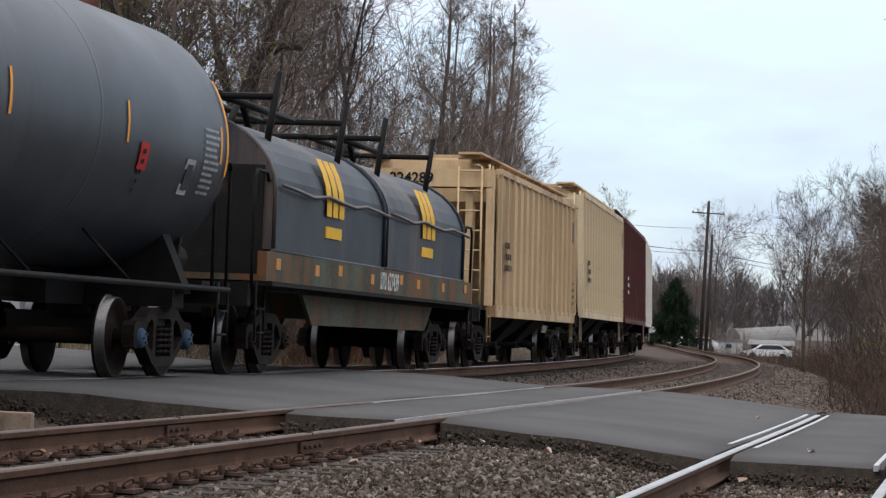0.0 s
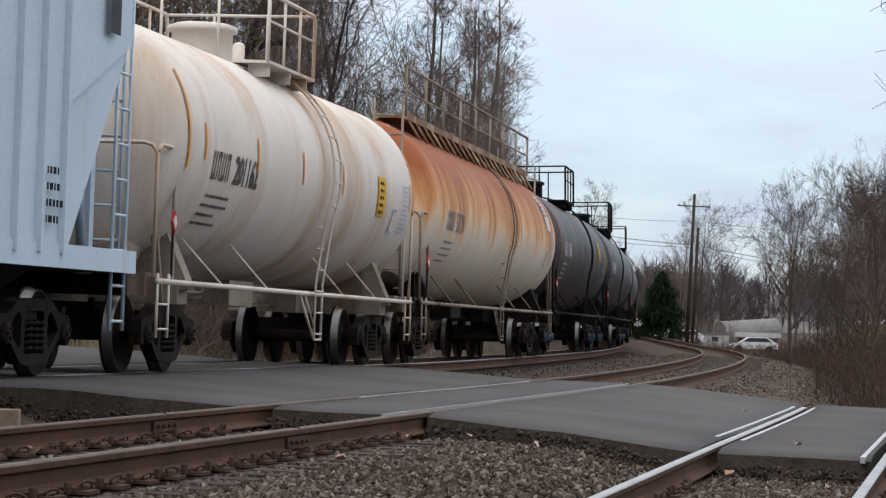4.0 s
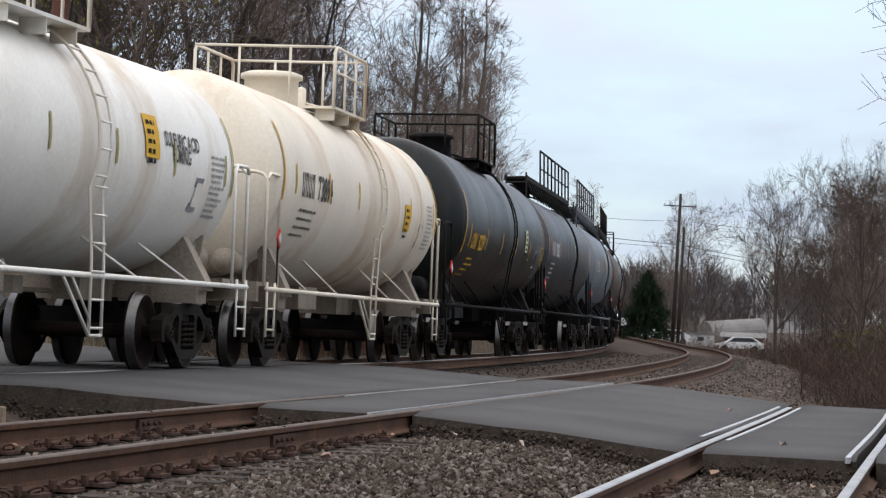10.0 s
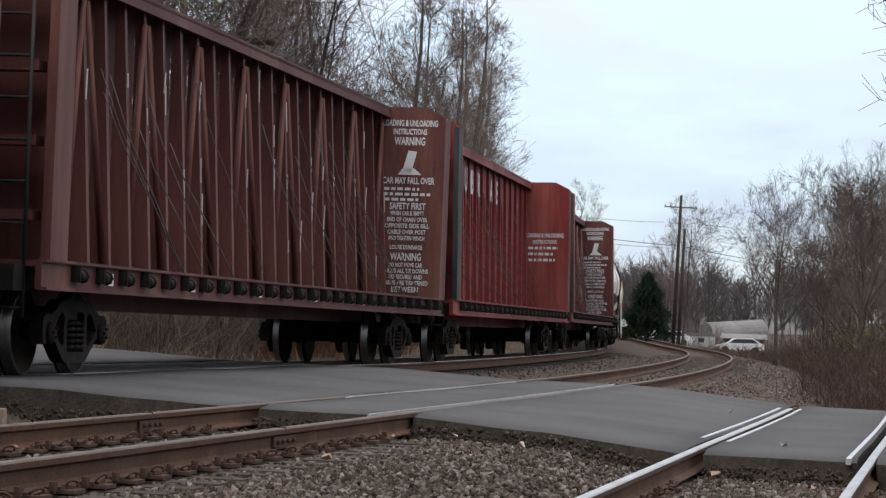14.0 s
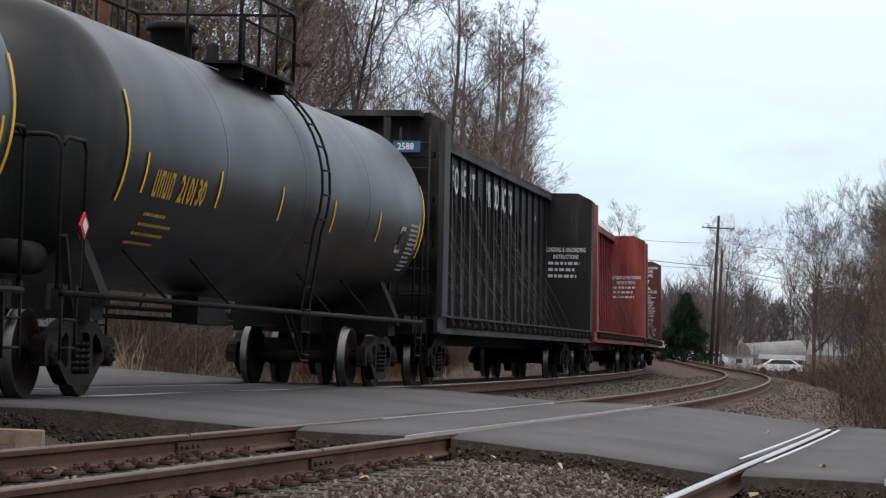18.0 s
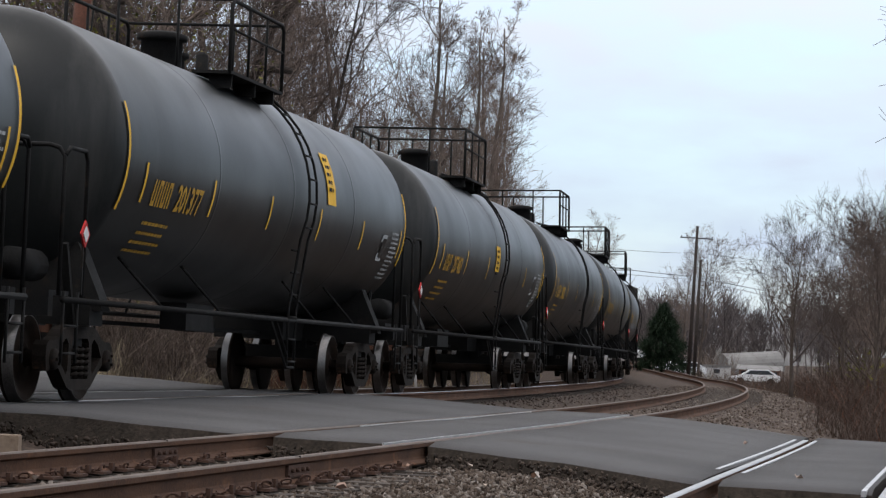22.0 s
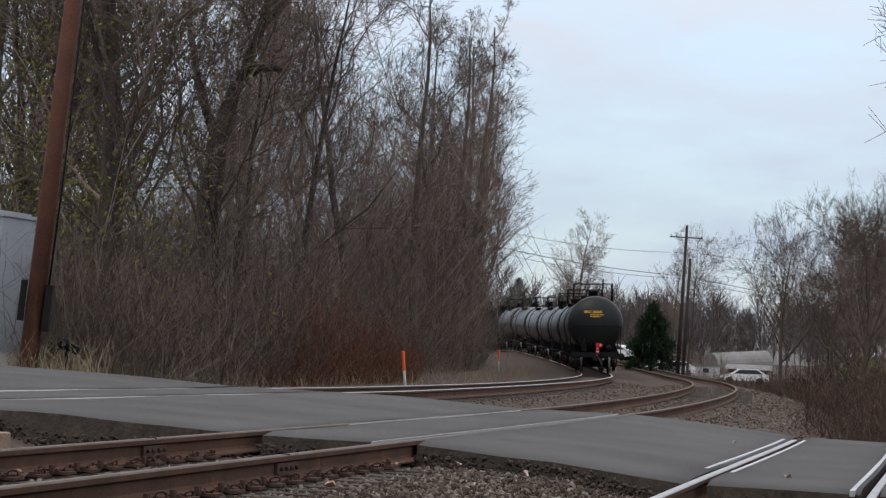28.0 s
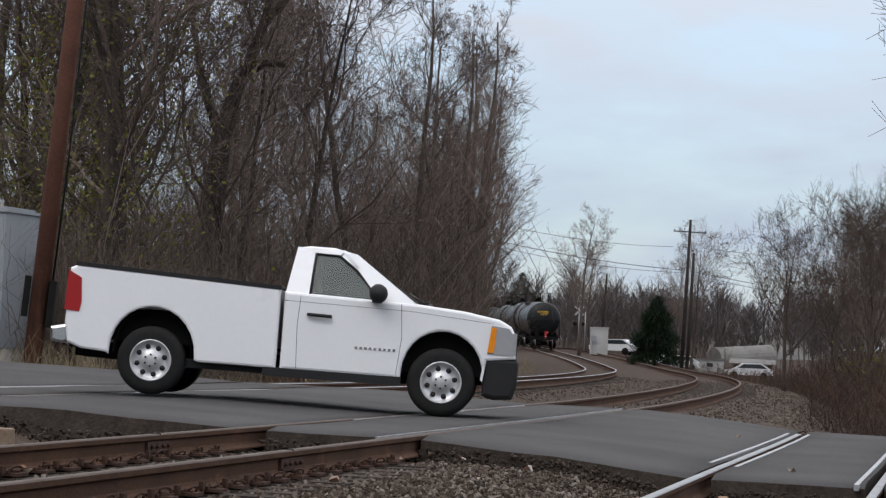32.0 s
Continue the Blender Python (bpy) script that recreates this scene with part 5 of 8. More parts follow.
        for k in range(n):
            ob = part("spine_panel", da if 2 <= k < n - 4 else db, None, car)
            ob.matrix_basis = pose((pxs[k] + pxs[k + 1]) / 2, -0.31, deck)
        # two tall letters to a bay, high on the sheets
        words = o["words"]
        m = Mesh()
        k = o.get("first", 3)
        for i, ch in enumerate(words):
            x0 = pxs[k + i // 2] + (0.14 if i % 2 == 0 else 0.60)
            if ch == "#":
                blocks(m, 1, 0.52, on_wall(x0, top - 0.88, -0.335), 0.55)
            elif ch != " ":
                lettering(m, ch, 0.52, on_wall(x0, top - 0.88, -0.335), 0.9)
        pieces("painted_letter", m, M_WHITE, car)
        m = Mesh()
        for x0 in (pxs[n - 3] + 0.1, pxs[n // 2 + 2] + 0.1, pxs[5] + 0.15):
            bars(m, 5, 0.11, 0.08, on_wall(x0, deck + 1.1, -0.335), 8, 0.6, 0.25)
        bars(m, 5, 0.11, 0.08, on_wall(pxs[n - 2] + 0.1, top - 0.8, -0.335), 9, 0.6, 0.25)
        part("small_print", m, M_WHITE, car)
    # slack tie-down cables
    rng = random.Random(int(L * 100) + len(o["label"]))
    for k in range(20):
        x = -in_x + 1 + (2 * in_x - 2.0) * rng.random() ** (0.7 if o["kind"] == "truss" else 0.9)
        z1 = rng.uniform(1.6, 2.6)
        sway = rng.uniform(0.5, 1.3)
        m = Mesh()
        m.tube([(x, -1.40, deck), (x - sway * 0.35, -1.12, deck + z1 * 0.35), (x - sway * 0.75, -0.80, deck + z1 * 0.72), (x - sway, -0.62, deck + z1)], 0.0085, 4)
        part("tie_down_cable", m, M_CABLE, car)
    if o.get("endnumber"):
        m = Mesh()
        m.box((-end - 0.03, -0.86, top - 0.62), (0.02, 0.46, 0.19))
        part("number_panel", m, plain("blue number panel", (0.035, 0.085, 0.16)), car, "blue number panel")
        m = Mesh()
        lettering(m, o["endnumber"], 0.11, on_end(-0.70, top - 0.67, -end - 0.045), 0.9)
        part("car_number", m, M_WHITE, car)
    return car


M_CABLE = mat("dull steel cable", (0.105, 0.093, 0.085), (0.055, 0.048, 0.044), 0.6, 0.4, 8, 60, 0.1)
GREY = mat("dark blue-grey tank paint", (0.026, 0.030, 0.037), (0.019, 0.022, 0.027), 0.42, 0, 0.7, 20, 0.05, c3=(0.044, 0.047, 0.052), patch=0.6, streak=0.3)
BLACKT = mat("black tank paint", (0.0095, 0.0108, 0.011), (0.007, 0.008, 0.008), 0.38, 0, 0.8, 20, 0.05, c3=(0.030, 0.030, 0.029), patch=0.6, streak=0.3)
BROWNT = mat("sooty brown tank paint", (0.064, 0.045, 0.038), (0.045, 0.033, 0.029), 0.5, 0, 0.8, 20, 0.08, c3=(0.075, 0.052, 0.044), patch=0.7, streak=0.4)
MAROON = mat("dark maroon tank paint", (0.070, 0.035, 0.029), (0.048, 0.026, 0.022), 0.45, 0, 0.8, 20, 0.06, c3=(0.085, 0.045, 0.038), patch=0.7, streak=0.4)
SOOT = mat("weathered black tank paint", (0.038, 0.034, 0.034), (0.026, 0.024, 0.024), 0.5, 0, 0.8, 20, 0.06, c3=(0.066, 0.055, 0.050), patch=0.7, streak=0.4)
SLATE = mat("slate blue-grey tank paint", (0.115, 0.14, 0.17), (0.085, 0.105, 0.13), 0.45, 0, 0.8, 20, 0.05, c3=(0.15, 0.165, 0.18), patch=0.7, streak=0.4)
WHITET = mat("white tank paint", (0.74, 0.72, 0.67), (0.62, 0.59, 0.53), 0.45, 0, 0.9, 20, 0.05, c3=(0.50, 0.42, 0.32), patch=0.5, streak=0.25)
CREAMT = mat("cream tank paint", (0.68, 0.62, 0.52), (0.58, 0.52, 0.42), 0.5, 0, 0.9, 20, 0.06, c3=(0.48, 0.36, 0.24), patch=0.6, streak=0.35)
DUSTY = mat("dusty off-white tank paint", (0.60, 0.55, 0.50), (0.50, 0.45, 0.39), 0.55, 0, 0.9, 20, 0.08, c3=(0.42, 0.30, 0.20), patch=0.6, streak=0.45)
ORANGET = mat("faded orange tank paint", (0.72, 0.45, 0.22), (0.64, 0.38, 0.17), 0.5, 0, 0.9, 20, 0.06, c3=(0.45, 0.22, 0.09), patch=0.7, streak=0.3)
PALE = mat("pale blue-grey hopper paint", (0.46, 0.55, 0.62), (0.38, 0.46, 0.53), 0.5, 0, 0.8, 20, 0.05, c3=(0.32, 0.34, 0.34), patch=0.6, streak=0.3)
TAN = mat("tan hopper paint", (0.46, 0.33, 0.19), (0.37, 0.26, 0.15), 0.6, 0, 0.9, 20, 0.08, c3=(0.24, 0.15, 0.08), patch=0.8, streak=0.45)
TAN2 = mat("pale tan hopper paint", (0.52, 0.42, 0.28), (0.43, 0.34, 0.22), 0.6, 0, 0.9, 20, 0.08, c3=(0.30, 0.20, 0.12), patch=0.8, streak=0.35)
OXIDE = mat("brown oxide paint", (0.085, 0.028, 0.025), (0.060, 0.022, 0.020), 0.6, 0, 0.9, 25, 0.1, c3=(0.13, 0.06, 0.045), patch=0.8, streak=0.35)
CRIMSON = mat("faded crimson paint", (0.155, 0.021, 0.020), (0.090, 0.019, 0.018), 0.58, 0, 0.9, 25, 0.08, c3=(0.21, 0.060, 0.048), patch=0.8, streak=0.4)
BLACKL = mat("weathered black car paint", (0.017, 0.0165, 0.016), (0.011, 0.011, 0.011), 0.6, 0, 0.9, 25, 0.1, c3=(0.055, 0.050, 0.046), patch=0.8, streak=0.35)
HOOD = mat("dark hood paint", (0.018, 0.023, 0.031), (0.011, 0.014, 0.019), 0.52, 0, 0.8, 20, 0.06, c3=(0.075, 0.056, 0.047), patch=0.6, streak=0.35)
MOSS = mat("green rusty sill paint", (0.080, 0.090, 0.062), (0.036, 0.029, 0.021), 0.75, 0, 1.2, 20, 0.2, c3=(0.13, 0.058, 0.026), patch=1.2, streak=0.6)
CREAMF = mat("dirty cream frame paint", (0.30, 0.26, 0.21), (0.16, 0.13, 0.10), 0.7, 0, 2.0, 30, 0.2, c3=(0.10, 0.062, 0.04), patch=1.2, streak=0.5)


def rusty_paint():
    """Off-white paint under long rust runs that start at the top of the tank and thin out downwards."""
    m = mat("white paint under rust runs", (0.62, 0.56, 0.47), (0.50, 0.43, 0.34), 0.6, 0, 0.9, 20, 0.1)
    n, l = m.node_tree.nodes, m.node_tree.links
    bsdf = n["Principled BSDF"]
    old = bsdf.inputs["Base Color"].links[0].from_socket
    co = n.new("ShaderNodeTexCoord")
    sp = n.new("ShaderNodeSeparateXYZ")
    l.new(co.outputs["Object"], sp.inputs["Vector"])
    mp = n.new("ShaderNodeMapping")
    mp.inputs["Scale"].default_value = (1.0, 0.05, 0.10)
    l.new(co.outputs["Object"], mp.inputs["Vector"])
    nz = n.new("ShaderNodeTexNoise")
    nz.inputs["Scale"].default_value, nz.inputs["Detail"].default_value, nz.inputs["Roughness"].default_value = 1.6, 8.0, 0.7
    l.new(mp.outputs["Vector"], nz.inputs["Vector"])
    hz = n.new("ShaderNodeMapRange")
    hz.inputs["From Min"].default_value, hz.inputs["From Max"].default_value = 2.1, 4.3
    hz.inputs["To Min"].default_value, hz.inputs["To Max"].default_value = -0.11, 0.60
    l.new(sp.outputs["Z"], hz.inputs["Value"])
    ad = n.new("ShaderNodeMath")
    l.new(nz.outputs["Fac"], ad.inputs[0])
    l.new(hz.outputs["Result"], ad.inputs[1])
    rp = n.new("ShaderNodeValToRGB")
    e = rp.color_ramp.elements
    e[0].position, e[0].color = 0.44, (0, 0, 0, 1)
    e[1].position, e[1].color = 0.62, (1, 1, 1, 1)
    l.new(ad.outputs[0], rp.inputs["Fac"])
    rc = n.new("ShaderNodeValToRGB")
    e = rc.color_ramp.elements
    e[0].position, e[0].color = 0.5, (0.62, 0.34, 0.14, 1)
    e[1].position, e[1].color = 0.85, (0.26, 0.085, 0.035, 1)
    l.new(ad.outputs[0], rc.inputs["Fac"])
    mx = n.new("ShaderNodeMix")
    mx.data_type = "RGBA"
    l.new(rp.outputs["Color"], mx.inputs["Factor"])
    l.new(old, mx.inputs["A"])
    l.new(rc.outputs["Color"], mx.inputs["B"])
    l.new(mx.outputs["Result"], bsdf.inputs["Base Color"])
    return m


RUSTRAIL = mat("rust-stained walkway paint", (0.27, 0.17, 0.10), (0.14, 0.085, 0.055), 0.8, 0, 2.0, 30, 0.2, c3=(0.40, 0.33, 0.26), patch=1.5, streak=0.4)
RUSTY = rusty_paint()
GRAFF = mat("silver spray paint", (0.42, 0.45, 0.48), (0.26, 0.29, 0.33), 0.5, 0, 1.5, 20, 0.05)


def graffiti(car, r, zc, x0, x1, seed):
    """Loose sprayed scribbles, with no words in them."""
    rng = random.Random(seed)
    x = x0
    while x < x1:
        w, h = rng.uniform(0.6, 1.3), rng.uniform(0.35, 0.75)
        m = Mesh()
        put = on_tank(x, -0.62 + rng.uniform(-0.05, 0.12), r, zc, lift=0.012)
        loops, ph, sq = rng.uniform(2.0, 3.6), rng.uniform(0, 6), rng.uniform(0.10, 0.22)
        pts = []
        for k in range(44):
            a = k / 43 * loops * math.tau + ph
            pts.append((0.1 + w * k / 43 + sq * math.cos(a), h * (0.5 + (0.32 + 0.18 * math.sin(a * 0.37 + ph)) * math.sin(a))))
        wd = rng.uniform(0.014, 0.030)
        for a, b in zip(pts[:-1], pts[1:]):
            dx, dz = b[0] - a[0], b[1] - a[1]
            ln = math.hypot(dx, dz) or 1.0
            nx, nz = -dz / ln * wd, dx / ln * wd
            m.add([put(a[0] - nx, a[1] - nz), put(a[0] + nx, a[1] + nz), put(b[0] + nx, b[1] + nz), put(b[0] - nx, b[1] - nz)], [(0, 1, 2, 3)])
        part("graffiti", m, GRAFF, car, "silver spray-painted scribble")
        x += w + rng.uniform(0.1, 0.4)


def end_marker(car, L):
    """The flashing marker that hangs on the last coupler."""
    x = -L / 2 + 0.05
    m = Mesh()
    m.box((x, -0.10, 1.32), (0.14, 0.18, 0.46)).box((x - 0.03, -0.10, 1.60), (0.10, 0.21, 0.14), taper=0.7)
    box = part("end_marker", m, M_RED, car, "red end-of-train marker with white bands")
    m = Mesh()
    m.box((x - 0.075, -0.10, 1.20), (0.012, 0.15, 0.05)).box((x - 0.075, -0.10, 1.36), (0.012, 0.11, 0.035))
    part("white_band", m, M_WHITE, box)
    m = Mesh()
    m.box((x - 0.09, -0.26, 1.55), (0.015, 0.20, 0.20), rx=45)
    m.box((x - 0.10, -0.26, 1.55), (0.012, 0.08, 0.08), rx=45, slot=1)
    part("placard", m, [M_RED, M_WHITE], box, "red diamond placard")
    m = Mesh()
    m.tube([(x, -0.05, 1.05), (x - 0.1, -0.16, 0.85), (x - 0.05, -0.28, 0.62), (x + 0.1, -0.34, 0.42)], 0.035, 6)
    part("hose", m, M_CABLE, box)


# cars from the front of what is seen to the end of the train: coupling places along the line at 0 s
V = 23.4
CARS = []


def add_car(u_rear, u_front, build, **o):
    o["L"] = round(u_front - u_rear, 2)
    car = build(o)
    CARS.append((car, (u_rear + u_front) / 2, o["L"]))
    return car, o


add_car(93.0, 112.0, hopper_car, label="tan covered hopper car with ribbed sides, far ahead", paint=TAN, baym=M_BLACK, top=4.5)
add_car(75.0, 93.0, hopper_car, label="off-white covered hopper car with ribbed sides", paint=DUSTY, top=4.6)
add_car(56.0, 75.0, hopper_car, label="dark maroon covered hopper car with ribbed sides", paint=OXIDE, ink=M_WHITE, top=4.6)
add_car(39.6, 56.0, hopper_car, label="pale tan covered hopper car with streaked sides", paint=TAN2, top=4.5, ribs=16, hood=True, cap="dark", skin=0.3)
add_car(21.3, 39.6, hopper_car, label="tan covered hopper car with dark streaks on its ribs", paint=TAN, top=4.05, sill=1.14, ribs=15, hood=True, inset=1.2, box=6.4, number="224289", skin=1.75)
add_car(3.9, 21.3, coil_car, label="dark coil car with two hoods and lifting frames", paint=HOOD, frame=MOSS, belly=MOSS, number="627439")
add_car(-17.2, 3.9, tank_car, label="dark blue-grey tank car with orange reflector dashes", paint=GREY, dash=M_ORANGE, number="490353", cap="blue", nest=-0.6, sticker=(6.0, -0.30, 0.3, 0.3), stickerm=M_RED)
add_car(-38.3, -17.2, tank_car, label="dark blue-grey tank car with orange reflector dashes", paint=GREY, dash=M_ORANGE, number="430363", cap="blue", nest=-0.6, ladder=-2.6, sticker=(6.4, -0.30, 0.3, 0.3), stickerm=M_RED)
add_car(-56.9, -38.3, tank_car, label="sooty black tank car with a yellow label", paint=SOOT, dash=M_ORANGE, number="10401", cap="blue", nest=-0.8, sticker=(4.6, -0.05, 0.6, 0.55))
add_car(-77.2, -56.9, tank_car, label="off-white tank car under heavy orange rust runs", paint=RUSTY, trim=RUSTRAIL, frame=M_BOGIE, rails=CREAMF, style="long", walk=0.06, railing=0.85, D=3.1, ink=plain("grey lettering", (0.16, 0.18, 0.20)), stencil=plain("blue-grey notice", (0.35, 0.42, 0.52)), number="57179", mark_a=-0.22, sticker=(7.3, 0.15, 0.75, 0.9), stickerm=M_WHITE)
add_car(-93.2, -77.2, tank_car, label="dusty off-white tank car with orange reflector dashes", paint=DUSTY, trim=DUSTY, frame=CREAMF, rails=DUSTY, dash=M_ORANGE, number="201162", mark_a=-0.26, ink=plain("dark lettering", (0.07, 0.065, 0.06)), stencil=plain("blue-grey notice", (0.35, 0.42, 0.52)), nest=-0.4, sticker=(4.0, -0.25, 0.55, 0.6), bands=(0.3,))
add_car(-114.8, -93.2, hopper_car, label="pale blue-grey covered hopper car with ribbed sides", paint=PALE, top=4.75, ribs=24, bays=4, sillm=PALE, sign=True, number="70419", skin=0.35, cut=2.0)
add_car(-131.0, -114.8, tank_car, label="short faded orange tank car with cream railings", paint=ORANGET, trim=CREAMF, frame=CREAMF, rails=CREAMF, D=2.75, zc=2.55, tank=11.6, number="70", ink=plain("dark lettering", (0.07, 0.065, 0.06)), nestlen=2.2, sticker=(4.0, 0.1, 0.6, 0.6), stickerm=M_WHITE, bands=(0.2,))
add_car(-148.6, -131.0, tank_car, label="maroon-brown tank car with yellow reflector dashes", paint=MAROON, dash=M_YELLOW, number="3532", nest=-0.9, D=3.0)
add_car(-165.0, -148.6, tank_car, label="dark brown tank car with a long top walkway", paint=BROWNT, ink=plain("faded grey lettering", (0.22, 0.23, 0.25)), number="6300", style="long", rail_from=0.35, D=3.05, sticker=(0.9, 0.12, 0.5, 0.5), stickerm=plain("yellowed white label", (0.55, 0.55, 0.35)))
add_car(-179.9, -165.0, tank_car, label="slate blue-grey tank car with a long top walkway", paint=SLATE, trim=GREY, dash=M_ORANGE, number="6363", style="long", rail_from=0.1, D=3.05, sticker=(0.3, -0.05, 0.5, 0.45))
add_car(-196.7, -179.9, tank_car, label="glossy black tank car with a long top walkway", paint=GREY, dash=M_ORANGE, number="80082", style="long", rail_from=0.3, D=3.0, sticker=(1.4, -0.12, 0.5, 0.45), stickerm=plain("yellowed white label", (0.55, 0.55, 0.35)))
add_car(-213.4, -196.7, tank_car, label="black tank car with yellow numbers and dashes", paint=BLACKT, dash=M_YELLOW, ink=M_YELLOW, number="92239", D=3.1, nest=-0.4, shift=0.4, drop=0.2, size=0.3, sticker=(3.4, -0.22, 0.45, 0.5), stickerm=plain("yellowed white label", (0.55, 0.55, 0.35)))
add_car(-227.9, -213.4, tank_car, label="short cream tank car with a railed white dome", paint=CREAMT, trim=CREAMT, frame=CREAMF, rails=CREAMT, dash=M_YELLOW, number="73894", ink=plain("dark lettering", (0.07, 0.065, 0.06)), nest=-0.5, nestlen=2.4, D=2.85, zc=2.6, bands=(1.2, 4.6), bandm=CREAMT, sticker=(3.0, -0.25, 0.5, 0.45))
add_car(-242.6, -227.9, tank_car, label="white tank car with white railings and yellow label", paint=WHITET, trim=WHITET, frame=CREAMF, rails=WHITET, dash=plain("olive reflector", (0.35, 0.30, 0.10)), number="910745", notices=(("SULFURIC ACID", 0.17, 3.2, 0.12), ("FUMING", 0.17, 3.5, -0.01)), ink=plain("dark lettering", (0.07, 0.065, 0.06)), nest=-0.6, D=2.66, zc=2.48, stencil=plain("grey notice", (0.25, 0.25, 0.26)), sticker=(2.4, -0.02, 0.55, 0.5))
add_car(-257.7, -242.6, tank_car, label="white and black tank car with a black middle band", paint=WHITET, two=BLACKT, band=0.6, trim=M_BLACK, number="14196", notices=(("INHALATION", 0.13, 4.6, 0.34), ("HAZARD", 0.13, 4.7, 0.23)), ink=plain("dark lettering", (0.07, 0.065, 0.06)), nest=0.2, D=2.86, zc=2.55, tank=13.5, mark_a=-0.24, mark=-4.6, sticker=(4.3, -0.18, 0.45, 0.5), stencil=plain("blue-grey notice", (0.35, 0.42, 0.52)))
add_car(-282.7, -257.7, lumber_car, label="empty brown centre-beam lumber car with truss spine", paint=OXIDE, kind="truss", rule="CAR MAY FALL OVER", tagm=M_YELLOW)
add_car(-306.7, -282.7, lumber_car, label="empty crimson centre-beam lumber car with oval openings", paint=CRIMSON, kind="oval", words="##### LUMBER  SALES ", first=4, framem=BLACKL)
add_car(-331.0, -306.7, lumber_car, label="empty brown centre-beam lumber car with truss spine", paint=OXIDE, kind="truss", rule="CAR MAY FALL OVER")
add_car(-356.5, -331.0, lumber_car, label="empty brown centre-beam lumber car with dark posts", paint=OXIDE, kind="truss", rule="AVOID DOUBLE ACCESS")
add_car(-380.9, -356.5, lumber_car, label="empty crimson centre-beam lumber car with oval openings", paint=CRIMSON, kind="oval", words="##### LUMBER  SALES ", first=4)
add_car(-406.0, -380.9, lumber_car, label="empty black centre-beam lumber car with oval openings", paint=BLACKL, kind="oval", words="##### FOREST  PRODUCTS", first=3, endnumber="2588", deckm=M_BLACK, tagm=plain("grey plate", (0.28, 0.30, 0.33)))
U = dict(paint=BLACKT, dash=M_YELLOW, ink=plain("dull yellow lettering", (0.40, 0.23, 0.03)), size=0.30, stencil=plain("grey stencil", (0.33, 0.34, 0.34)), nest=-0.4, ladder=1.0, shift=0.45, drop=0.22, dome=0.27)
add_car(-424.8, -406.0, tank_car, label="black tank car with yellow dashes behind a lumber car", number="210130", **U)
graf, go = add_car(-444.2, -424.8, tank_car, label="black tank car with silver graffiti along its flank", number="200457", **U)
graffiti(graf, 1.515, 2.72, -4.6, 6.4, 12)
add_car(-462.7, -444.2, tank_car, label="black tank car with yellow numbers and dashes", number="201163", **U)
add_car(-481.0, -462.7, tank_car, label="black tank car with yellow numbers and dashes", number="20082", **U)
add_car(-499.4, -481.0, tank_car, label="black tank car with a yellow square on its flank", number="207403", sticker=(0.2, -0.22, 0.55, 0.5), **U)
add_car(-517.7, -499.4, tank_car, label="black tank car with a tall yellow label", number="201377", sticker=(2.4, 0.0, 0.5, 0.75), **U)
last, lo_ = add_car(-536.2, -517.7, tank_car, label="last black tank car with yellow numbers on its end", number="202835", sticker=(2.4, 0.0, 0.5, 0.75), **{**U, "shift": 0.0})
end_marker(last, lo_["L"])
# numbers on the last tank's head
m = Mesh()
hx = -(lo_["L"] - 1.2) / 2 - 0.02
head = lambda y0, z0: (lambda u, w: (hx + 0.64 * (1 - math.sqrt(max(0.0, 1 - (((y0 - u) ** 2 + (z0 + w - 2.72) ** 2) / 1.515 ** 2)))), y0 - u, z0 + w))
wb = blocks(m, 4, 0.13, head(0.62, 3.30), 0.62) + 0.05
lettering(m, "202835", 0.13, (lambda f: (lambda u, w: f(u + wb, w)))(head(0.62, 3.30)), 0.95)
bars(m, 2, 0.04, 0.06, head(0.30, 3.18), 5, 0.85, 0.16)
part("car_number", m, M_YELLOW, last)


def car_rows(mid, L):
    """Poses of a car along the line from start to end."""
    rows = []
    half = L / 2 - 2.7
    for t in np.arange(0, 32.01, 0.25):
        s = mid + V * t
        xa, ya, _ = place(s - half)
        xb, yb, _ = place(s + half)
        y = (ya + yb) / 2
        za, zb = float(zline(ya)), float(zline(yb))
        h = math.atan2(yb - ya, xb - xa)
        lean = math.degrees(math.atan(CANT(y)))
        pitch = math.degrees(math.atan2(zb - za, 2 * half))
        m = Matrix.Translation(((xa + xb) / 2, y, (za + zb) / 2 + 0.004)) @ Euler((0, 0, h)).to_matrix().to_4x4() @ Euler((radians(-lean), radians(-pitch), 0)).to_matrix().to_4x4()
        rows.append((float(t), m))
    return rows

# ---- bare late-autumn woods ----
M_BARK = mat("grey-brown bark", (0.098, 0.078, 0.066), (0.046, 0.037, 0.031), 0.95, 0, 1.2, 18, 0.5, vary=0.25)
M_TWIG = mat("brown bare twigs", (0.155, 0.120, 0.101), (0.080, 0.062, 0.052), 0.95, 0, 0.5, 9, 0.1, vary=0.25)
M_DARKBARK = mat("dark wet bark", (0.045, 0.038, 0.033), (0.024, 0.020, 0.018), 0.9, 0, 1.5, 20, 0.4)
M_BRUSH = islands("bare brown brush", [(0.050, 0.038, 0.032), (0.135, 0.104, 0.087), (0.078, 0.057, 0.046), (0.24, 0.194, 0.160), (0.100, 0.072, 0.058)])
M_REDBRUSH = islands("rust-red brush", [(0.115, 0.045, 0.028), (0.19, 0.075, 0.040), (0.065, 0.040, 0.031), (0.145, 0.066, 0.041), (0.090, 0.058, 0.044)])
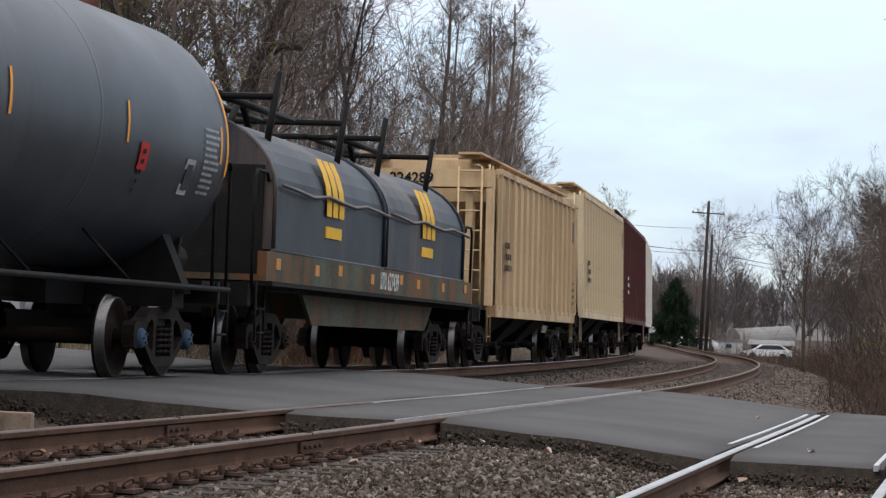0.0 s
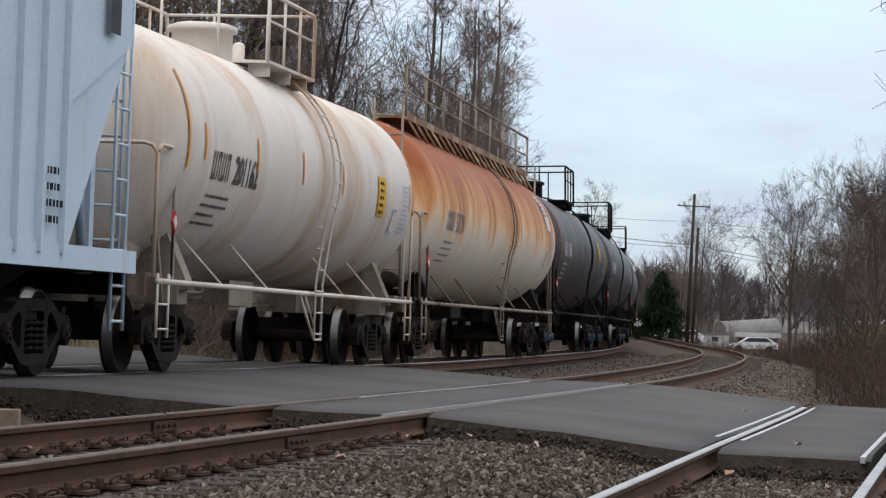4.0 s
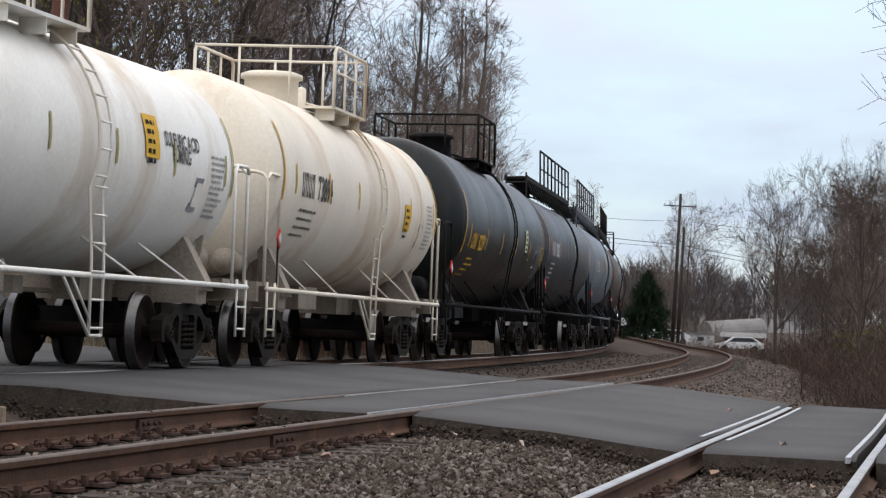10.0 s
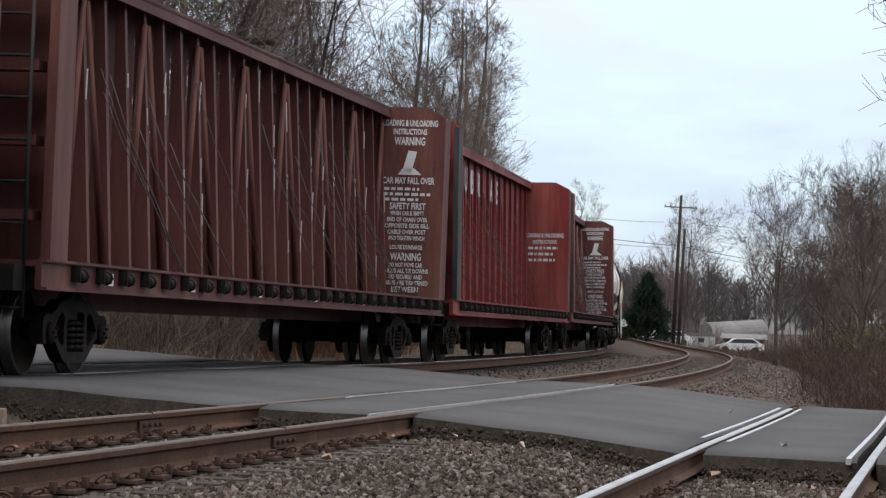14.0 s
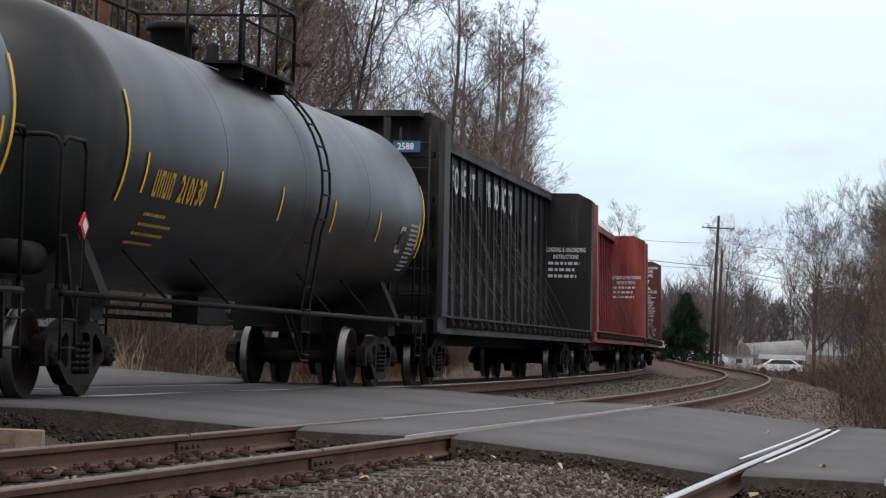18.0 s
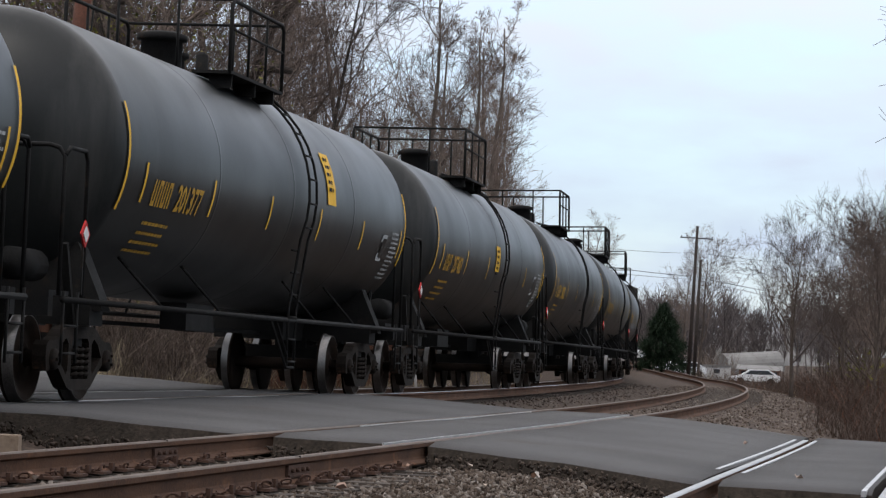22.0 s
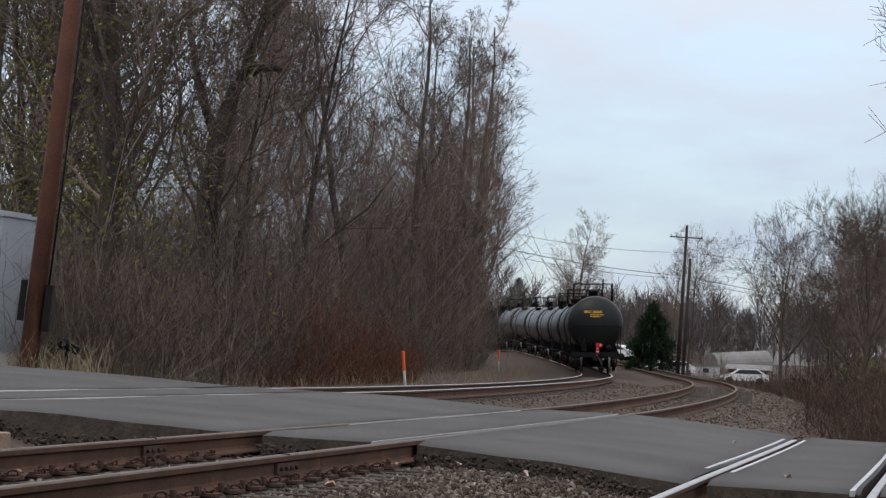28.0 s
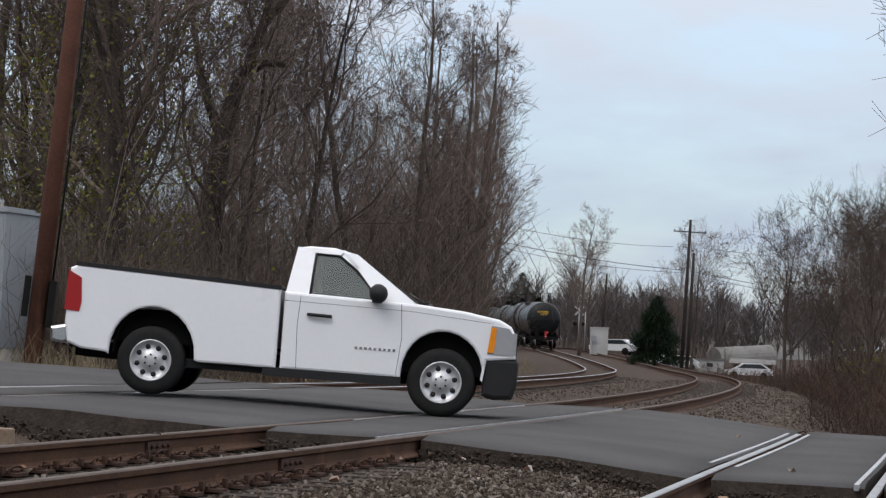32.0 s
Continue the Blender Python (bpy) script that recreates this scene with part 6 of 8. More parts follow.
M_DARKBRUSH = islands("dark bare brush", [(0.030, 0.021, 0.017), (0.082, 0.056, 0.043), (0.050, 0.032, 0.025), (0.135, 0.098, 0.078), (0.045, 0.032, 0.026)])
M_DARKTWIG = mat("dark bare twigs", (0.088, 0.067, 0.056), (0.047, 0.036, 0.031), 0.95, 0, 0.5, 9, 0.1, vary=0.25)
M_STRAW = islands("dry straw grass", [(0.34, 0.27, 0.17), (0.22, 0.17, 0.105), (0.44, 0.37, 0.25), (0.16, 0.125, 0.08)])
M_LEAF = islands("olive leaves still hanging", [(0.095, 0.098, 0.024), (0.165, 0.155, 0.034), (0.058, 0.066, 0.020), (0.23, 0.20, 0.045)])
M_NEEDLE = islands("dark green needles", [(0.010, 0.019, 0.010), (0.028, 0.046, 0.024), (0.017, 0.030, 0.017)])
# distance haze is mixed into these colours, greyer than the near brush
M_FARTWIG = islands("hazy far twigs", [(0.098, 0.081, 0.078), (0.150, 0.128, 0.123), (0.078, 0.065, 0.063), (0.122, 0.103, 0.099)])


def bare_tree(seed, height, lean=0.0, spread=0.55, limbs=13, twig=1.0, low=0.22, crook=0.34, droop=0.0):
    """Tapered trunk, limbs that climb and fork, and fine twigs: two meshes."""
    rng = random.Random(seed)
    trunk, crown = Mesh(), Mesh()
    r0 = height * 0.0115

    def grow(p, d, length, r, level):
        pts, rs = [p], [r]
        n = 5 if level < 2 else 3 if level == 2 else 2 if level == 3 else 1
        q, v = Vector(p), Vector(d)
        for k in range(n):
            up = (0.16 if level < 3 else 0.05) - droop * (level > 1)
            v = (v + Vector((rng.uniform(-1, 1), rng.uniform(-1, 1), rng.uniform(-0.6, 1))) * (crook if level < 3 else 0.30) + Vector((0, 0, up))).normalized()
            q = q + v * (length / n)
            pts.append(tuple(q))
            rs.append(max(0.006, r * (1 - 0.72 * (k + 1) / n)))
        crown.tube(pts, rs, 5 if level == 1 else 4 if level == 2 else 3, smooth=level < 3, caps=False)
        if level >= 4:
            return
        kids = {1: rng.randint(5, 8), 2: rng.randint(5, 7), 3: rng.randint(4, 7)}[level]
        for _ in range(kids):
            t = rng.uniform(0.22, 1.0)
            i = min(int(t * n), n - 1)
            a, b = Vector(pts[i]), Vector(pts[i + 1])
            s = a.lerp(b, t * n - i)
            axis = (b - a).normalized()
            off = axis.orthogonal().normalized()
            off.rotate(Matrix.Rotation(rng.uniform(0, math.tau), 3, axis))
            nd = (axis * rng.uniform(0.55, 1.0) + off * rng.uniform(0.45, 0.95)).normalized()
            grow(tuple(s), nd, length * rng.uniform(0.36, 0.62) * (twig if level == 3 else 1), max(0.007, rs[i] * rng.uniform(0.42, 0.62)), level + 1)

    pts, rs, v = [(0, 0, -0.3)], [r0 * 1.25], Vector((lean, rng.uniform(-0.05, 0.05), 1)).normalized()
    q = Vector((0, 0, 0))
    n = 9
    for k in range(n):
        v = (v + Vector((rng.uniform(-1, 1), rng.uniform(-1, 1), 0)) * 0.21 * crook + Vector((0, 0, 0.1))).normalized()
        q = q + v * (height * 0.86 / n)
        pts.append(tuple(q))
        rs.append(r0 * (1 - 0.85 * (k + 1) / n))
    trunk.tube(pts, rs, 7)
    for k in range(limbs):
        t = low + (0.98 - low) * (k + rng.random()) / limbs
        i = min(int(t * n), n - 1)
        s = Vector(pts[i]).lerp(Vector(pts[i + 1]), t * n - i)
        a = k * 2.4 + rng.uniform(-0.4, 0.4)
        d = Vector((math.cos(a), math.sin(a), rng.uniform(0.45, 1.25))).normalized()
        grow(tuple(s), d, height * spread * rng.uniform(0.45, 0.8) * (1.1 - 0.62 * t), rs[i] * rng.uniform(0.38, 0.6), 1)
    return trunk, crown


TREES = []


def tree_kind(seed, height, bark, twigs, label, **k):
    t = thing("bare_tree", label, "tree", "bare trees of the wood")
    a, b = bare_tree(seed, height, **k)
    part("trunk", a, bark, t)
    part("crown", b, twigs, t)
    return t


LB = "leafless grey-brown tree with fine upward twigs"
kinds = [tree_kind(11, 17, M_BARK, M_TWIG, LB, spread=0.50), tree_kind(12, 19, M_BARK, M_TWIG, LB, spread=0.42, limbs=15), tree_kind(13, 15, M_BARK, M_TWIG, LB, spread=0.6), tree_kind(14, 18, M_DARKBARK, M_TWIG, LB, spread=0.48, limbs=12), tree_kind(15, 13, M_BARK, M_TWIG, LB, spread=0.7, limbs=11), tree_kind(16, 13, M_DARKBARK, M_DARKTWIG, "leafless dark spreading tree on the low bank", spread=0.72, limbs=13), tree_kind(17, 19, M_BARK, M_TWIG, "tall slim leafless tree at the edge of the wood", spread=0.29, limbs=15), tree_kind(18, 17, M_BARK, M_DARKTWIG, "slim leafless tree with a forked crown", spread=0.40, limbs=15), tree_kind(19, 12.5, M_DARKBARK, M_DARKTWIG, "crooked dark leafless tree with low arching limbs", spread=0.66, limbs=14, low=0.14, crook=0.56), tree_kind(20, 15, M_DARKBARK, M_TWIG, "crooked leafless tree with tangled low twigs", spread=0.5, limbs=16, low=0.08, crook=0.5, droop=0.08), tree_kind(22, 11, M_BARK, M_DARKTWIG, "spreading leafless tree with upswept branches", spread=0.8, limbs=12, low=0.2, crook=0.3)]
rng = random.Random(77)
used = [False] * len(kinds)


def plant(kind, x, y, scale=1.0, turn=None, tilt=0.0):
    m = pose(x, y, float(ground_z(np.float64(x), np.float64(y))) - 0.1, 0, tilt, rng.uniform(0, 360) if turn is None else turn)
    if not used[kind]:
        used[kind] = True
        t = kinds[kind]
        t.matrix_basis = m
    else:
        t = copy_thing(kinds[kind], m)
    t.scale = (scale, scale, scale * rng.uniform(0.92, 1.08))
    return t


# the wood along the far side of the line
room = [7, 6, 4]
while sum(room):
    y = 62 + 150 * rng.random() ** 1.4
    c = -(7.6 + 0.012 * y + (30 if y < 130 else 5) * rng.random() ** 1.2)
    x = float(np.interp(y, LY, LX)) + c
    band = 0 if -0.185 < x / y < -0.082 else 1 if -0.082 <= x / y < -0.04 else 2 if -0.04 <= x / y < 0.03 else None
    if band is None or not room[band]:
        continue
    room[band] -= 1
    plant(rng.choice(((0, 2, 8, 9, 9, 3), (0, 9, 6, 7), (6, 7))[band]), x, y, rng.uniform(0.78, 1.12) * (1.0 if y < 120 else 1.08))
for y, c, k, s in ((118, -7.8, 6, 1.0), (132, -8.0, 7, 1.1), (142, -7.3, 6, 1.12), (152, -7.1, 6, 1.1), (163, -7.2, 6, 1.15), (174, -7.4, 6, 1.2), (184, -7.6, 6, 1.2), (198, -8.8, 6, 1.15), (212, -9.8, 6, 1.2), (228, -9.7, 6, 1.1)):
    plant(k, float(np.interp(y, LY, LX)) + c, y, s)

for x, y, s, k in ((-9.8, 67, 1.1, 8), (-7.6, 63, 1.0, 8), (-6.4, 78, 1.2, 8), (-4.9, 90, 1.15, 8), (-11.6, 74, 1.2, 9), (-3.4, 104, 1.2, 9)):
    plant(k, x, y, s)

for x, y, s in ((-13.5, 120, 0.72), (-11.4, 128, 0.75), (-9.8, 117, 0.66), (-12.2, 140, 0.8), (-14.6, 112, 0.7), (-11.2, 73, 0.95)):
    plant(9, x, y, s)

# the old forked tree with a broken dark limb
old = thing("old_tree", "dark crooked old tree with a broken side limb", "tree")
m = Mesh()
m.tube([(0, 0, -0.3), (0.1, 0, 2.5), (-0.1, 0, 5.0), (0.15, 0, 7.2), (0.6, 0, 8.6), (1.0, 0.1, 9.1)], [0.34, 0.29, 0.26, 0.24, 0.22, 0.19], 8)
m.tube([(1.0, 0.1, 9.1), (1.35, 0.1, 9.35), (1.8, 0.1, 9.32), (2.05, 0.1, 9.28)], [0.18, 0.16, 0.13, 0.08], 7)
part("trunk", m, M_DARKBARK, old)
_, cr = bare_tree(31, 12.0, spread=0.6, limbs=12)
lim = Mesh()
lim.tube([(0.75, 0, 8.8), (1.2, 0, 10.0), (1.5, 0.1, 11.5), (1.4, 0, 13.5)], [0.19, 0.15, 0.11, 0.05], 6).tube([(0.1, 0, 7.0), (-0.5, 0, 8.6), (-0.9, 0.1, 10.6), (-1.0, 0.1, 13.0)], [0.17, 0.14, 0.1, 0.04], 6).tube([(1.3, 0, 10.4), (2.2, 0, 11.6), (2.6, 0, 13.2)], [0.1, 0.07, 0.03], 5)
part("limb", lim, M_DARKBARK, old)
cr.v = [(x * 0.9 + 0.4, y * 0.9, z * 0.75 + 5.6) for x, y, z in cr.v]
part("crown", cr, M_TWIG, old)
old.matrix_basis = pose(-7.3, 84, 0.0)

# trees right of the line, lower and farther, and one that reaches in from outside the view
for x, y, k, s in ((14.0, 112, 4, 0.62), (17.0, 118, 4, 0.78), (18.8, 124, 4, 0.80), (16.3, 105, 2, 0.62), (20.2, 130, 4, 0.86), (15.2, 98, 4, 0.66), (19.0, 115, 2, 0.68), (21.5, 134, 4, 0.84), (22.5, 150, 4, 0.80), (12.5, 100, 1, 0.44), (18.0, 96, 4, 0.72), (17.4, 101, 2, 0.66)):
    plant(10 if k == 4 else k, x, y, s * (0.95 if k == 4 else 0.8))
plant(5, 20.4, 119.0, 0.8)
plant(4, 14.1, 60.0, 1.05, turn=40)
plant(4, 19.5, 215.0, 0.85)
plant(1, 11.8, 238.0, 0.72)
plant(2, 13.6, 262.0, 0.75)
plant(1, 25.5, 300.0, 0.7)


def straight(base, tip, r0, r1, g, first):
    """Straight three-sided twigs: points and faces."""
    n = len(base)
    a0 = g.random(n) * math.tau
    rings = [p + np.stack([np.cos(a0 + k * math.tau / 3) * r, np.sin(a0 + k * math.tau / 3) * r, np.zeros(n)], -1) for p, r in ((base, r0), (tip, r1)) for k in range(3)]
    q = np.array([(0, 1, 4, 3), (1, 2, 5, 4), (2, 0, 3, 5)])
    return np.stack(rings, 1).reshape(-1, 3), (q[None] + 6 * np.arange(n)[:, None, None]).reshape(-1, 4) + first


def sticks(name, label, category, material, base, tip, r0, r1, bend=0.15, seed=0, kind="stuff", bent=None):
    """Many thin tapered stems at once: the first ones bend once in the middle, the rest are straight."""
    bent = len(base) if bent is None else bent
    r0, r1 = np.broadcast_to(r0, len(base)), np.broadcast_to(r1, len(base))
    g = np.random.default_rng(seed)
    v2, f2 = straight(base[bent:], tip[bent:], r0[bent:], r1[bent:], g, 9 * bent)
    base, tip, r0, r1 = base[:bent], tip[:bent], r0[:bent], r1[:bent]
    n = len(base)
    mid = (base + tip) / 2 + g.normal(size=(n, 3)) * bend * np.linalg.norm(tip - base, axis=1)[:, None] * np.array([1, 1, 0.2])
    rings = []
    a0 = g.random(n) * math.tau
    for p, r in ((base, r0), (mid, (r0 + r1) / 2), (tip, r1)):
        for k in range(3):
            a = a0 + k * math.tau / 3
            rings.append(p + np.stack([np.cos(a) * r, np.sin(a) * r, np.zeros(n)], -1))
    v = np.stack(rings, 1)
    q = np.array([(0, 1, 4, 3), (1, 2, 5, 4), (2, 0, 3, 5), (3, 4, 7, 6), (4, 5, 8, 7), (5, 3, 6, 8)])
    f = np.concatenate([(q[None] + 9 * np.arange(n)[:, None, None]).reshape(-1, 4), f2])
    v = np.concatenate([v.reshape(-1, 3), v2])
    me = bpy.data.meshes.new(name)
    me.vertices.add(len(v))
    me.vertices.foreach_set("co", v.reshape(-1))
    me.loops.add(len(f) * 4)
    me.loops.foreach_set("vertex_index", f.reshape(-1))
    me.polygons.add(len(f))
    me.polygons.foreach_set("loop_start", np.arange(0, len(f) * 4, 4))
    me.update(calc_edges=True)
    me.materials.append(material)
    return tagged(new(name, me), label, category, kind=kind)


def brush(name, label, material, n, where, hmin, hmax, seed, thick=0.007, twigs=3, fan=0.35, category="brush", tall=None):
    """Upright stems with side twigs; where(g, n) gives x, y."""
    g = np.random.default_rng(seed)
    x, y = where(g, n)
    n = len(x)
    h = (hmin + (hmax - hmin) * g.random(n) ** 1.4) * (1 if tall is None else tall(x, y))
    base = np.stack([x, y, ground_z(x, y) - 0.05], -1)
    lean = g.normal(size=(n, 2)) * fan
    tip = base + np.stack([lean[:, 0] * h * 0.5, lean[:, 1] * h * 0.5, h], -1)
    r0 = thick * (0.7 + 0.8 * g.random(n))
    allb, allt, ra, rb = [base], [tip], [r0], [r0 * 0.4]
    for _ in range(twigs):
        t = 0.3 + 0.65 * g.random((n, 1))
        p = base + (tip - base) * t
        d = np.stack([g.normal(size=n) * 0.5, g.normal(size=n) * 0.5, 0.15 + 0.75 * g.random(n)], -1) * (h * (0.18 + 0.24 * g.random(n)))[:, None]
        allb.append(p)
        allt.append(p + d)
        ra.append(r0 * 0.6)
        rb.append(r0 * 0.3)
    col = lambda a: np.concatenate(a)
    r0a, r1a = col(ra)[:, None], col(rb)[:, None]
    return sticks(name, label, category, material, col(allb), col(allt), r0a[:, 0], r1a[:, 0], 0.20, seed, bent=n)


def along(y0, y1, c0, c1, p=1.3, pc=1.5):
    def where(g, n):
        y = y0 + (y1 - y0) * g.random(n) ** p
        c = c0 + (c1 - c0) * g.random(n) ** pc
        return np.interp(y, LY, LX) + c, y
    return where


def patch(y0, y1, c0, c1, u0, u1):
    """Only where x over y lies between u0 and u1."""
    base = along(y0, y1, c0, c1, 1.1)
    def where(g, n):
        x, y = base(g, n * 2)
        keep = (x / y > u0) & (x / y < u1)
        return x[keep][:n], y[keep][:n]
    return where


brush("undergrowth", "tangled bare brown undergrowth at the wood's edge", M_BRUSH, 7600, along(56, 235, -6.6, -15, 1.5), 0.7, 3.8, 3, 0.008, 7, 0.95)
brush("undergrowth", "high tangled thicket in the near wood", M_BRUSH, 2300, along(64, 112, -8.0, -19, 1.2, 1.0), 1.6, 5.6, 13, 0.011, 13, 0.95)
brush("undergrowth", "tall thin saplings in the bare wood", M_BRUSH, 300, along(60, 235, -7.5, -18, 1.3), 4.0, 8.5, 4, 0.016, 9, 0.32)
brush("undergrowth", "tall slim saplings where the wood meets the bend", M_BRUSH, 420, patch(105, 200, -7.4, -16, -0.05, 0.016), 6.0, 12.5, 17, 0.022, 16, 0.22)
brush("undergrowth", "brown thicket along the bend", M_BRUSH, 3100, along(100, 235, -8.0, -14, 1.0, 1.0), 2.5, 6.6, 14, 0.013, 9, 0.7)
brush("undergrowth", "low rust-red brush beside the track", M_REDBRUSH, 2600, patch(62, 112, -5.2, -9.5, -0.066, -0.008), 0.8, 2.6, 5, 0.008, 7, 0.85, tall=lambda x, y: np.interp(x / y, [-0.066, -0.048, -0.012], [0.2, 1.15, 0.5]))
brush("undergrowth", "low brown brush beside the track", M_BRUSH, 2600, patch(56, 100, -5.4, -10.5, -0.2, -0.045), 0.6, 2.8, 15, 0.008, 6, 0.9)
brush("dry_grass", "dry straw-coloured grass beside the track", M_STRAW, 2000, along(47, 190, -3.6, -8.5, 1.7), 0.15, 0.7, 6, 0.006, 0, 0.7, "grass")
brush("dry_grass", "tall pale straw round the foot of the pole", M_STRAW, 420, patch(49, 56, -4.0, -6.5, -0.155, -0.125), 0.3, 1.1, 16, 0.006, 1, 0.8, "grass")


def field(x0, x1, y0, y1, p=1.0):
    def where(g, n):
        y = y0 + (y1 - y0) * g.random(n) ** p
        x = (x0 + (x1 - x0) * g.random(n)) * y / 100
        keep = c_of(x, y) > 8.3 + 0.004 * np.maximum(y - 60, 0) + 0.4 * np.sin(y * 0.7) + 0.25 * np.sin(y * 2.3)
        return x[keep], y[keep]
    return where


brush("undergrowth", "dense bare brown brush on the low bank", M_DARKBRUSH, 9500, field(8.5, 17.5, 48, 150, 1.1), 0.4, 2.6, 7, 0.008, 7, 1.1, tall=lambda x, y: np.clip((c_of(x, y) - 7.4) / 4, 0.3, 1))
brush("undergrowth", "rusty stems low on the bank", M_REDBRUSH, 1500, field(8.5, 17.5, 48, 200), 0.3, 1.3, 8, 0.007, 4, 0.8)
brush("undergrowth", "thin saplings on the low bank", M_DARKBRUSH, 520, field(10.0, 17.5, 80, 150), 2.0, 5.4, 9, 0.012, 12, 0.9, tall=lambda x, y: np.clip((c_of(x, y) - 7.0) / 6, 0.25, 1))
brush("dry_grass", "pale dry grass along the gravel bank", M_STRAW, 900, field(8.2, 13.0, 60, 230), 0.2, 0.8, 10, 0.007, 0, 0.6, "grass")
brush("undergrowth", "low brown brush before the yard", M_DARKBRUSH, 1500, field(8.3, 13.0, 150, 235), 0.4, 1.3, 18, 0.012, 5, 0.9)
brush("undergrowth", "brown brush beyond the bend", M_BRUSH, 3500, field(2.0, 10.5, 265, 420), 1.0, 3.5, 11, 0.02, 3)

# distant bare woods across the valley
g = np.random.default_rng(21)
bb, tt = [], []
for k in range(360):
    y = 305 + 430 * g.random() ** 1.3
    x = (-0.03 + 0.21 * g.random()) * y
    h = (6.6 + 3.8 * g.random() ** 1.3) * (0.74 + y / 1500)
    z = float(ground_z(x, y))
    top = np.array([x + g.normal() * 0.6, y, z + h])
    bot = np.array([x, y, z])
    n = 46
    t = 0.18 + 0.75 * g.random((n, 1))
    p = bot + (top - bot) * t
    a = g.random(n) * math.tau
    out = h * 0.34 * (1.1 - t[:, 0] * 0.6) * (0.4 + 0.6 * g.random(n))
    q = p + np.stack([np.cos(a) * out, np.sin(a) * out, out * (0.9 + 0.9 * g.random(n))], -1)
    tw = q[:, None, :] * np.linspace(0.35, 1, 4)[None, :, None] + p[:, None, :] * (1 - np.linspace(0.35, 1, 4))[None, :, None]
    tw = tw.reshape(-1, 3)
    twt = tw + np.stack([g.normal(size=len(tw)), g.normal(size=len(tw)), 0.8 + g.random(len(tw))], -1) * h * 0.075
    bb += [bot[None], p, tw]
    tt += [top[None], q, twt]
bb, tt = np.concatenate(bb), np.concatenate(tt)
ln = np.linalg.norm(tt - bb, axis=1)
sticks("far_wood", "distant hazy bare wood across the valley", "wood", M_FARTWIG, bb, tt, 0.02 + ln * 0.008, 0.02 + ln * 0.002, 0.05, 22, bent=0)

# leaves still hanging in the near wood
def leaves(name, label, material, centres, n, spread, size, seed):
    g = np.random.default_rng(seed)
    c = np.array(centres)[g.integers(0, len(centres), n)]
    p = c + g.normal(size=(n, 3)) * np.array(spread)
    u = g.normal(size=(n, 3))
    u /= np.linalg.norm(u, axis=1)[:, None]
    w = np.cross(u, g.normal(size=(n, 3)))
    w /= np.linalg.norm(w, axis=1)[:, None]
    s = size * (0.6 + 0.8 * g.random((n, 1)))
    v = np.stack([p - u * s, p + w * s * 0.55, p + u * s, p - w * s * 0.55], 1).reshape(-1, 3)
    f = (np.arange(4)[None] + 4 * np.arange(n)[:, None])
    me = bpy.data.meshes.new(name)
    me.from_pydata(v.tolist(), [], f.tolist())
    me.materials.append(material)
    return tagged(new(name, me), label, "leaves", kind="stuff")


leaves("hanging_leaves", "sparse olive leaves hanging in the near wood", M_LEAF, [(-9.9, 63, 5.2), (-10.3, 64, 4.0), (-9.2, 62, 4.4), (-6.9, 65, 7.9), (-7.4, 64, 7.0), (-7.7, 63, 4.2), (-8.2, 63, 8.1), (-8.9, 61, 3.0), (-7.0, 62, 3.3), (-9.6, 63, 7.2)], 5200, (1.1, 1.4, 1.2), 0.055, 41)
leaves("vine_leaves", "green vine leaves low in the brush", M_LEAF, [(-6.6, 66, 1.0), (-5.6, 68, 0.7), (-7.4, 64, 0.8), (17, 110, 0.8), (16.0, 100, 0.6)], 1200, (0.8, 1.0, 0.45), 0.06, 42)


def evergreen(x, y, h, w, seed):
    t = thing("evergreen_tree", "dark green conical evergreen beside the railway", "tree", at=pose(x, y, float(ground_z(np.float64(x), np.float64(y)))))
    m = Mesh()
    m.tube([(0, 0, -0.2), (0, 0, h * 0.55), (0, 0, h)], [0.13, 0.08, 0.02], 7)
    part("trunk", m, M_DARKBARK, t)
    g = np.random.default_rng(seed)
    n = 5000
    k = g.random(n) ** 0.75
    z = 0.15 + (h - 0.15) * (1 - k)
    lump = 1 + 0.22 * np.sin(z * 4.1) + 0.15 * g.normal(size=n)
    rad = w / 2 * np.minimum(1, (k * 1.35) ** 0.75) * lump * (0.45 + 0.55 * g.random(n) ** 0.4)
    a = g.random(n) * math.tau
    p = np.stack([np.cos(a) * rad, np.sin(a) * rad, z], -1)
    d = np.stack([np.cos(a) * 0.32, np.sin(a) * 0.32, 0.18 * g.normal(size=n)], -1) + g.normal(size=(n, 3)) * 0.1
    ob = sticks("needles", "", "", M_NEEDLE, p - d * 0.5, p + d, 0.042, 0.012, 0.1, seed, "", bent=0)
    ob.parent = t
    return t


evergreen(15.2, 196, 4.9, 3.1, 51)
evergreen(9.6, 345, 9.5, 6.0, 52)


# unseen wood added on the near side: closes the place and darkens reflections
g = np.random.default_rng(71)
n = 5200
az = radians(75) + radians(265) * g.random(n)
rad = 24 + 22 * g.random(n)
bx, by = np.sin(az) * rad, np.cos(az) * rad
ok = (c_of(bx, by) > 12.5) | (c_of(bx, by) < -9.0)
ok &= ~((by > 18) & (by < 60) & (bx < 0))
bx, by = bx[ok], by[ok]
n = len(bx)
base = np.stack([bx, by, ground_z(bx, by) - 0.1], -1)
tip = base + np.stack([g.normal(size=n) * 1.2, g.normal(size=n) * 1.2, 7.0 + 10.0 * g.random(n) ** 1.3], -1)
sticks("near_wood", "bare brown trees on the near side of the road", "wood", M_DARKBRUSH, base, tip, 0.10 + 0.05 * g.random(n), 0.05, 0.06, 72)

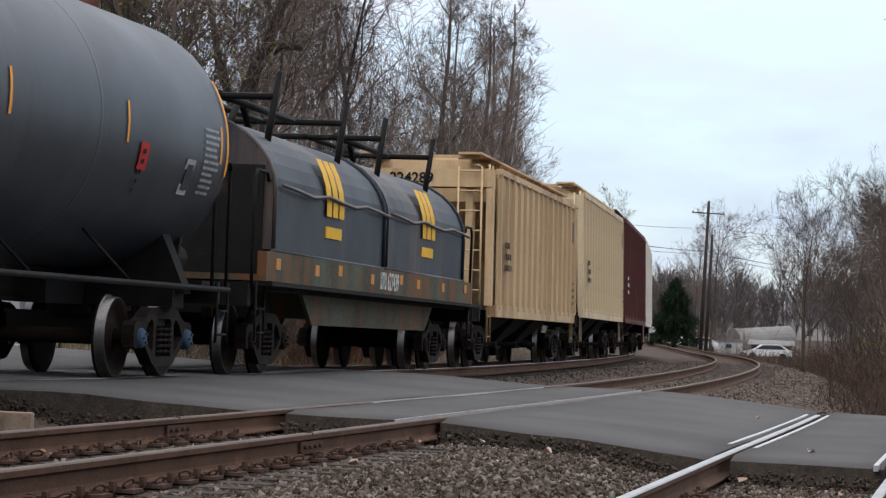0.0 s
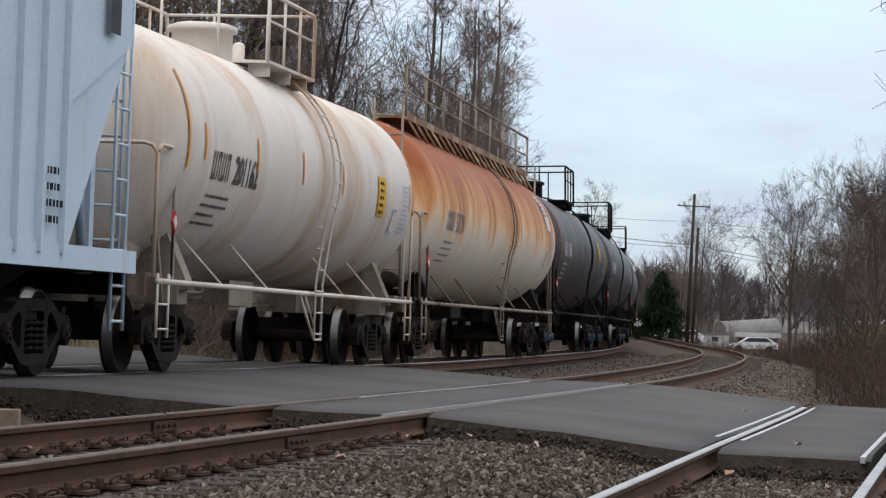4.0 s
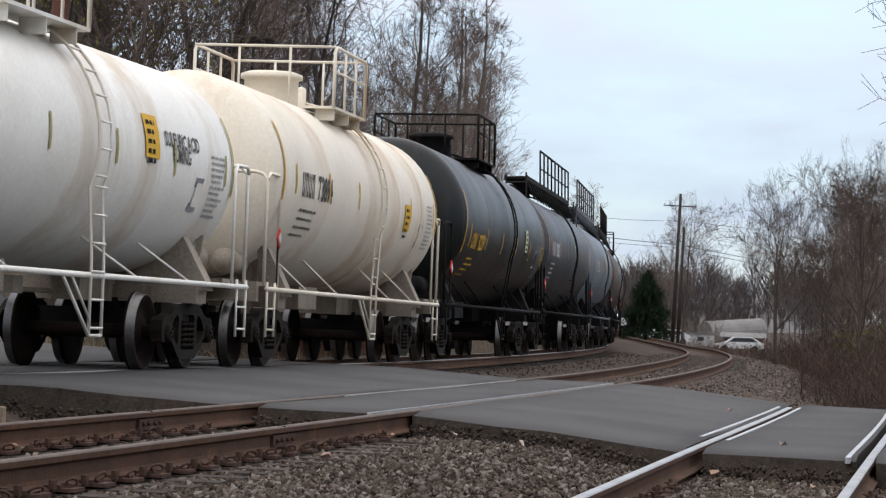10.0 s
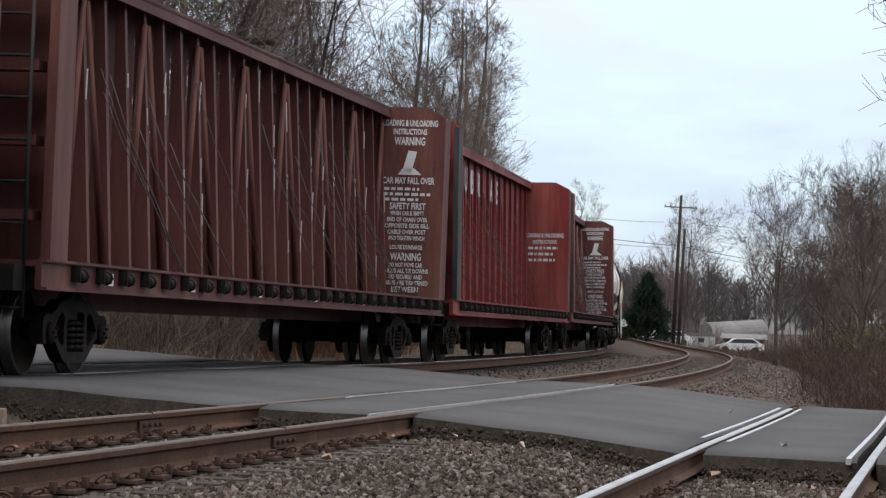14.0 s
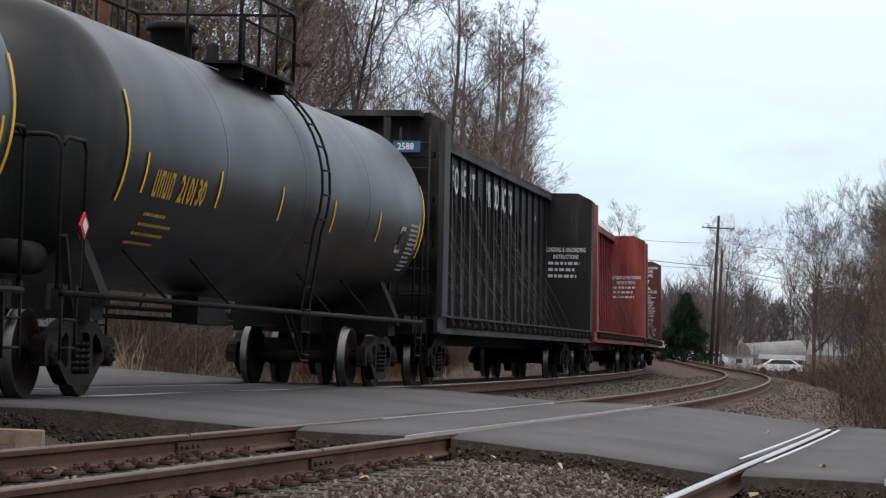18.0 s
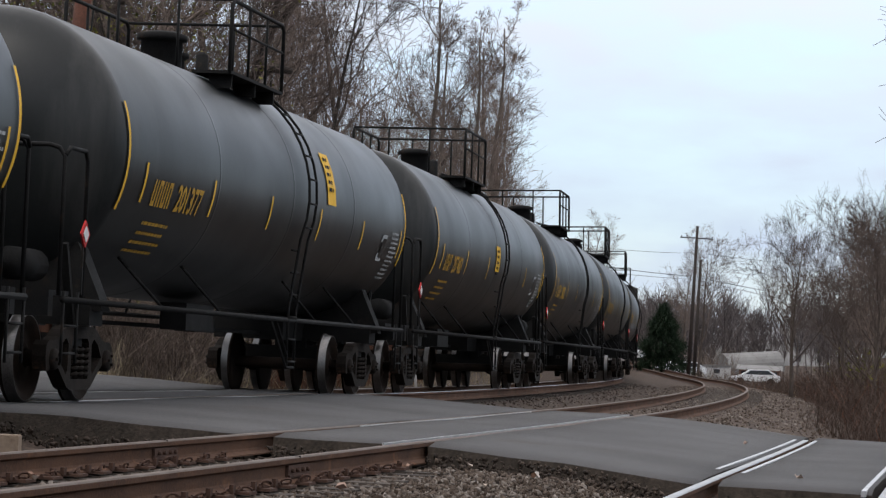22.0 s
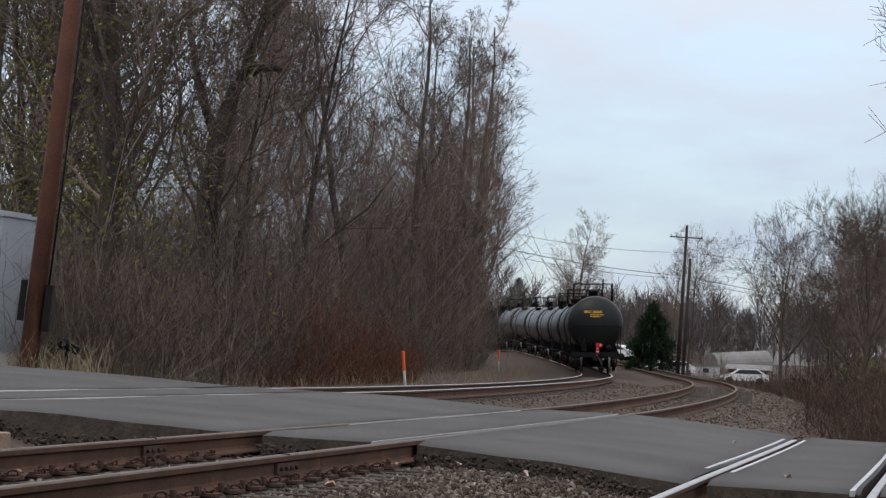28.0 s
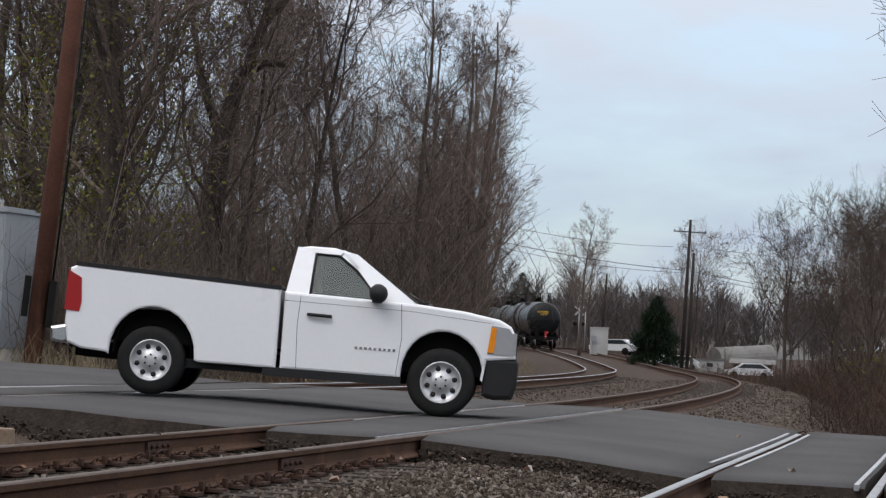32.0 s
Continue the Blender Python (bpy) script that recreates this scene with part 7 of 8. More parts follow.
# ---- things beside the line ----
M_POLE = mat("red-brown creosoted pole", (0.085, 0.036, 0.024), (0.042, 0.020, 0.015), 0.9, 0, 2.0, 25, 0.4, c3=(0.16, 0.085, 0.055), patch=1.0, streak=0.5)
M_FARPOLE = mat("dark brown utility pole", (0.045, 0.036, 0.032), (0.026, 0.021, 0.019), 0.9, 0, 2, 20, 0.3)
M_WIRE = plain("dark wire", (0.035, 0.035, 0.037))
M_GALV = mat("galvanised cabinet metal", (0.29, 0.305, 0.32), (0.22, 0.235, 0.25), 0.5, 0.3, 1.2, 25, 0.08)
M_CONC = mat("pale concrete", (0.42, 0.39, 0.35), (0.30, 0.28, 0.25), 0.9, 0, 3, 30, 0.3)
M_WHITEWASH = mat("white painted wall", (0.38, 0.37, 0.36), (0.27, 0.26, 0.25), 0.8, 0, 0.8, 15, 0.1)
M_GREYROOF = mat("grey sheet roof", (0.17, 0.165, 0.16), (0.11, 0.105, 0.10), 0.8, 0, 0.6, 12, 0.1)
M_BRICK = mat("red-brown wall", (0.20, 0.105, 0.075), (0.14, 0.075, 0.055), 0.9, 0, 1, 15, 0.2)
M_DKGLASS = plain("dark window", (0.03, 0.035, 0.04), 0.15)

gz = lambda x, y: float(ground_z(np.float64(x), np.float64(y)))

pole = thing("utility_pole", "leaning red-brown wooden pole beside the cabinet", "utility pole", at=pose(-7.55, 50.0, gz(-7.55, 50) - 0.1, 0, 4.1, 0))
m = Mesh()
m.tube([(0, 0, -0.4), (0, 0, 4), (0, 0, 9.5)], [0.175, 0.165, 0.15], 14)
part("shaft", m, M_POLE, pole)
m = Mesh()
m.box((0.24, -0.05, 1.55), (0.13, 0.22, 0.85)).box((-0.24, -0.05, 1.65), (0.10, 0.16, 0.75))
part("cable_box", m, M_BLACK, pole, "black cable boxes strapped to the pole")
m = Mesh()
m.tube([(0.22, -0.12, 1.9), (0.24, -0.12, 4.0), (0.2, -0.1, 9.0)], 0.02, 5)
part("conduit", m, M_BLACK, pole)
meter = thing("signal_fitting", "small black fitting on a thin post in the brush", "signal fitting", at=pose(-6.9, 50.6, gz(-6.9, 50.6)))
m = Mesh()
m.tube([(0, 0, 0), (0, 0, 0.75)], 0.025, 6)
part("post", m, M_BLACK, meter)
m = Mesh()
m.lathe([(-0.12, 0.05), (-0.06, 0.12), (0.08, 0.12), (0.14, 0.06)], "y", (-0.06, 0, 0.85), 10).box((0.12, 0, 0.76), (0.22, 0.16, 0.14), ry=25)
part("head", m, M_BLACK, meter)

cab = thing("signal_cabinet", "grey galvanised signal cabinet on a concrete base", "cabinet", at=pose(-9.95, 56.4, gz(-9.9, 56.4), 0, 0, -14))
m = Mesh()
m.box((0, 0, 1.75), (2.5, 1.9, 2.75))
part("body", m, M_GALV, cab)
m = Mesh()
m.box((0, 0, 3.16), (2.6, 2.0, 0.07)).box((0, 0, 3.22), (2.3, 1.7, 0.06))
part("roof", m, M_GALV, cab)
for sx in (-0.95, 0.55, 1.15):
    m = Mesh()
    m.box((sx, -0.93, 3.28), (0.06, 0.04, 0.18))
    part("lifting_lug", m, M_WHITEWASH, cab)
m = Mesh()
m.box((0.1, -0.962, 1.75), (1.9, 0.02, 2.45)).box((1.02, -0.98, 2.2), (0.03, 0.03, 0.22))
part("door", m, M_GALV, cab)
for sx in (-1.1, 1.1):
    m = Mesh()
    m.box((sx, 0, 0.15), (0.25, 1.6, 0.5))
    part("leg", m, M_CONC, cab)
for x, y, h, tilt in ((-0.85, 72.5, 1.15, -6), (3.3, 150.0, 1.35, -2)):
    post = thing("marker_post", "white marker post with an orange-red top", "marker post", "marker posts", at=pose(x, y, gz(x, y), 0, tilt, 0))
    m = Mesh()
    m.tube([(0, 0, -0.1), (0, 0, h * 0.55)], 0.038, 10)
    part("lower_sleeve", m, M_WHITEWASH, post)
    m = Mesh()
    m.lathe([(h * 0.55, 0.043), (h * 0.97, 0.043), (h, 0.034), (h + 0.005, 0.001)], "z", n=12)
    part("upper_sleeve", m, plain("orange-red sleeve", (0.62, 0.10, 0.03)), post)
blk = thing("timber_baulk", "weathered pale timber baulk beside the road edge", "timber baulk", at=pose(-3.95, 22.7, gz(-3.95, 22.7) + 0.10, 0, 0, 4))
m = Mesh()
m.box((-0.35, 0, 0.03), (1.5, 0.28, 0.12)).box((0.30, -0.02, 0.01), (0.22, 0.32, 0.15))
part("lid", m, mat("weathered pale timber", (0.26, 0.20, 0.15), (0.15, 0.11, 0.08), 0.9, 0, 2, 25, 0.4), blk)


def far_pole(x, y, h, arm, label):
    p = thing("utility_pole", label, "utility pole", "utility poles", at=pose(x, y, gz(x, y), 0, 1.2, 0))
    m = Mesh()
    m.tube([(0, 0, -0.3), (0, 0, h)], [0.15, 0.10], 10)
    part("shaft", m, M_FARPOLE, p)
    if arm:
        m = Mesh()
        m.box((0, 0, h - 0.85), (arm, 0.07, 0.075))
        part("crossarm", m, M_FARPOLE, p)
        m = Mesh()
        for k in (-0.46, -0.3, 0.3, 0.46):
            m.lathe([(h - 0.81, 0.03), (h - 0.72, 0.035), (h - 0.68, 0.012)], "z", (arm * k, 0, 0), 8)
        part("insulator", m, M_DKGLASS, p)
    return p


far_pole(16.6, 190, 10.4, 2.3, "tall wooden utility pole with one crossarm")
far_pole(18.4, 206, 8.9, 0, "shorter wooden pole beside the tall one")
far_pole(15.2, 262, 7.5, 0, "slim grey pole beyond the evergreen")


def wire(name, a, b, sag, label, r=0.014):
    m = Mesh()
    m.tube([(a[0] + (b[0] - a[0]) * t, a[1] + (b[1] - a[1]) * t, a[2] + (b[2] - a[2]) * t - 4 * sag * t * (1 - t)) for t in np.linspace(0, 1, 14)], r, 5)
    tagged(part(name, m, M_WIRE), label, "wire", "overhead wires")


wire("overhead_wire", (15.7, 190, 8.5), (-2, 186, 10.7), 0.7, "thin dark overhead wire from the pole")
wire("overhead_wire", (17.6, 190, 8.5), (52, 196, 8.6), 0.7, "thin dark overhead wire from the pole")
wire("overhead_wire", (16.6, 190, 6.9), (-2, 186, 9.4), 0.5, "dark cable low between the poles", 0.022)
wire("overhead_wire", (16.6, 190, 6.7), (-2, 186, 9.0), 0.6, "dark cable low between the poles", 0.014)
wire("overhead_wire", (16.7, 190, 6.9), (48, 205, 4.4), 0.5, "dark cable low between the poles", 0.02)
wire("overhead_wire", (16.7, 190, 6.7), (48, 205, 3.8), 0.6, "dark cable low between the poles", 0.014)

# signal box and crossing signal beyond the bend
box = thing("signal_cabinet", "white relay cabinet beside the far crossing", "cabinet", at=pose(13.4, 236, 0.75, 0, 0, 8))
m = Mesh()
m.box((0, 0, 1.15), (1.35, 1.2, 2.3)).box((0, 0, 2.34), (1.45, 1.3, 0.08))
part("body", m, M_WHITEWASH, box)
m = Mesh()
m.box((-0.62, -0.75, 1.35), (0.42, 0.25, 0.5)).box((-0.75, -0.75, 0.55), (0.1, 0.1, 1.1))
part("meter_box", m, M_GALV, box)
sig = thing("crossing_signal", "grey crossing signal mast beyond the bend", "crossing signal", at=pose(12.0, 244, 0.9))
m = Mesh()
m.tube([(0, 0, 0), (0, 0, 4.2)], 0.06, 8).tube([(0.55, 0, 0.2), (0.55, 0, 3.6)], 0.045, 8)
part("mast", m, M_GALV, sig)
m = Mesh()
m.box((0, -0.08, 3.7), (1.1, 0.03, 0.16), ry=45).box((0, -0.1, 3.7), (1.1, 0.03, 0.16), ry=-45)
part("crossbuck", m, M_WHITEWASH, sig)
m = Mesh()
for sx in (-0.35, 0.35):
    m.lathe([(-0.2, 0.17), (-0.1, 0.17), (-0.1, 0.001)], "y", (sx, 0, 2.5), 12)
m.box((0, 0, 2.5), (0.7, 0.05, 0.06))
part("lamp_pair", m, M_BLACK, sig)


def car(x, y, z, turn, colour, label, name="parked_car", s=1.0):
    c = thing(name, label, "car", "parked cars", at=pose(x, y, z, 0, 0, turn))
    m = Mesh()
    body = [(-2.15 * s, 0.35), (2.1 * s, 0.35), (2.15 * s, 0.75), (1.25 * s, 0.92), (0.55 * s, 1.38), (-1.1 * s, 1.42), (-1.85 * s, 0.98), (-2.15 * s, 0.9)]
    m.slab(body, -0.85, 0.85)
    part("body", m, colour, c)
    m = Mesh()
    for sg in (-1, 1):
        m.slab([(-1.6 * s, 0.98), (1.0 * s, 0.96), (0.5 * s, 1.32), (-1.05 * s, 1.35)], sg * 0.855 - 0.01, sg * 0.855 + 0.01)
    m.slab([(-0.72, 1.0), (0.72, 1.0), (0.62, 1.34), (-0.62, 1.34)], -1.72 * s, -1.70 * s, plane="yz")
    part("window", m, M_DKGLASS, c)
    for wx in (-1.35, 1.35):
        for wy in (-0.8, 0.8):
            m = Mesh()
            m.lathe([(wy - 0.1, 0.001), (wy - 0.1, 0.33), (wy + 0.1, 0.33), (wy + 0.1, 0.001)], "y", (wx * s, 0, 0.33), 18)
            part("wheel", m, M_BLACK, c)
    return c


M_CARWHITE = plain("white car paint", (0.58, 0.58, 0.58), 0.3)
car(15.7, 252, gz(15.7, 252), 160, M_CARWHITE, "white hatchback parked beyond the line")
car(21.0, 250, gz(21, 250), 215, M_CARWHITE, "white van parked beside the low shed", s=1.2)
car(27.4, 245, gz(27.4, 245) - 0.05, 178, M_CARWHITE, "white saloon parked in the low yard")

shed = thing("trailer_shed", "long off-white shed beside the parked van", "shed", at=pose(24.6, 262, gz(24.6, 262), 0, 0, -6))
m = Mesh()
m.box((0, 0, 0.62), (4.6, 3.0, 1.24))
part("wall", m, M_WHITEWASH, shed)
m = Mesh()
m.box((0, 0, 1.29), (4.8, 3.3, 0.10))
part("roof", m, M_GREYROOF, shed)
for sx in (-1.0, 1.0):
    m = Mesh()
    m.box((sx, -1.51, 0.75), (0.6, 0.03, 0.4))
    part("window", m, M_DKGLASS, shed)


def house(x, y, z, w, d, h, roof, wall, roofm, turn, label, windows=3, name="house"):
    o = thing(name, label, "house", "houses across the valley", at=pose(x, y, z, 0, 0, turn))
    m = Mesh()
    m.box((0, 0, h / 2 - 0.5), (w, d, h + 1.0))
    part("wall", m, wall, o)
    m = Mesh()
    m.slab([(-d / 2 - 0.3, h), (d / 2 + 0.3, h), (0, h + roof)], -w / 2 - 0.3, w / 2 + 0.3, plane="yz")
    part("roof", m, roofm, o)
    for k in range(windows):
        for zz in ([h * 0.3, h * 0.72] if h > 4.5 else [h * 0.5]):
            m = Mesh()
            m.box(((k + 0.5) / windows * w - w / 2, -d / 2 - 0.02, zz), (0.9, 0.06, 1.2))
            part("window", m, M_DKGLASS, o)
    return o


M_PALEROOF = mat("pale grey shingle", (0.36, 0.36, 0.37), (0.26, 0.26, 0.27), 0.9, 0, 0.8, 10, 0.2)
house(31.2, 275, -1.0, 4, 5, 1.5, 0.5, M_BRICK, M_GREYROOF, -8, "low red-brown building in the yard", 3)
house(44.0, 470, 0.6, 11, 7, 4.4, 2.2, M_WHITEWASH, M_PALEROOF, 12, "white two-storey house among bare trees")
house(55.0, 500, 1.4, 10, 7, 4.4, 2.2, M_WHITEWASH, M_PALEROOF, -10, "white two-storey house among bare trees")
house(64.0, 510, 1.4, 12, 8, 4.6, 2.2, M_WHITEWASH, M_GREYROOF, 6, "off-white house behind the trees")
barn = thing("round_roof_barn", "long barn with a pale grey rounded roof", "barn", at=pose(32.9, 300, 0.2, 0, -5, 14))
m = Mesh()
arc = [(-2.4, 0.0)] + [(2.4 * math.cos(a), 1.6 * math.sin(a) + 0.6) for a in np.linspace(math.pi, 0, 13)] + [(2.4, 0.0)]
m.slab(arc, -3.2, 3.2, plane="yz")
part("shell", m, M_GREYROOF, barn)
# fallen leaves on the ballast and the road
M_DEAD = islands("fallen leaf", [(0.34, 0.22, 0.15), (0.48, 0.40, 0.34), (0.26, 0.13, 0.08), (0.58, 0.54, 0.50)])
g = np.random.default_rng(61)
leaf_at = [(-2.72, 18.0), (-2.68, 17.9), (0.75, 22.3), (0.72, 22.2), (-0.3, 22.6), (0.2, 22.9), (3.1, 24.0), (2.3, 22.0), (-1.9, 19.8), (-1.2, 19.5), (3.55, 32.5), (2.4, 17.0), (1.3, 18.2), (-0.7, 18.5), (-2.0, 17.0), (2.9, 20.6), (0.3, 20.2)]
vs, fs = [], []
for i, (x, y) in enumerate(leaf_at):
    z = (float(zroad(c_of(np.float64(x), np.float64(y)))) + 0.02) if road_near(c_of(x, y)) < y < road_far(c_of(x, y)) else gz(x, y) + 0.07
    s = 0.022 + 0.022 * g.random()
    a = g.random() * math.tau
    o = len(vs)
    for k in range(6):
        b = a + k * math.tau / 6
        vs.append((x + math.cos(b) * s, y + math.sin(b) * s * 0.9, z + 0.05 * g.random()))
    vs.append((x, y, z))
    fs += [(o + k, o + (k + 1) % 6, o + 6) for k in range(6)]
me = bpy.data.meshes.new("fallen_leaves")
me.from_pydata(vs, [], fs)
me.materials.append(M_DEAD)
tagged(new("fallen_leaves", me), "curled brown fallen leaves on ballast and road", "leaves", kind="stuff")


# ---- the white pickup: x ahead, origin on the road midway between the axles ----
M_TRUCK = mat("white car paint over steel", (0.74, 0.75, 0.77), (0.71, 0.72, 0.74), 0.3, 0, 0.8, 20, 0.0, coat=0.4)
M_TRIM = mat("black plastic trim", (0.022, 0.022, 0.023), (0.015, 0.015, 0.016), 0.55, 0, 6, 60, 0.15)
M_TYRE = mat("black tyre rubber", (0.020, 0.020, 0.020), (0.014, 0.014, 0.014), 0.8, 0, 6, 50, 0.3)
M_RIM = mat("silver steel wheel", (0.56, 0.56, 0.57), (0.46, 0.46, 0.47), 0.35, 0.5, 4, 40, 0.05)
M_CHROME = mat("dull chrome", (0.55, 0.55, 0.56), (0.42, 0.42, 0.43), 0.2, 0.95, 4, 40, 0.02)
M_LENS = plain("clear lamp lens", (0.50, 0.51, 0.53), 0.10, 0.4)
M_AMBER = plain("amber lamp lens", (0.75, 0.25, 0.02), 0.15)
M_TAIL = plain("red tail lamp lens", (0.32, 0.010, 0.012), 0.15)


def car_glass():
    m = bpy.data.materials.new("tinted car glass")
    m.use_nodes = True
    b = m.node_tree.nodes["Principled BSDF"]
    b.inputs["Base Color"].default_value = (0.22, 0.26, 0.25, 1)
    b.inputs["Roughness"].default_value = 0.03
    b.inputs["Transmission Weight"].default_value = 0.75
    b.inputs["IOR"].default_value = 1.45
    return m


M_CARGLASS = car_glass()
truck = thing("pickup_truck", "white regular-cab pickup truck with black bumpers", "pickup truck")


def inset(poly, d):
    """The outline moved inwards by d."""
    n = len(poly)
    area = sum(poly[i][0] * poly[(i + 1) % n][1] - poly[(i + 1) % n][0] * poly[i][1] for i in range(n))
    sg = 1 if area > 0 else -1
    out = []
    for i in range(n):
        (ax, az), (bx, bz), (cx, cz) = poly[i - 1], poly[i], poly[(i + 1) % n]
        e1, e2 = Vector((bx - ax, bz - az)).normalized(), Vector((cx - bx, cz - bz)).normalized()
        n1, n2 = Vector((-e1.y, e1.x)) * sg, Vector((-e2.y, e2.x)) * sg
        v = n1 + n2
        k = d / max(0.35, 1 + n1.dot(n2))
        out.append((bx + v.x * k, bz + v.y * k))
    return out


def bevelled(poly, y0, y1, width=0.03):
    """An outline pushed to a thickness, its edges rounded off."""
    from_out = -1 if abs(y0) > abs(y1) else 1
    rings = [(inset(poly, width), y0), (inset(poly, width * 0.3), y0 + width * 0.3), (poly, y0 + width), (poly, y1 - width), (inset(poly, width * 0.3), y1 - width * 0.3), (inset(poly, width), y1)]
    n = len(poly)
    m = Mesh()
    vs = [(a, y, b) for ring, y in rings for a, b in ring]
    fs = [(r * n + i, r * n + (i + 1) % n, (r + 1) * n + (i + 1) % n, (r + 1) * n + i) for r in range(5) for i in range(n)]
    m.add(vs, fs)
    for r in (0, 5):
        ring = [Vector((a, b, 0)) for a, b in rings[r][0]]
        tris = tessellate_polygon([ring])
        m.add([(v.x, rings[r][1], v.y) for v in ring], [tuple(t) for t in tris])
    bm = bmesh.new()
    me = m.data("outline", M_TRUCK)
    bm.from_mesh(me)
    bmesh.ops.remove_doubles(bm, verts=bm.verts, dist=1e-5)
    bmesh.ops.recalc_face_normals(bm, faces=bm.faces)
    bm.verts.index_update()
    out = Mesh()
    out.add([tuple(v.co) for v in bm.verts], [tuple(v.index for v in f.verts) for f in bm.faces])
    bm.free()
    bpy.data.meshes.remove(me)
    return out


def arch(cx, r=0.475, z0=0.40, n=14, flat=0.9):
    """Points over a wheel from front to back, slightly flattened on top."""
    return [(cx + r * 1.0 * math.cos(a), z0 + (r * 1.12) * math.sin(a) ** flat if 0 < a < math.pi else z0) for a in np.linspace(0, math.pi, n)]


FX, RX = 1.689, -1.689
LENGTH = 0.968
bed_out = [(-0.235, 0.40), (-0.235, 1.29), (-1.2, 1.332), (-2.62, 1.392), (-2.70, 1.355), (-2.72, 0.74), (-2.68, 0.52), (-2.52, 0.46), (RX - 0.54, 0.44)] + arch(RX, 0.50, 0.42)[::-1] + [(RX + 0.54, 0.40)]
for sg in (-1, 1):
    m = bevelled(bed_out, sg * 0.99 if sg < 0 else 0.90, -0.90 if sg < 0 else 0.99, 0.028)
    part("bed_side", m, M_TRUCK, truck)
    m = Mesh()
    m.box((-1.43, sg * 0.945, 1.356), (2.40, 0.10, 0.045), ry=2.45)
    part("bed_rail_cap", m, M_TRIM, truck, "black plastic cap along the bed rail")
m = Mesh()
m.box((-1.47, 0, 0.98), (2.4, 1.8, 0.05)).box((-0.27, 0, 0.95), (0.05, 1.8, 0.66))
part("bed_floor", m, M_TRUCK, truck)
m = Mesh()
m.box((-2.69, 0, 0.99), (0.06, 1.76, 0.64))
part("tailgate", m, M_TRUCK, truck)
# cab lower, door skin, front wing
cab_out = [(-0.19, 0.40), (-0.19, 1.27), (1.36, 1.235), (1.90, 1.195), (2.32, 1.13), (2.46, 1.06), (2.52, 0.95), (2.53, 0.70), (2.20, 0.66), (2.165, 0.44)] + arch(FX, 0.475, 0.42) + [(1.21, 0.40)]
for sg in (-1, 1):
    m = bevelled(cab_out, -0.99 if sg < 0 else 0.92, -0.92 if sg < 0 else 0.99, 0.03)
    part("cab_side", m, M_TRUCK, truck, "white door and front wing panel")
m = Mesh()
m.slab([(1.34, 1.232), (1.90, 1.196), (2.32, 1.131), (2.45, 1.06), (2.46, 0.92), (1.30, 0.98)], -0.93, 0.93)
part("bonnet", m, M_TRUCK, truck)
m = Mesh()
m.box((0.50, 0, 0.78), (1.36, 1.84, 0.74))
part("cab_floor", m, M_TRIM, truck)
for sg in (-1, 1):
    m = Mesh()
    for pts in ([(0.0, 0.42), (-0.02, 0.9), (0.0, 1.235)], [(1.16, 0.44), (1.20, 0.85), (1.17, 1.22)]):
        m.tube([(x, sg * 0.989, z) for x, z in pts], 0.004, 4)
    m.tube([(-0.19, sg * 0.989, 1.17), (1.3, sg * 0.989, 1.15), (2.25, sg * 0.989, 1.08)], 0.003, 4)
    part("door_seam", m, M_TRIM, truck)
    m = Mesh()
    m.tube([(0.10, sg * 1.0, 1.03), (0.12, sg * 1.035, 1.03), (0.34, sg * 1.035, 1.025), (0.36, sg * 1.0, 1.025)], 0.022, 6)
    part("door_handle", m, M_TRIM, truck)
    m = Mesh()
    for k in range(9):
        m.box((0.68 + k * 0.055, sg * 0.994, 0.70), (0.032, 0.008, 0.028))
    part("badge", m, M_CHROME, truck)
    m = Mesh()
    m.box((0.88, sg * 1.0, 1.24), (0.10, 0.14, 0.05)).lathe([(sg * 1.02, 0.001), (sg * 1.03, 0.08), (sg * 1.08, 0.108), (sg * 1.16, 0.108), (sg * 1.21, 0.08), (sg * 1.22, 0.001)], "y", (0.90, 0, 1.32), 16)
    part("door_mirror", m, M_TRIM, truck)
    m = Mesh()
    m.box((0.42, sg * 0.93, 0.36), (1.6, 0.10, 0.10)).box((-1.0, sg * 0.80, 0.38), (1.2, 0.10, 0.10))
    part("rocker", m, M_TRIM, truck)
# greenhouse: roof, pillars and panes
m = Mesh()
roof = [(-0.09, 1.79), (0.03, 1.812), (0.32, 1.81), (0.58, 1.755)]
vs = []
for x, z in roof:
    vs += [(x, -0.70, z - 0.03), (x, -0.5, z), (x, 0.5, z), (x, 0.70, z - 0.03), (x, 0.70, z - 0.08), (x, -0.70, z - 0.08)]
fs = [(i * 6 + k, i * 6 + (k + 1) % 6, (i + 1) * 6 + (k + 1) % 6, (i + 1) * 6 + k) for i in range(3) for k in range(6)] + [(0, 1, 2, 3, 4, 5), (23, 22, 21, 20, 19, 18)]
m.add(vs, [f[::-1] for f in fs], 0, True)
part("roof", m, M_TRUCK, truck)
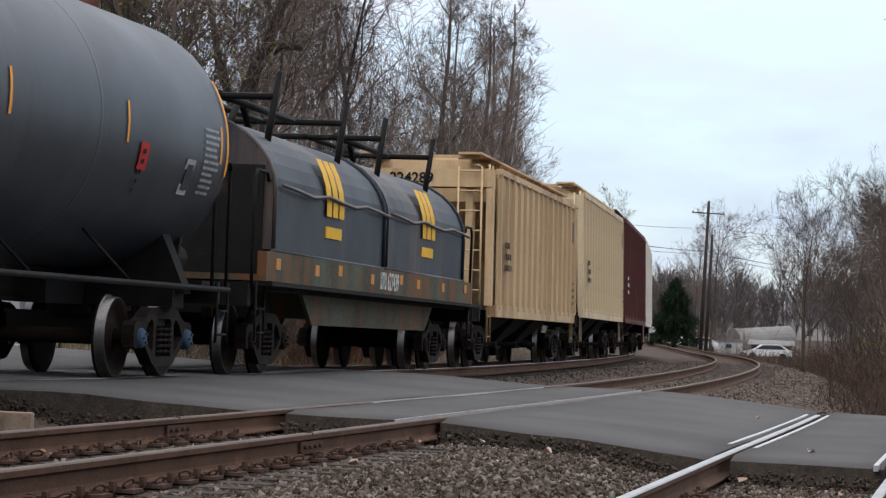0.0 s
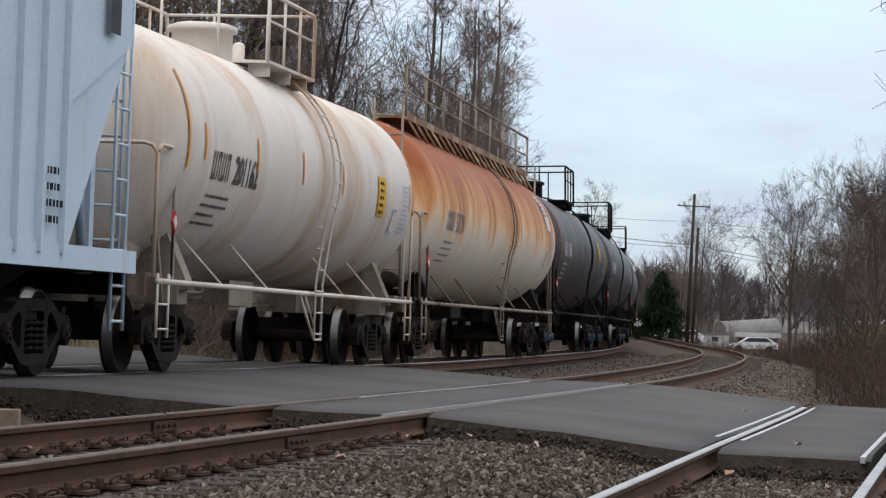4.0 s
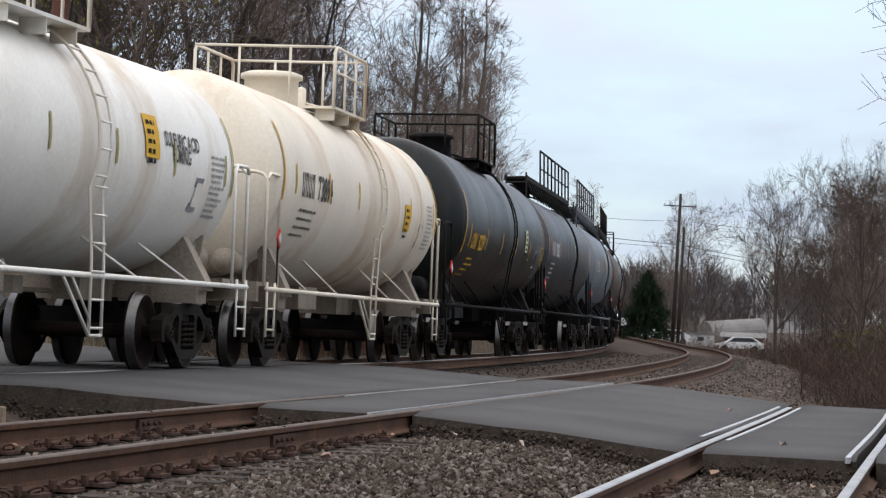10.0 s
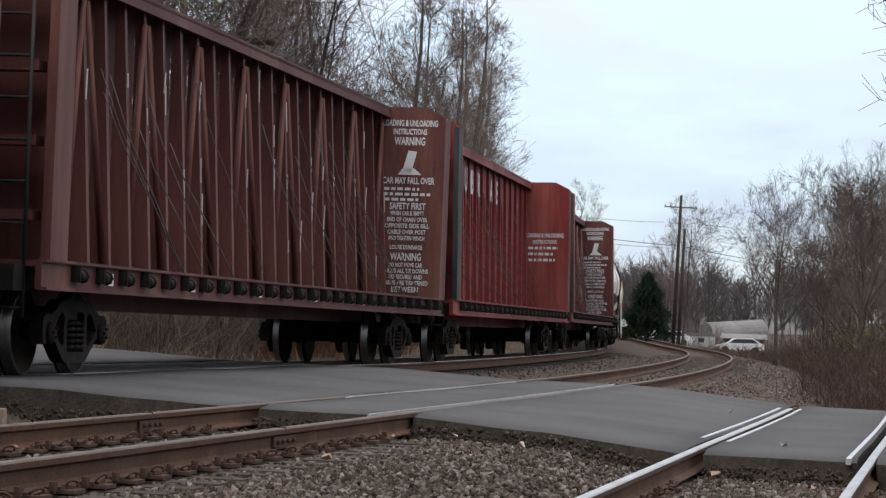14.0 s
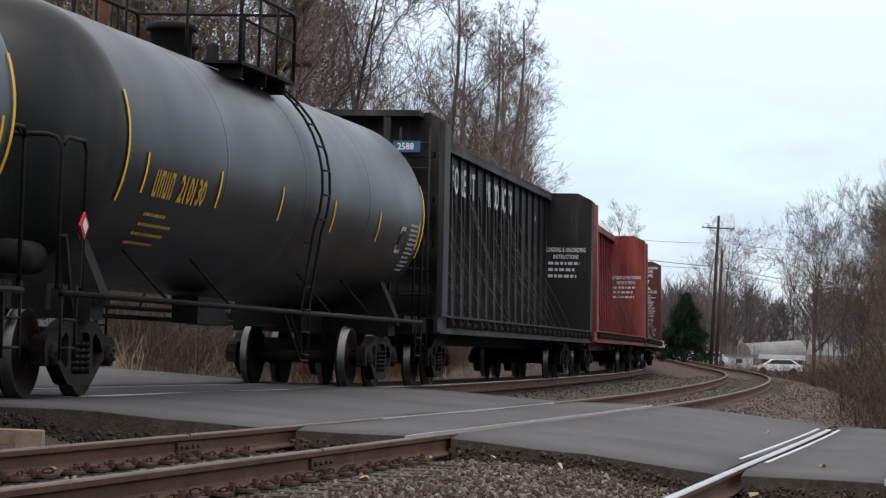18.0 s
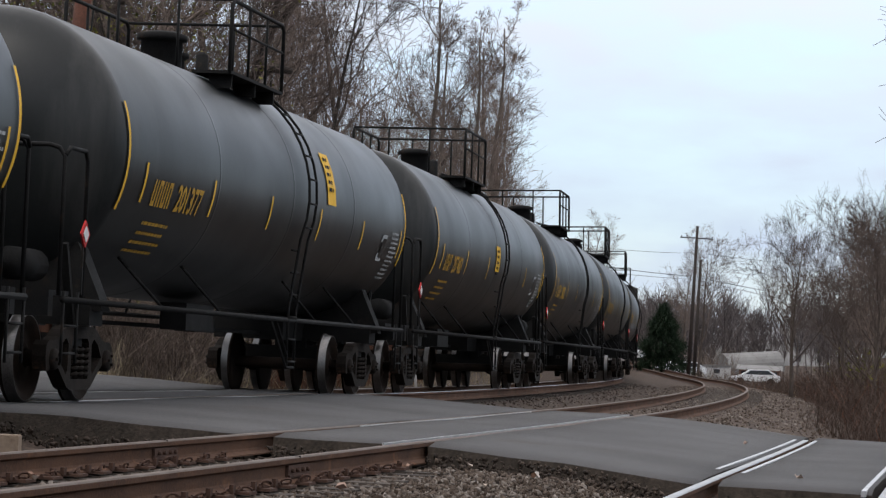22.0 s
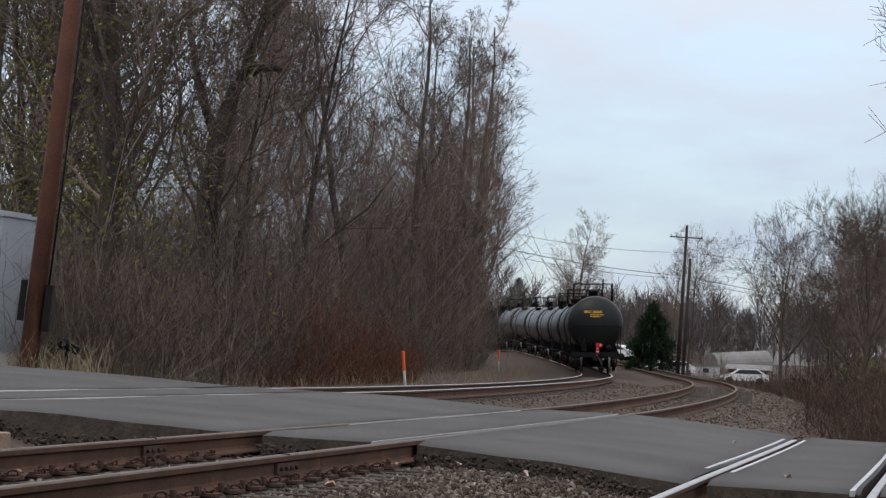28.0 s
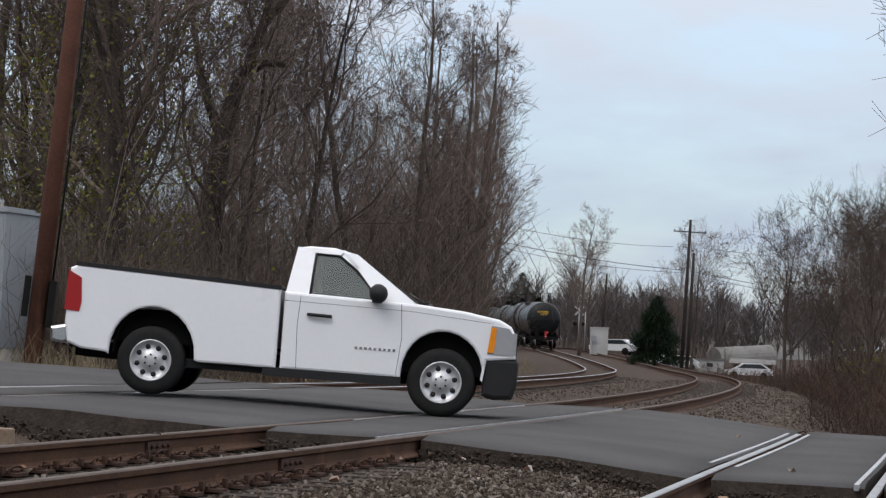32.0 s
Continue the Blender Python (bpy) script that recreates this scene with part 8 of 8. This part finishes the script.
for sg in (-1, 1):
    m = Mesh()
    lower, upper = sg * 0.965, sg * 0.715
    def quad(a, b, c, d, th=0.05):
        pts = [(x, lower + (upper - lower) * (z - 1.24) / 0.54, z) for x, z in (a, b, c, d)]
        inn = [(x, y - sg * th, z) for x, y, z in pts]
        m.add(pts + inn, [(0, 1, 2, 3), (7, 6, 5, 4), (0, 4, 5, 1), (1, 5, 6, 2), (2, 6, 7, 3), (3, 7, 4, 0)])
    quad((-0.19, 1.22), (0.09, 1.22), (0.115, 1.78), (-0.10, 1.79))
    quad((0.93, 1.22), (1.36, 1.22), (0.60, 1.75), (0.44, 1.75))
    quad((0.42, 1.70), (0.62, 1.56), (0.64, 1.60), (0.46, 1.76))
    quad((0.08, 1.725), (0.40, 1.725), (0.46, 1.785), (0.06, 1.79))
    part("pillar", m, M_TRUCK, truck)
    m = Mesh()
    win = [(0.10, 1.235), (0.94, 1.215), (0.62, 1.56), (0.40, 1.715), (0.12, 1.725)]
    pts = [(x, lower + (upper - lower) * (z - 1.24) / 0.54 - sg * 0.012, z) for x, z in win]
    m.add(pts + [(x, y - sg * 0.006, z) for x, y, z in pts], [(0, 1, 2, 3, 4), (9, 8, 7, 6, 5)] + [(i, i + 5, (i + 1) % 5 + 5, (i + 1) % 5) for i in range(5)])
    part("side_window", m, M_CARGLASS, truck, "tinted side window")
    m = Mesh()
    m.tube([(p[0], p[1] + sg * 0.012, p[2]) for p in pts + pts[:1]], 0.016, 5)
    part("window_seal", m, M_TRIM, truck)
m = Mesh()
ws = [(1.36, -0.88, 1.24), (1.36, 0.88, 1.24), (0.60, 0.66, 1.752), (0.60, -0.66, 1.752)]
m.add(ws + [(x - 0.012, y, z - 0.006) for x, y, z in ws], [(0, 1, 2, 3), (7, 6, 5, 4), (0, 4, 5, 1), (1, 5, 6, 2), (2, 6, 7, 3), (3, 7, 4, 0)])
part("windscreen", m, M_CARGLASS, truck, "raked windscreen glass")
m = Mesh()
rw = [(-0.17, -0.75, 1.28), (-0.17, 0.75, 1.28), (-0.11, 0.62, 1.72), (-0.11, -0.62, 1.72)]
m.add(rw + [(x + 0.01, y, z) for x, y, z in rw], [(0, 1, 2, 3), (7, 6, 5, 4), (0, 4, 5, 1), (1, 5, 6, 2), (2, 6, 7, 3), (3, 7, 4, 0)])
part("rear_window", m, M_CARGLASS, truck)
m = Mesh()
m.box((0.15, 0, 1.05), (0.5, 1.6, 0.5)).box((-0.05, -0.4, 1.40), (0.14, 0.6, 0.5)).box((-0.05, 0.4, 1.40), (0.14, 0.6, 0.5)).box((1.05, 0, 1.20), (0.4, 1.7, 0.12))
part("bench_seat", m, M_TRIM, truck, "dark grey bench seat and dashboard")
m = Mesh()
m.tube([(0.72 + 0.06 * math.sin(a), 0.42 + 0.18 * math.cos(a), 1.32 + 0.17 * math.sin(a)) for a in np.linspace(0, math.tau, 17)], 0.015, 5)
part("steering_wheel", m, M_TRIM, truck)
m = Mesh()
for y in (-0.45, 0.2):
    m.tube([(1.38, y, 1.27), (1.22, y + 0.35, 1.36)], 0.012, 4)
m.box((1.42, 0, 1.25), (0.12, 1.5, 0.03))
part("wiper", m, M_TRIM, truck)
for x in (FX, RX):
    for sg in (-1, 1):
        m = Mesh()
        arc = arch(x, 0.462, 0.44)
        inner, outer = [(a, sg * 0.97, b) for a, b in arc], [(a, sg * 0.55, b) for a, b in arc]
        k = len(arc)
        m.add(inner + outer, [(i, i + 1, k + i + 1, k + i) for i in range(k - 1)] + [tuple(range(k, 2 * k))], 0, True)
        part("wheel_liner", m, M_TYRE, truck, "black wheel-arch liner")
# lamps, bumpers, underside
for sg in (-1, 1):
    m = Mesh()
    m.slab([(2.20, 0.74), (2.505, 0.74), (2.495, 0.96), (2.43, 1.04), (2.23, 1.06)], sg * 0.985 - 0.015, sg * 0.985 + 0.015)
    m.box((2.50, sg * 0.82, 0.87), (0.06, 0.34, 0.24))
    part("headlight", m, M_LENS, truck)
    m = Mesh()
    m.slab([(2.20, 0.755), (2.275, 0.755), (2.29, 1.03), (2.23, 1.045)], sg * 1.0 - 0.008, sg * 1.0 + 0.008)
    part("side_lamp", m, M_AMBER, truck)
    m = Mesh()
    m.slab([(-2.735, 0.88), (-2.56, 0.87), (-2.54, 0.98), (-2.56, 1.25), (-2.715, 1.33)], sg * 0.985 - 0.015, sg * 0.985 + 0.015)
    part("tail_light", m, M_TAIL, truck)
m = bevelled([(2.165, 0.69), (2.165, 0.27), (2.30, 0.23), (2.52, 0.25), (2.57, 0.42), (2.57, 0.66), (2.54, 0.71), (2.30, 0.71)], -0.97, 0.97, 0.05)
part("front_bumper", m, M_TRIM, truck, "black plastic front bumper")
m = Mesh()
m.box((2.51, 0, 0.88), (0.06, 1.3, 0.28)).box((2.545, 0, 0.88), (0.03, 1.3, 0.05))
part("grille", m, M_TRIM, truck)
m = bevelled([(-2.74, 0.50), (-2.88, 0.52), (-2.89, 0.68), (-2.70, 0.72), (-2.66, 0.54)], -0.96, 0.96, 0.03)
part("rear_bumper", m, M_CHROME, truck, "chrome rear bumper")
m = Mesh()
m.box((-0.2, 0, 0.46), (4.7, 0.9, 0.16)).box((1.69, 0, 0.72), (1.02, 1.50, 0.50)).box((-1.47, 0, 0.76), (2.3, 1.50, 0.36)).box((-2.4, 0, 0.45), (0.5, 1.0, 0.16)).tube([(-0.6, 0.3, 0.36), (-2.7, 0.4, 0.40)], 0.05, 8)
part("underbody", m, M_BLACK, truck)


def truck_wheel():
    t = Mesh()
    t.lathe([(-0.125, 0.22), (-0.13, 0.30), (-0.115, 0.365), (-0.07, 0.383), (0.07, 0.383), (0.115, 0.365), (0.13, 0.30), (0.125, 0.22)], "y", n=40)
    r = Mesh()
    r.lathe([(-0.128, 0.235), (-0.135, 0.225), (-0.115, 0.21), (-0.095, 0.20), (-0.10, 0.11), (-0.125, 0.085), (-0.135, 0.05), (-0.135, 0.001)], "y", n=32)
    h = Mesh()
    for k in range(8):
        a = k * math.tau / 8
        h.lathe([(-0.1055, 0.001), (-0.1055, 0.030), (-0.09, 0.031)], "y", (0.157 * math.cos(a), 0, 0.157 * math.sin(a)), 10)
    for k in range(6):
        a = k * math.tau / 6
        h.lathe([(-0.142, 0.001), (-0.142, 0.012), (-0.12, 0.012)], "y", (0.065 * math.cos(a), 0, 0.065 * math.sin(a)), 8)
    return t.data("wheel", M_TYRE), r.data("rim", M_RIM), h.data("rim_hole", M_TRIM)


for ob in truck.children:
    for v in ob.data.vertices:
        v.co.x *= LENGTH
FX, RX = FX * LENGTH, RX * LENGTH
W_T, W_R, W_H = truck_wheel()
TRUCK_WHEELS = []
for x in (FX, RX):
    for sg in (-1, 1):
        w = part("wheel", W_T, None, truck, "black tyre on a silver steel wheel")
        w.matrix_parent_inverse = pose(x, sg * 0.86, 0.383, 0, 0, 0 if sg < 0 else 180)
        part("rim", W_R, None, w)
        part("rim_hole", W_H, None, w)
        TRUCK_WHEELS.append((w, sg))

TRUCK_Y = 31.6


def truck_x(t):
    """It waits left of the crossing, pulls away when the train is gone, and crosses."""
    u = max(0.0, t - 28.4)
    return -15.07 + 1.04 * u * u if u < 3.4 else -15.07 + 1.04 * 11.56 + 7.07 * (u - 3.4)


def truck_rows():
    rows = [(0.0, None), (28.4, None)] + [(28.4 + k * 0.1, None) for k in range(1, 37)]
    out = []
    for t, _ in rows:
        x = truck_x(t)
        za = float(zroad(c_of(np.float64(x + FX), np.float64(TRUCK_Y))))
        zb = float(zroad(c_of(np.float64(x + RX), np.float64(TRUCK_Y)))) + 0.02
        out.append((t, pose(x, TRUCK_Y, (za + zb) / 2 + 0.004, 0, -math.degrees(math.atan2(za - zb, FX - RX)), -1.5)))
    return out


def motions():
    """Keys everything that moves: the cars along the line, their wheels, and the pickup over the crossing."""
    for car, mid, L in CARS:
        walk(car, car_rows(mid, L))
    first = WHEELSETS[0]
    walk(first, [(k / FPS, pose(0, 0, 0, 0, 84.0 * k, 0)) for k in range(961)])
    act, slot = first.animation_data.action, first.animation_data.action_slot
    for w in WHEELSETS[1:]:
        w.rotation_mode = "QUATERNION"
        w.animation_data_create()
        w.animation_data.action = act
        w.animation_data.action_slot = slot

    walk(truck, truck_rows())
    for w, sg in TRUCK_WHEELS:
        rows, last_a = [(0.0, pose(0, 0, 0)), (28.4, pose(0, 0, 0))], 0.0
        for k in range(1, 55):
            t = 28.4 + k / 15
            a = math.degrees((truck_x(t) - truck_x(28.4)) / 0.383) * (1 if sg < 0 else -1)
            rows.append((t, pose(0, 0, 0, 0, a, 0)))
        walk(w, rows)


motions()
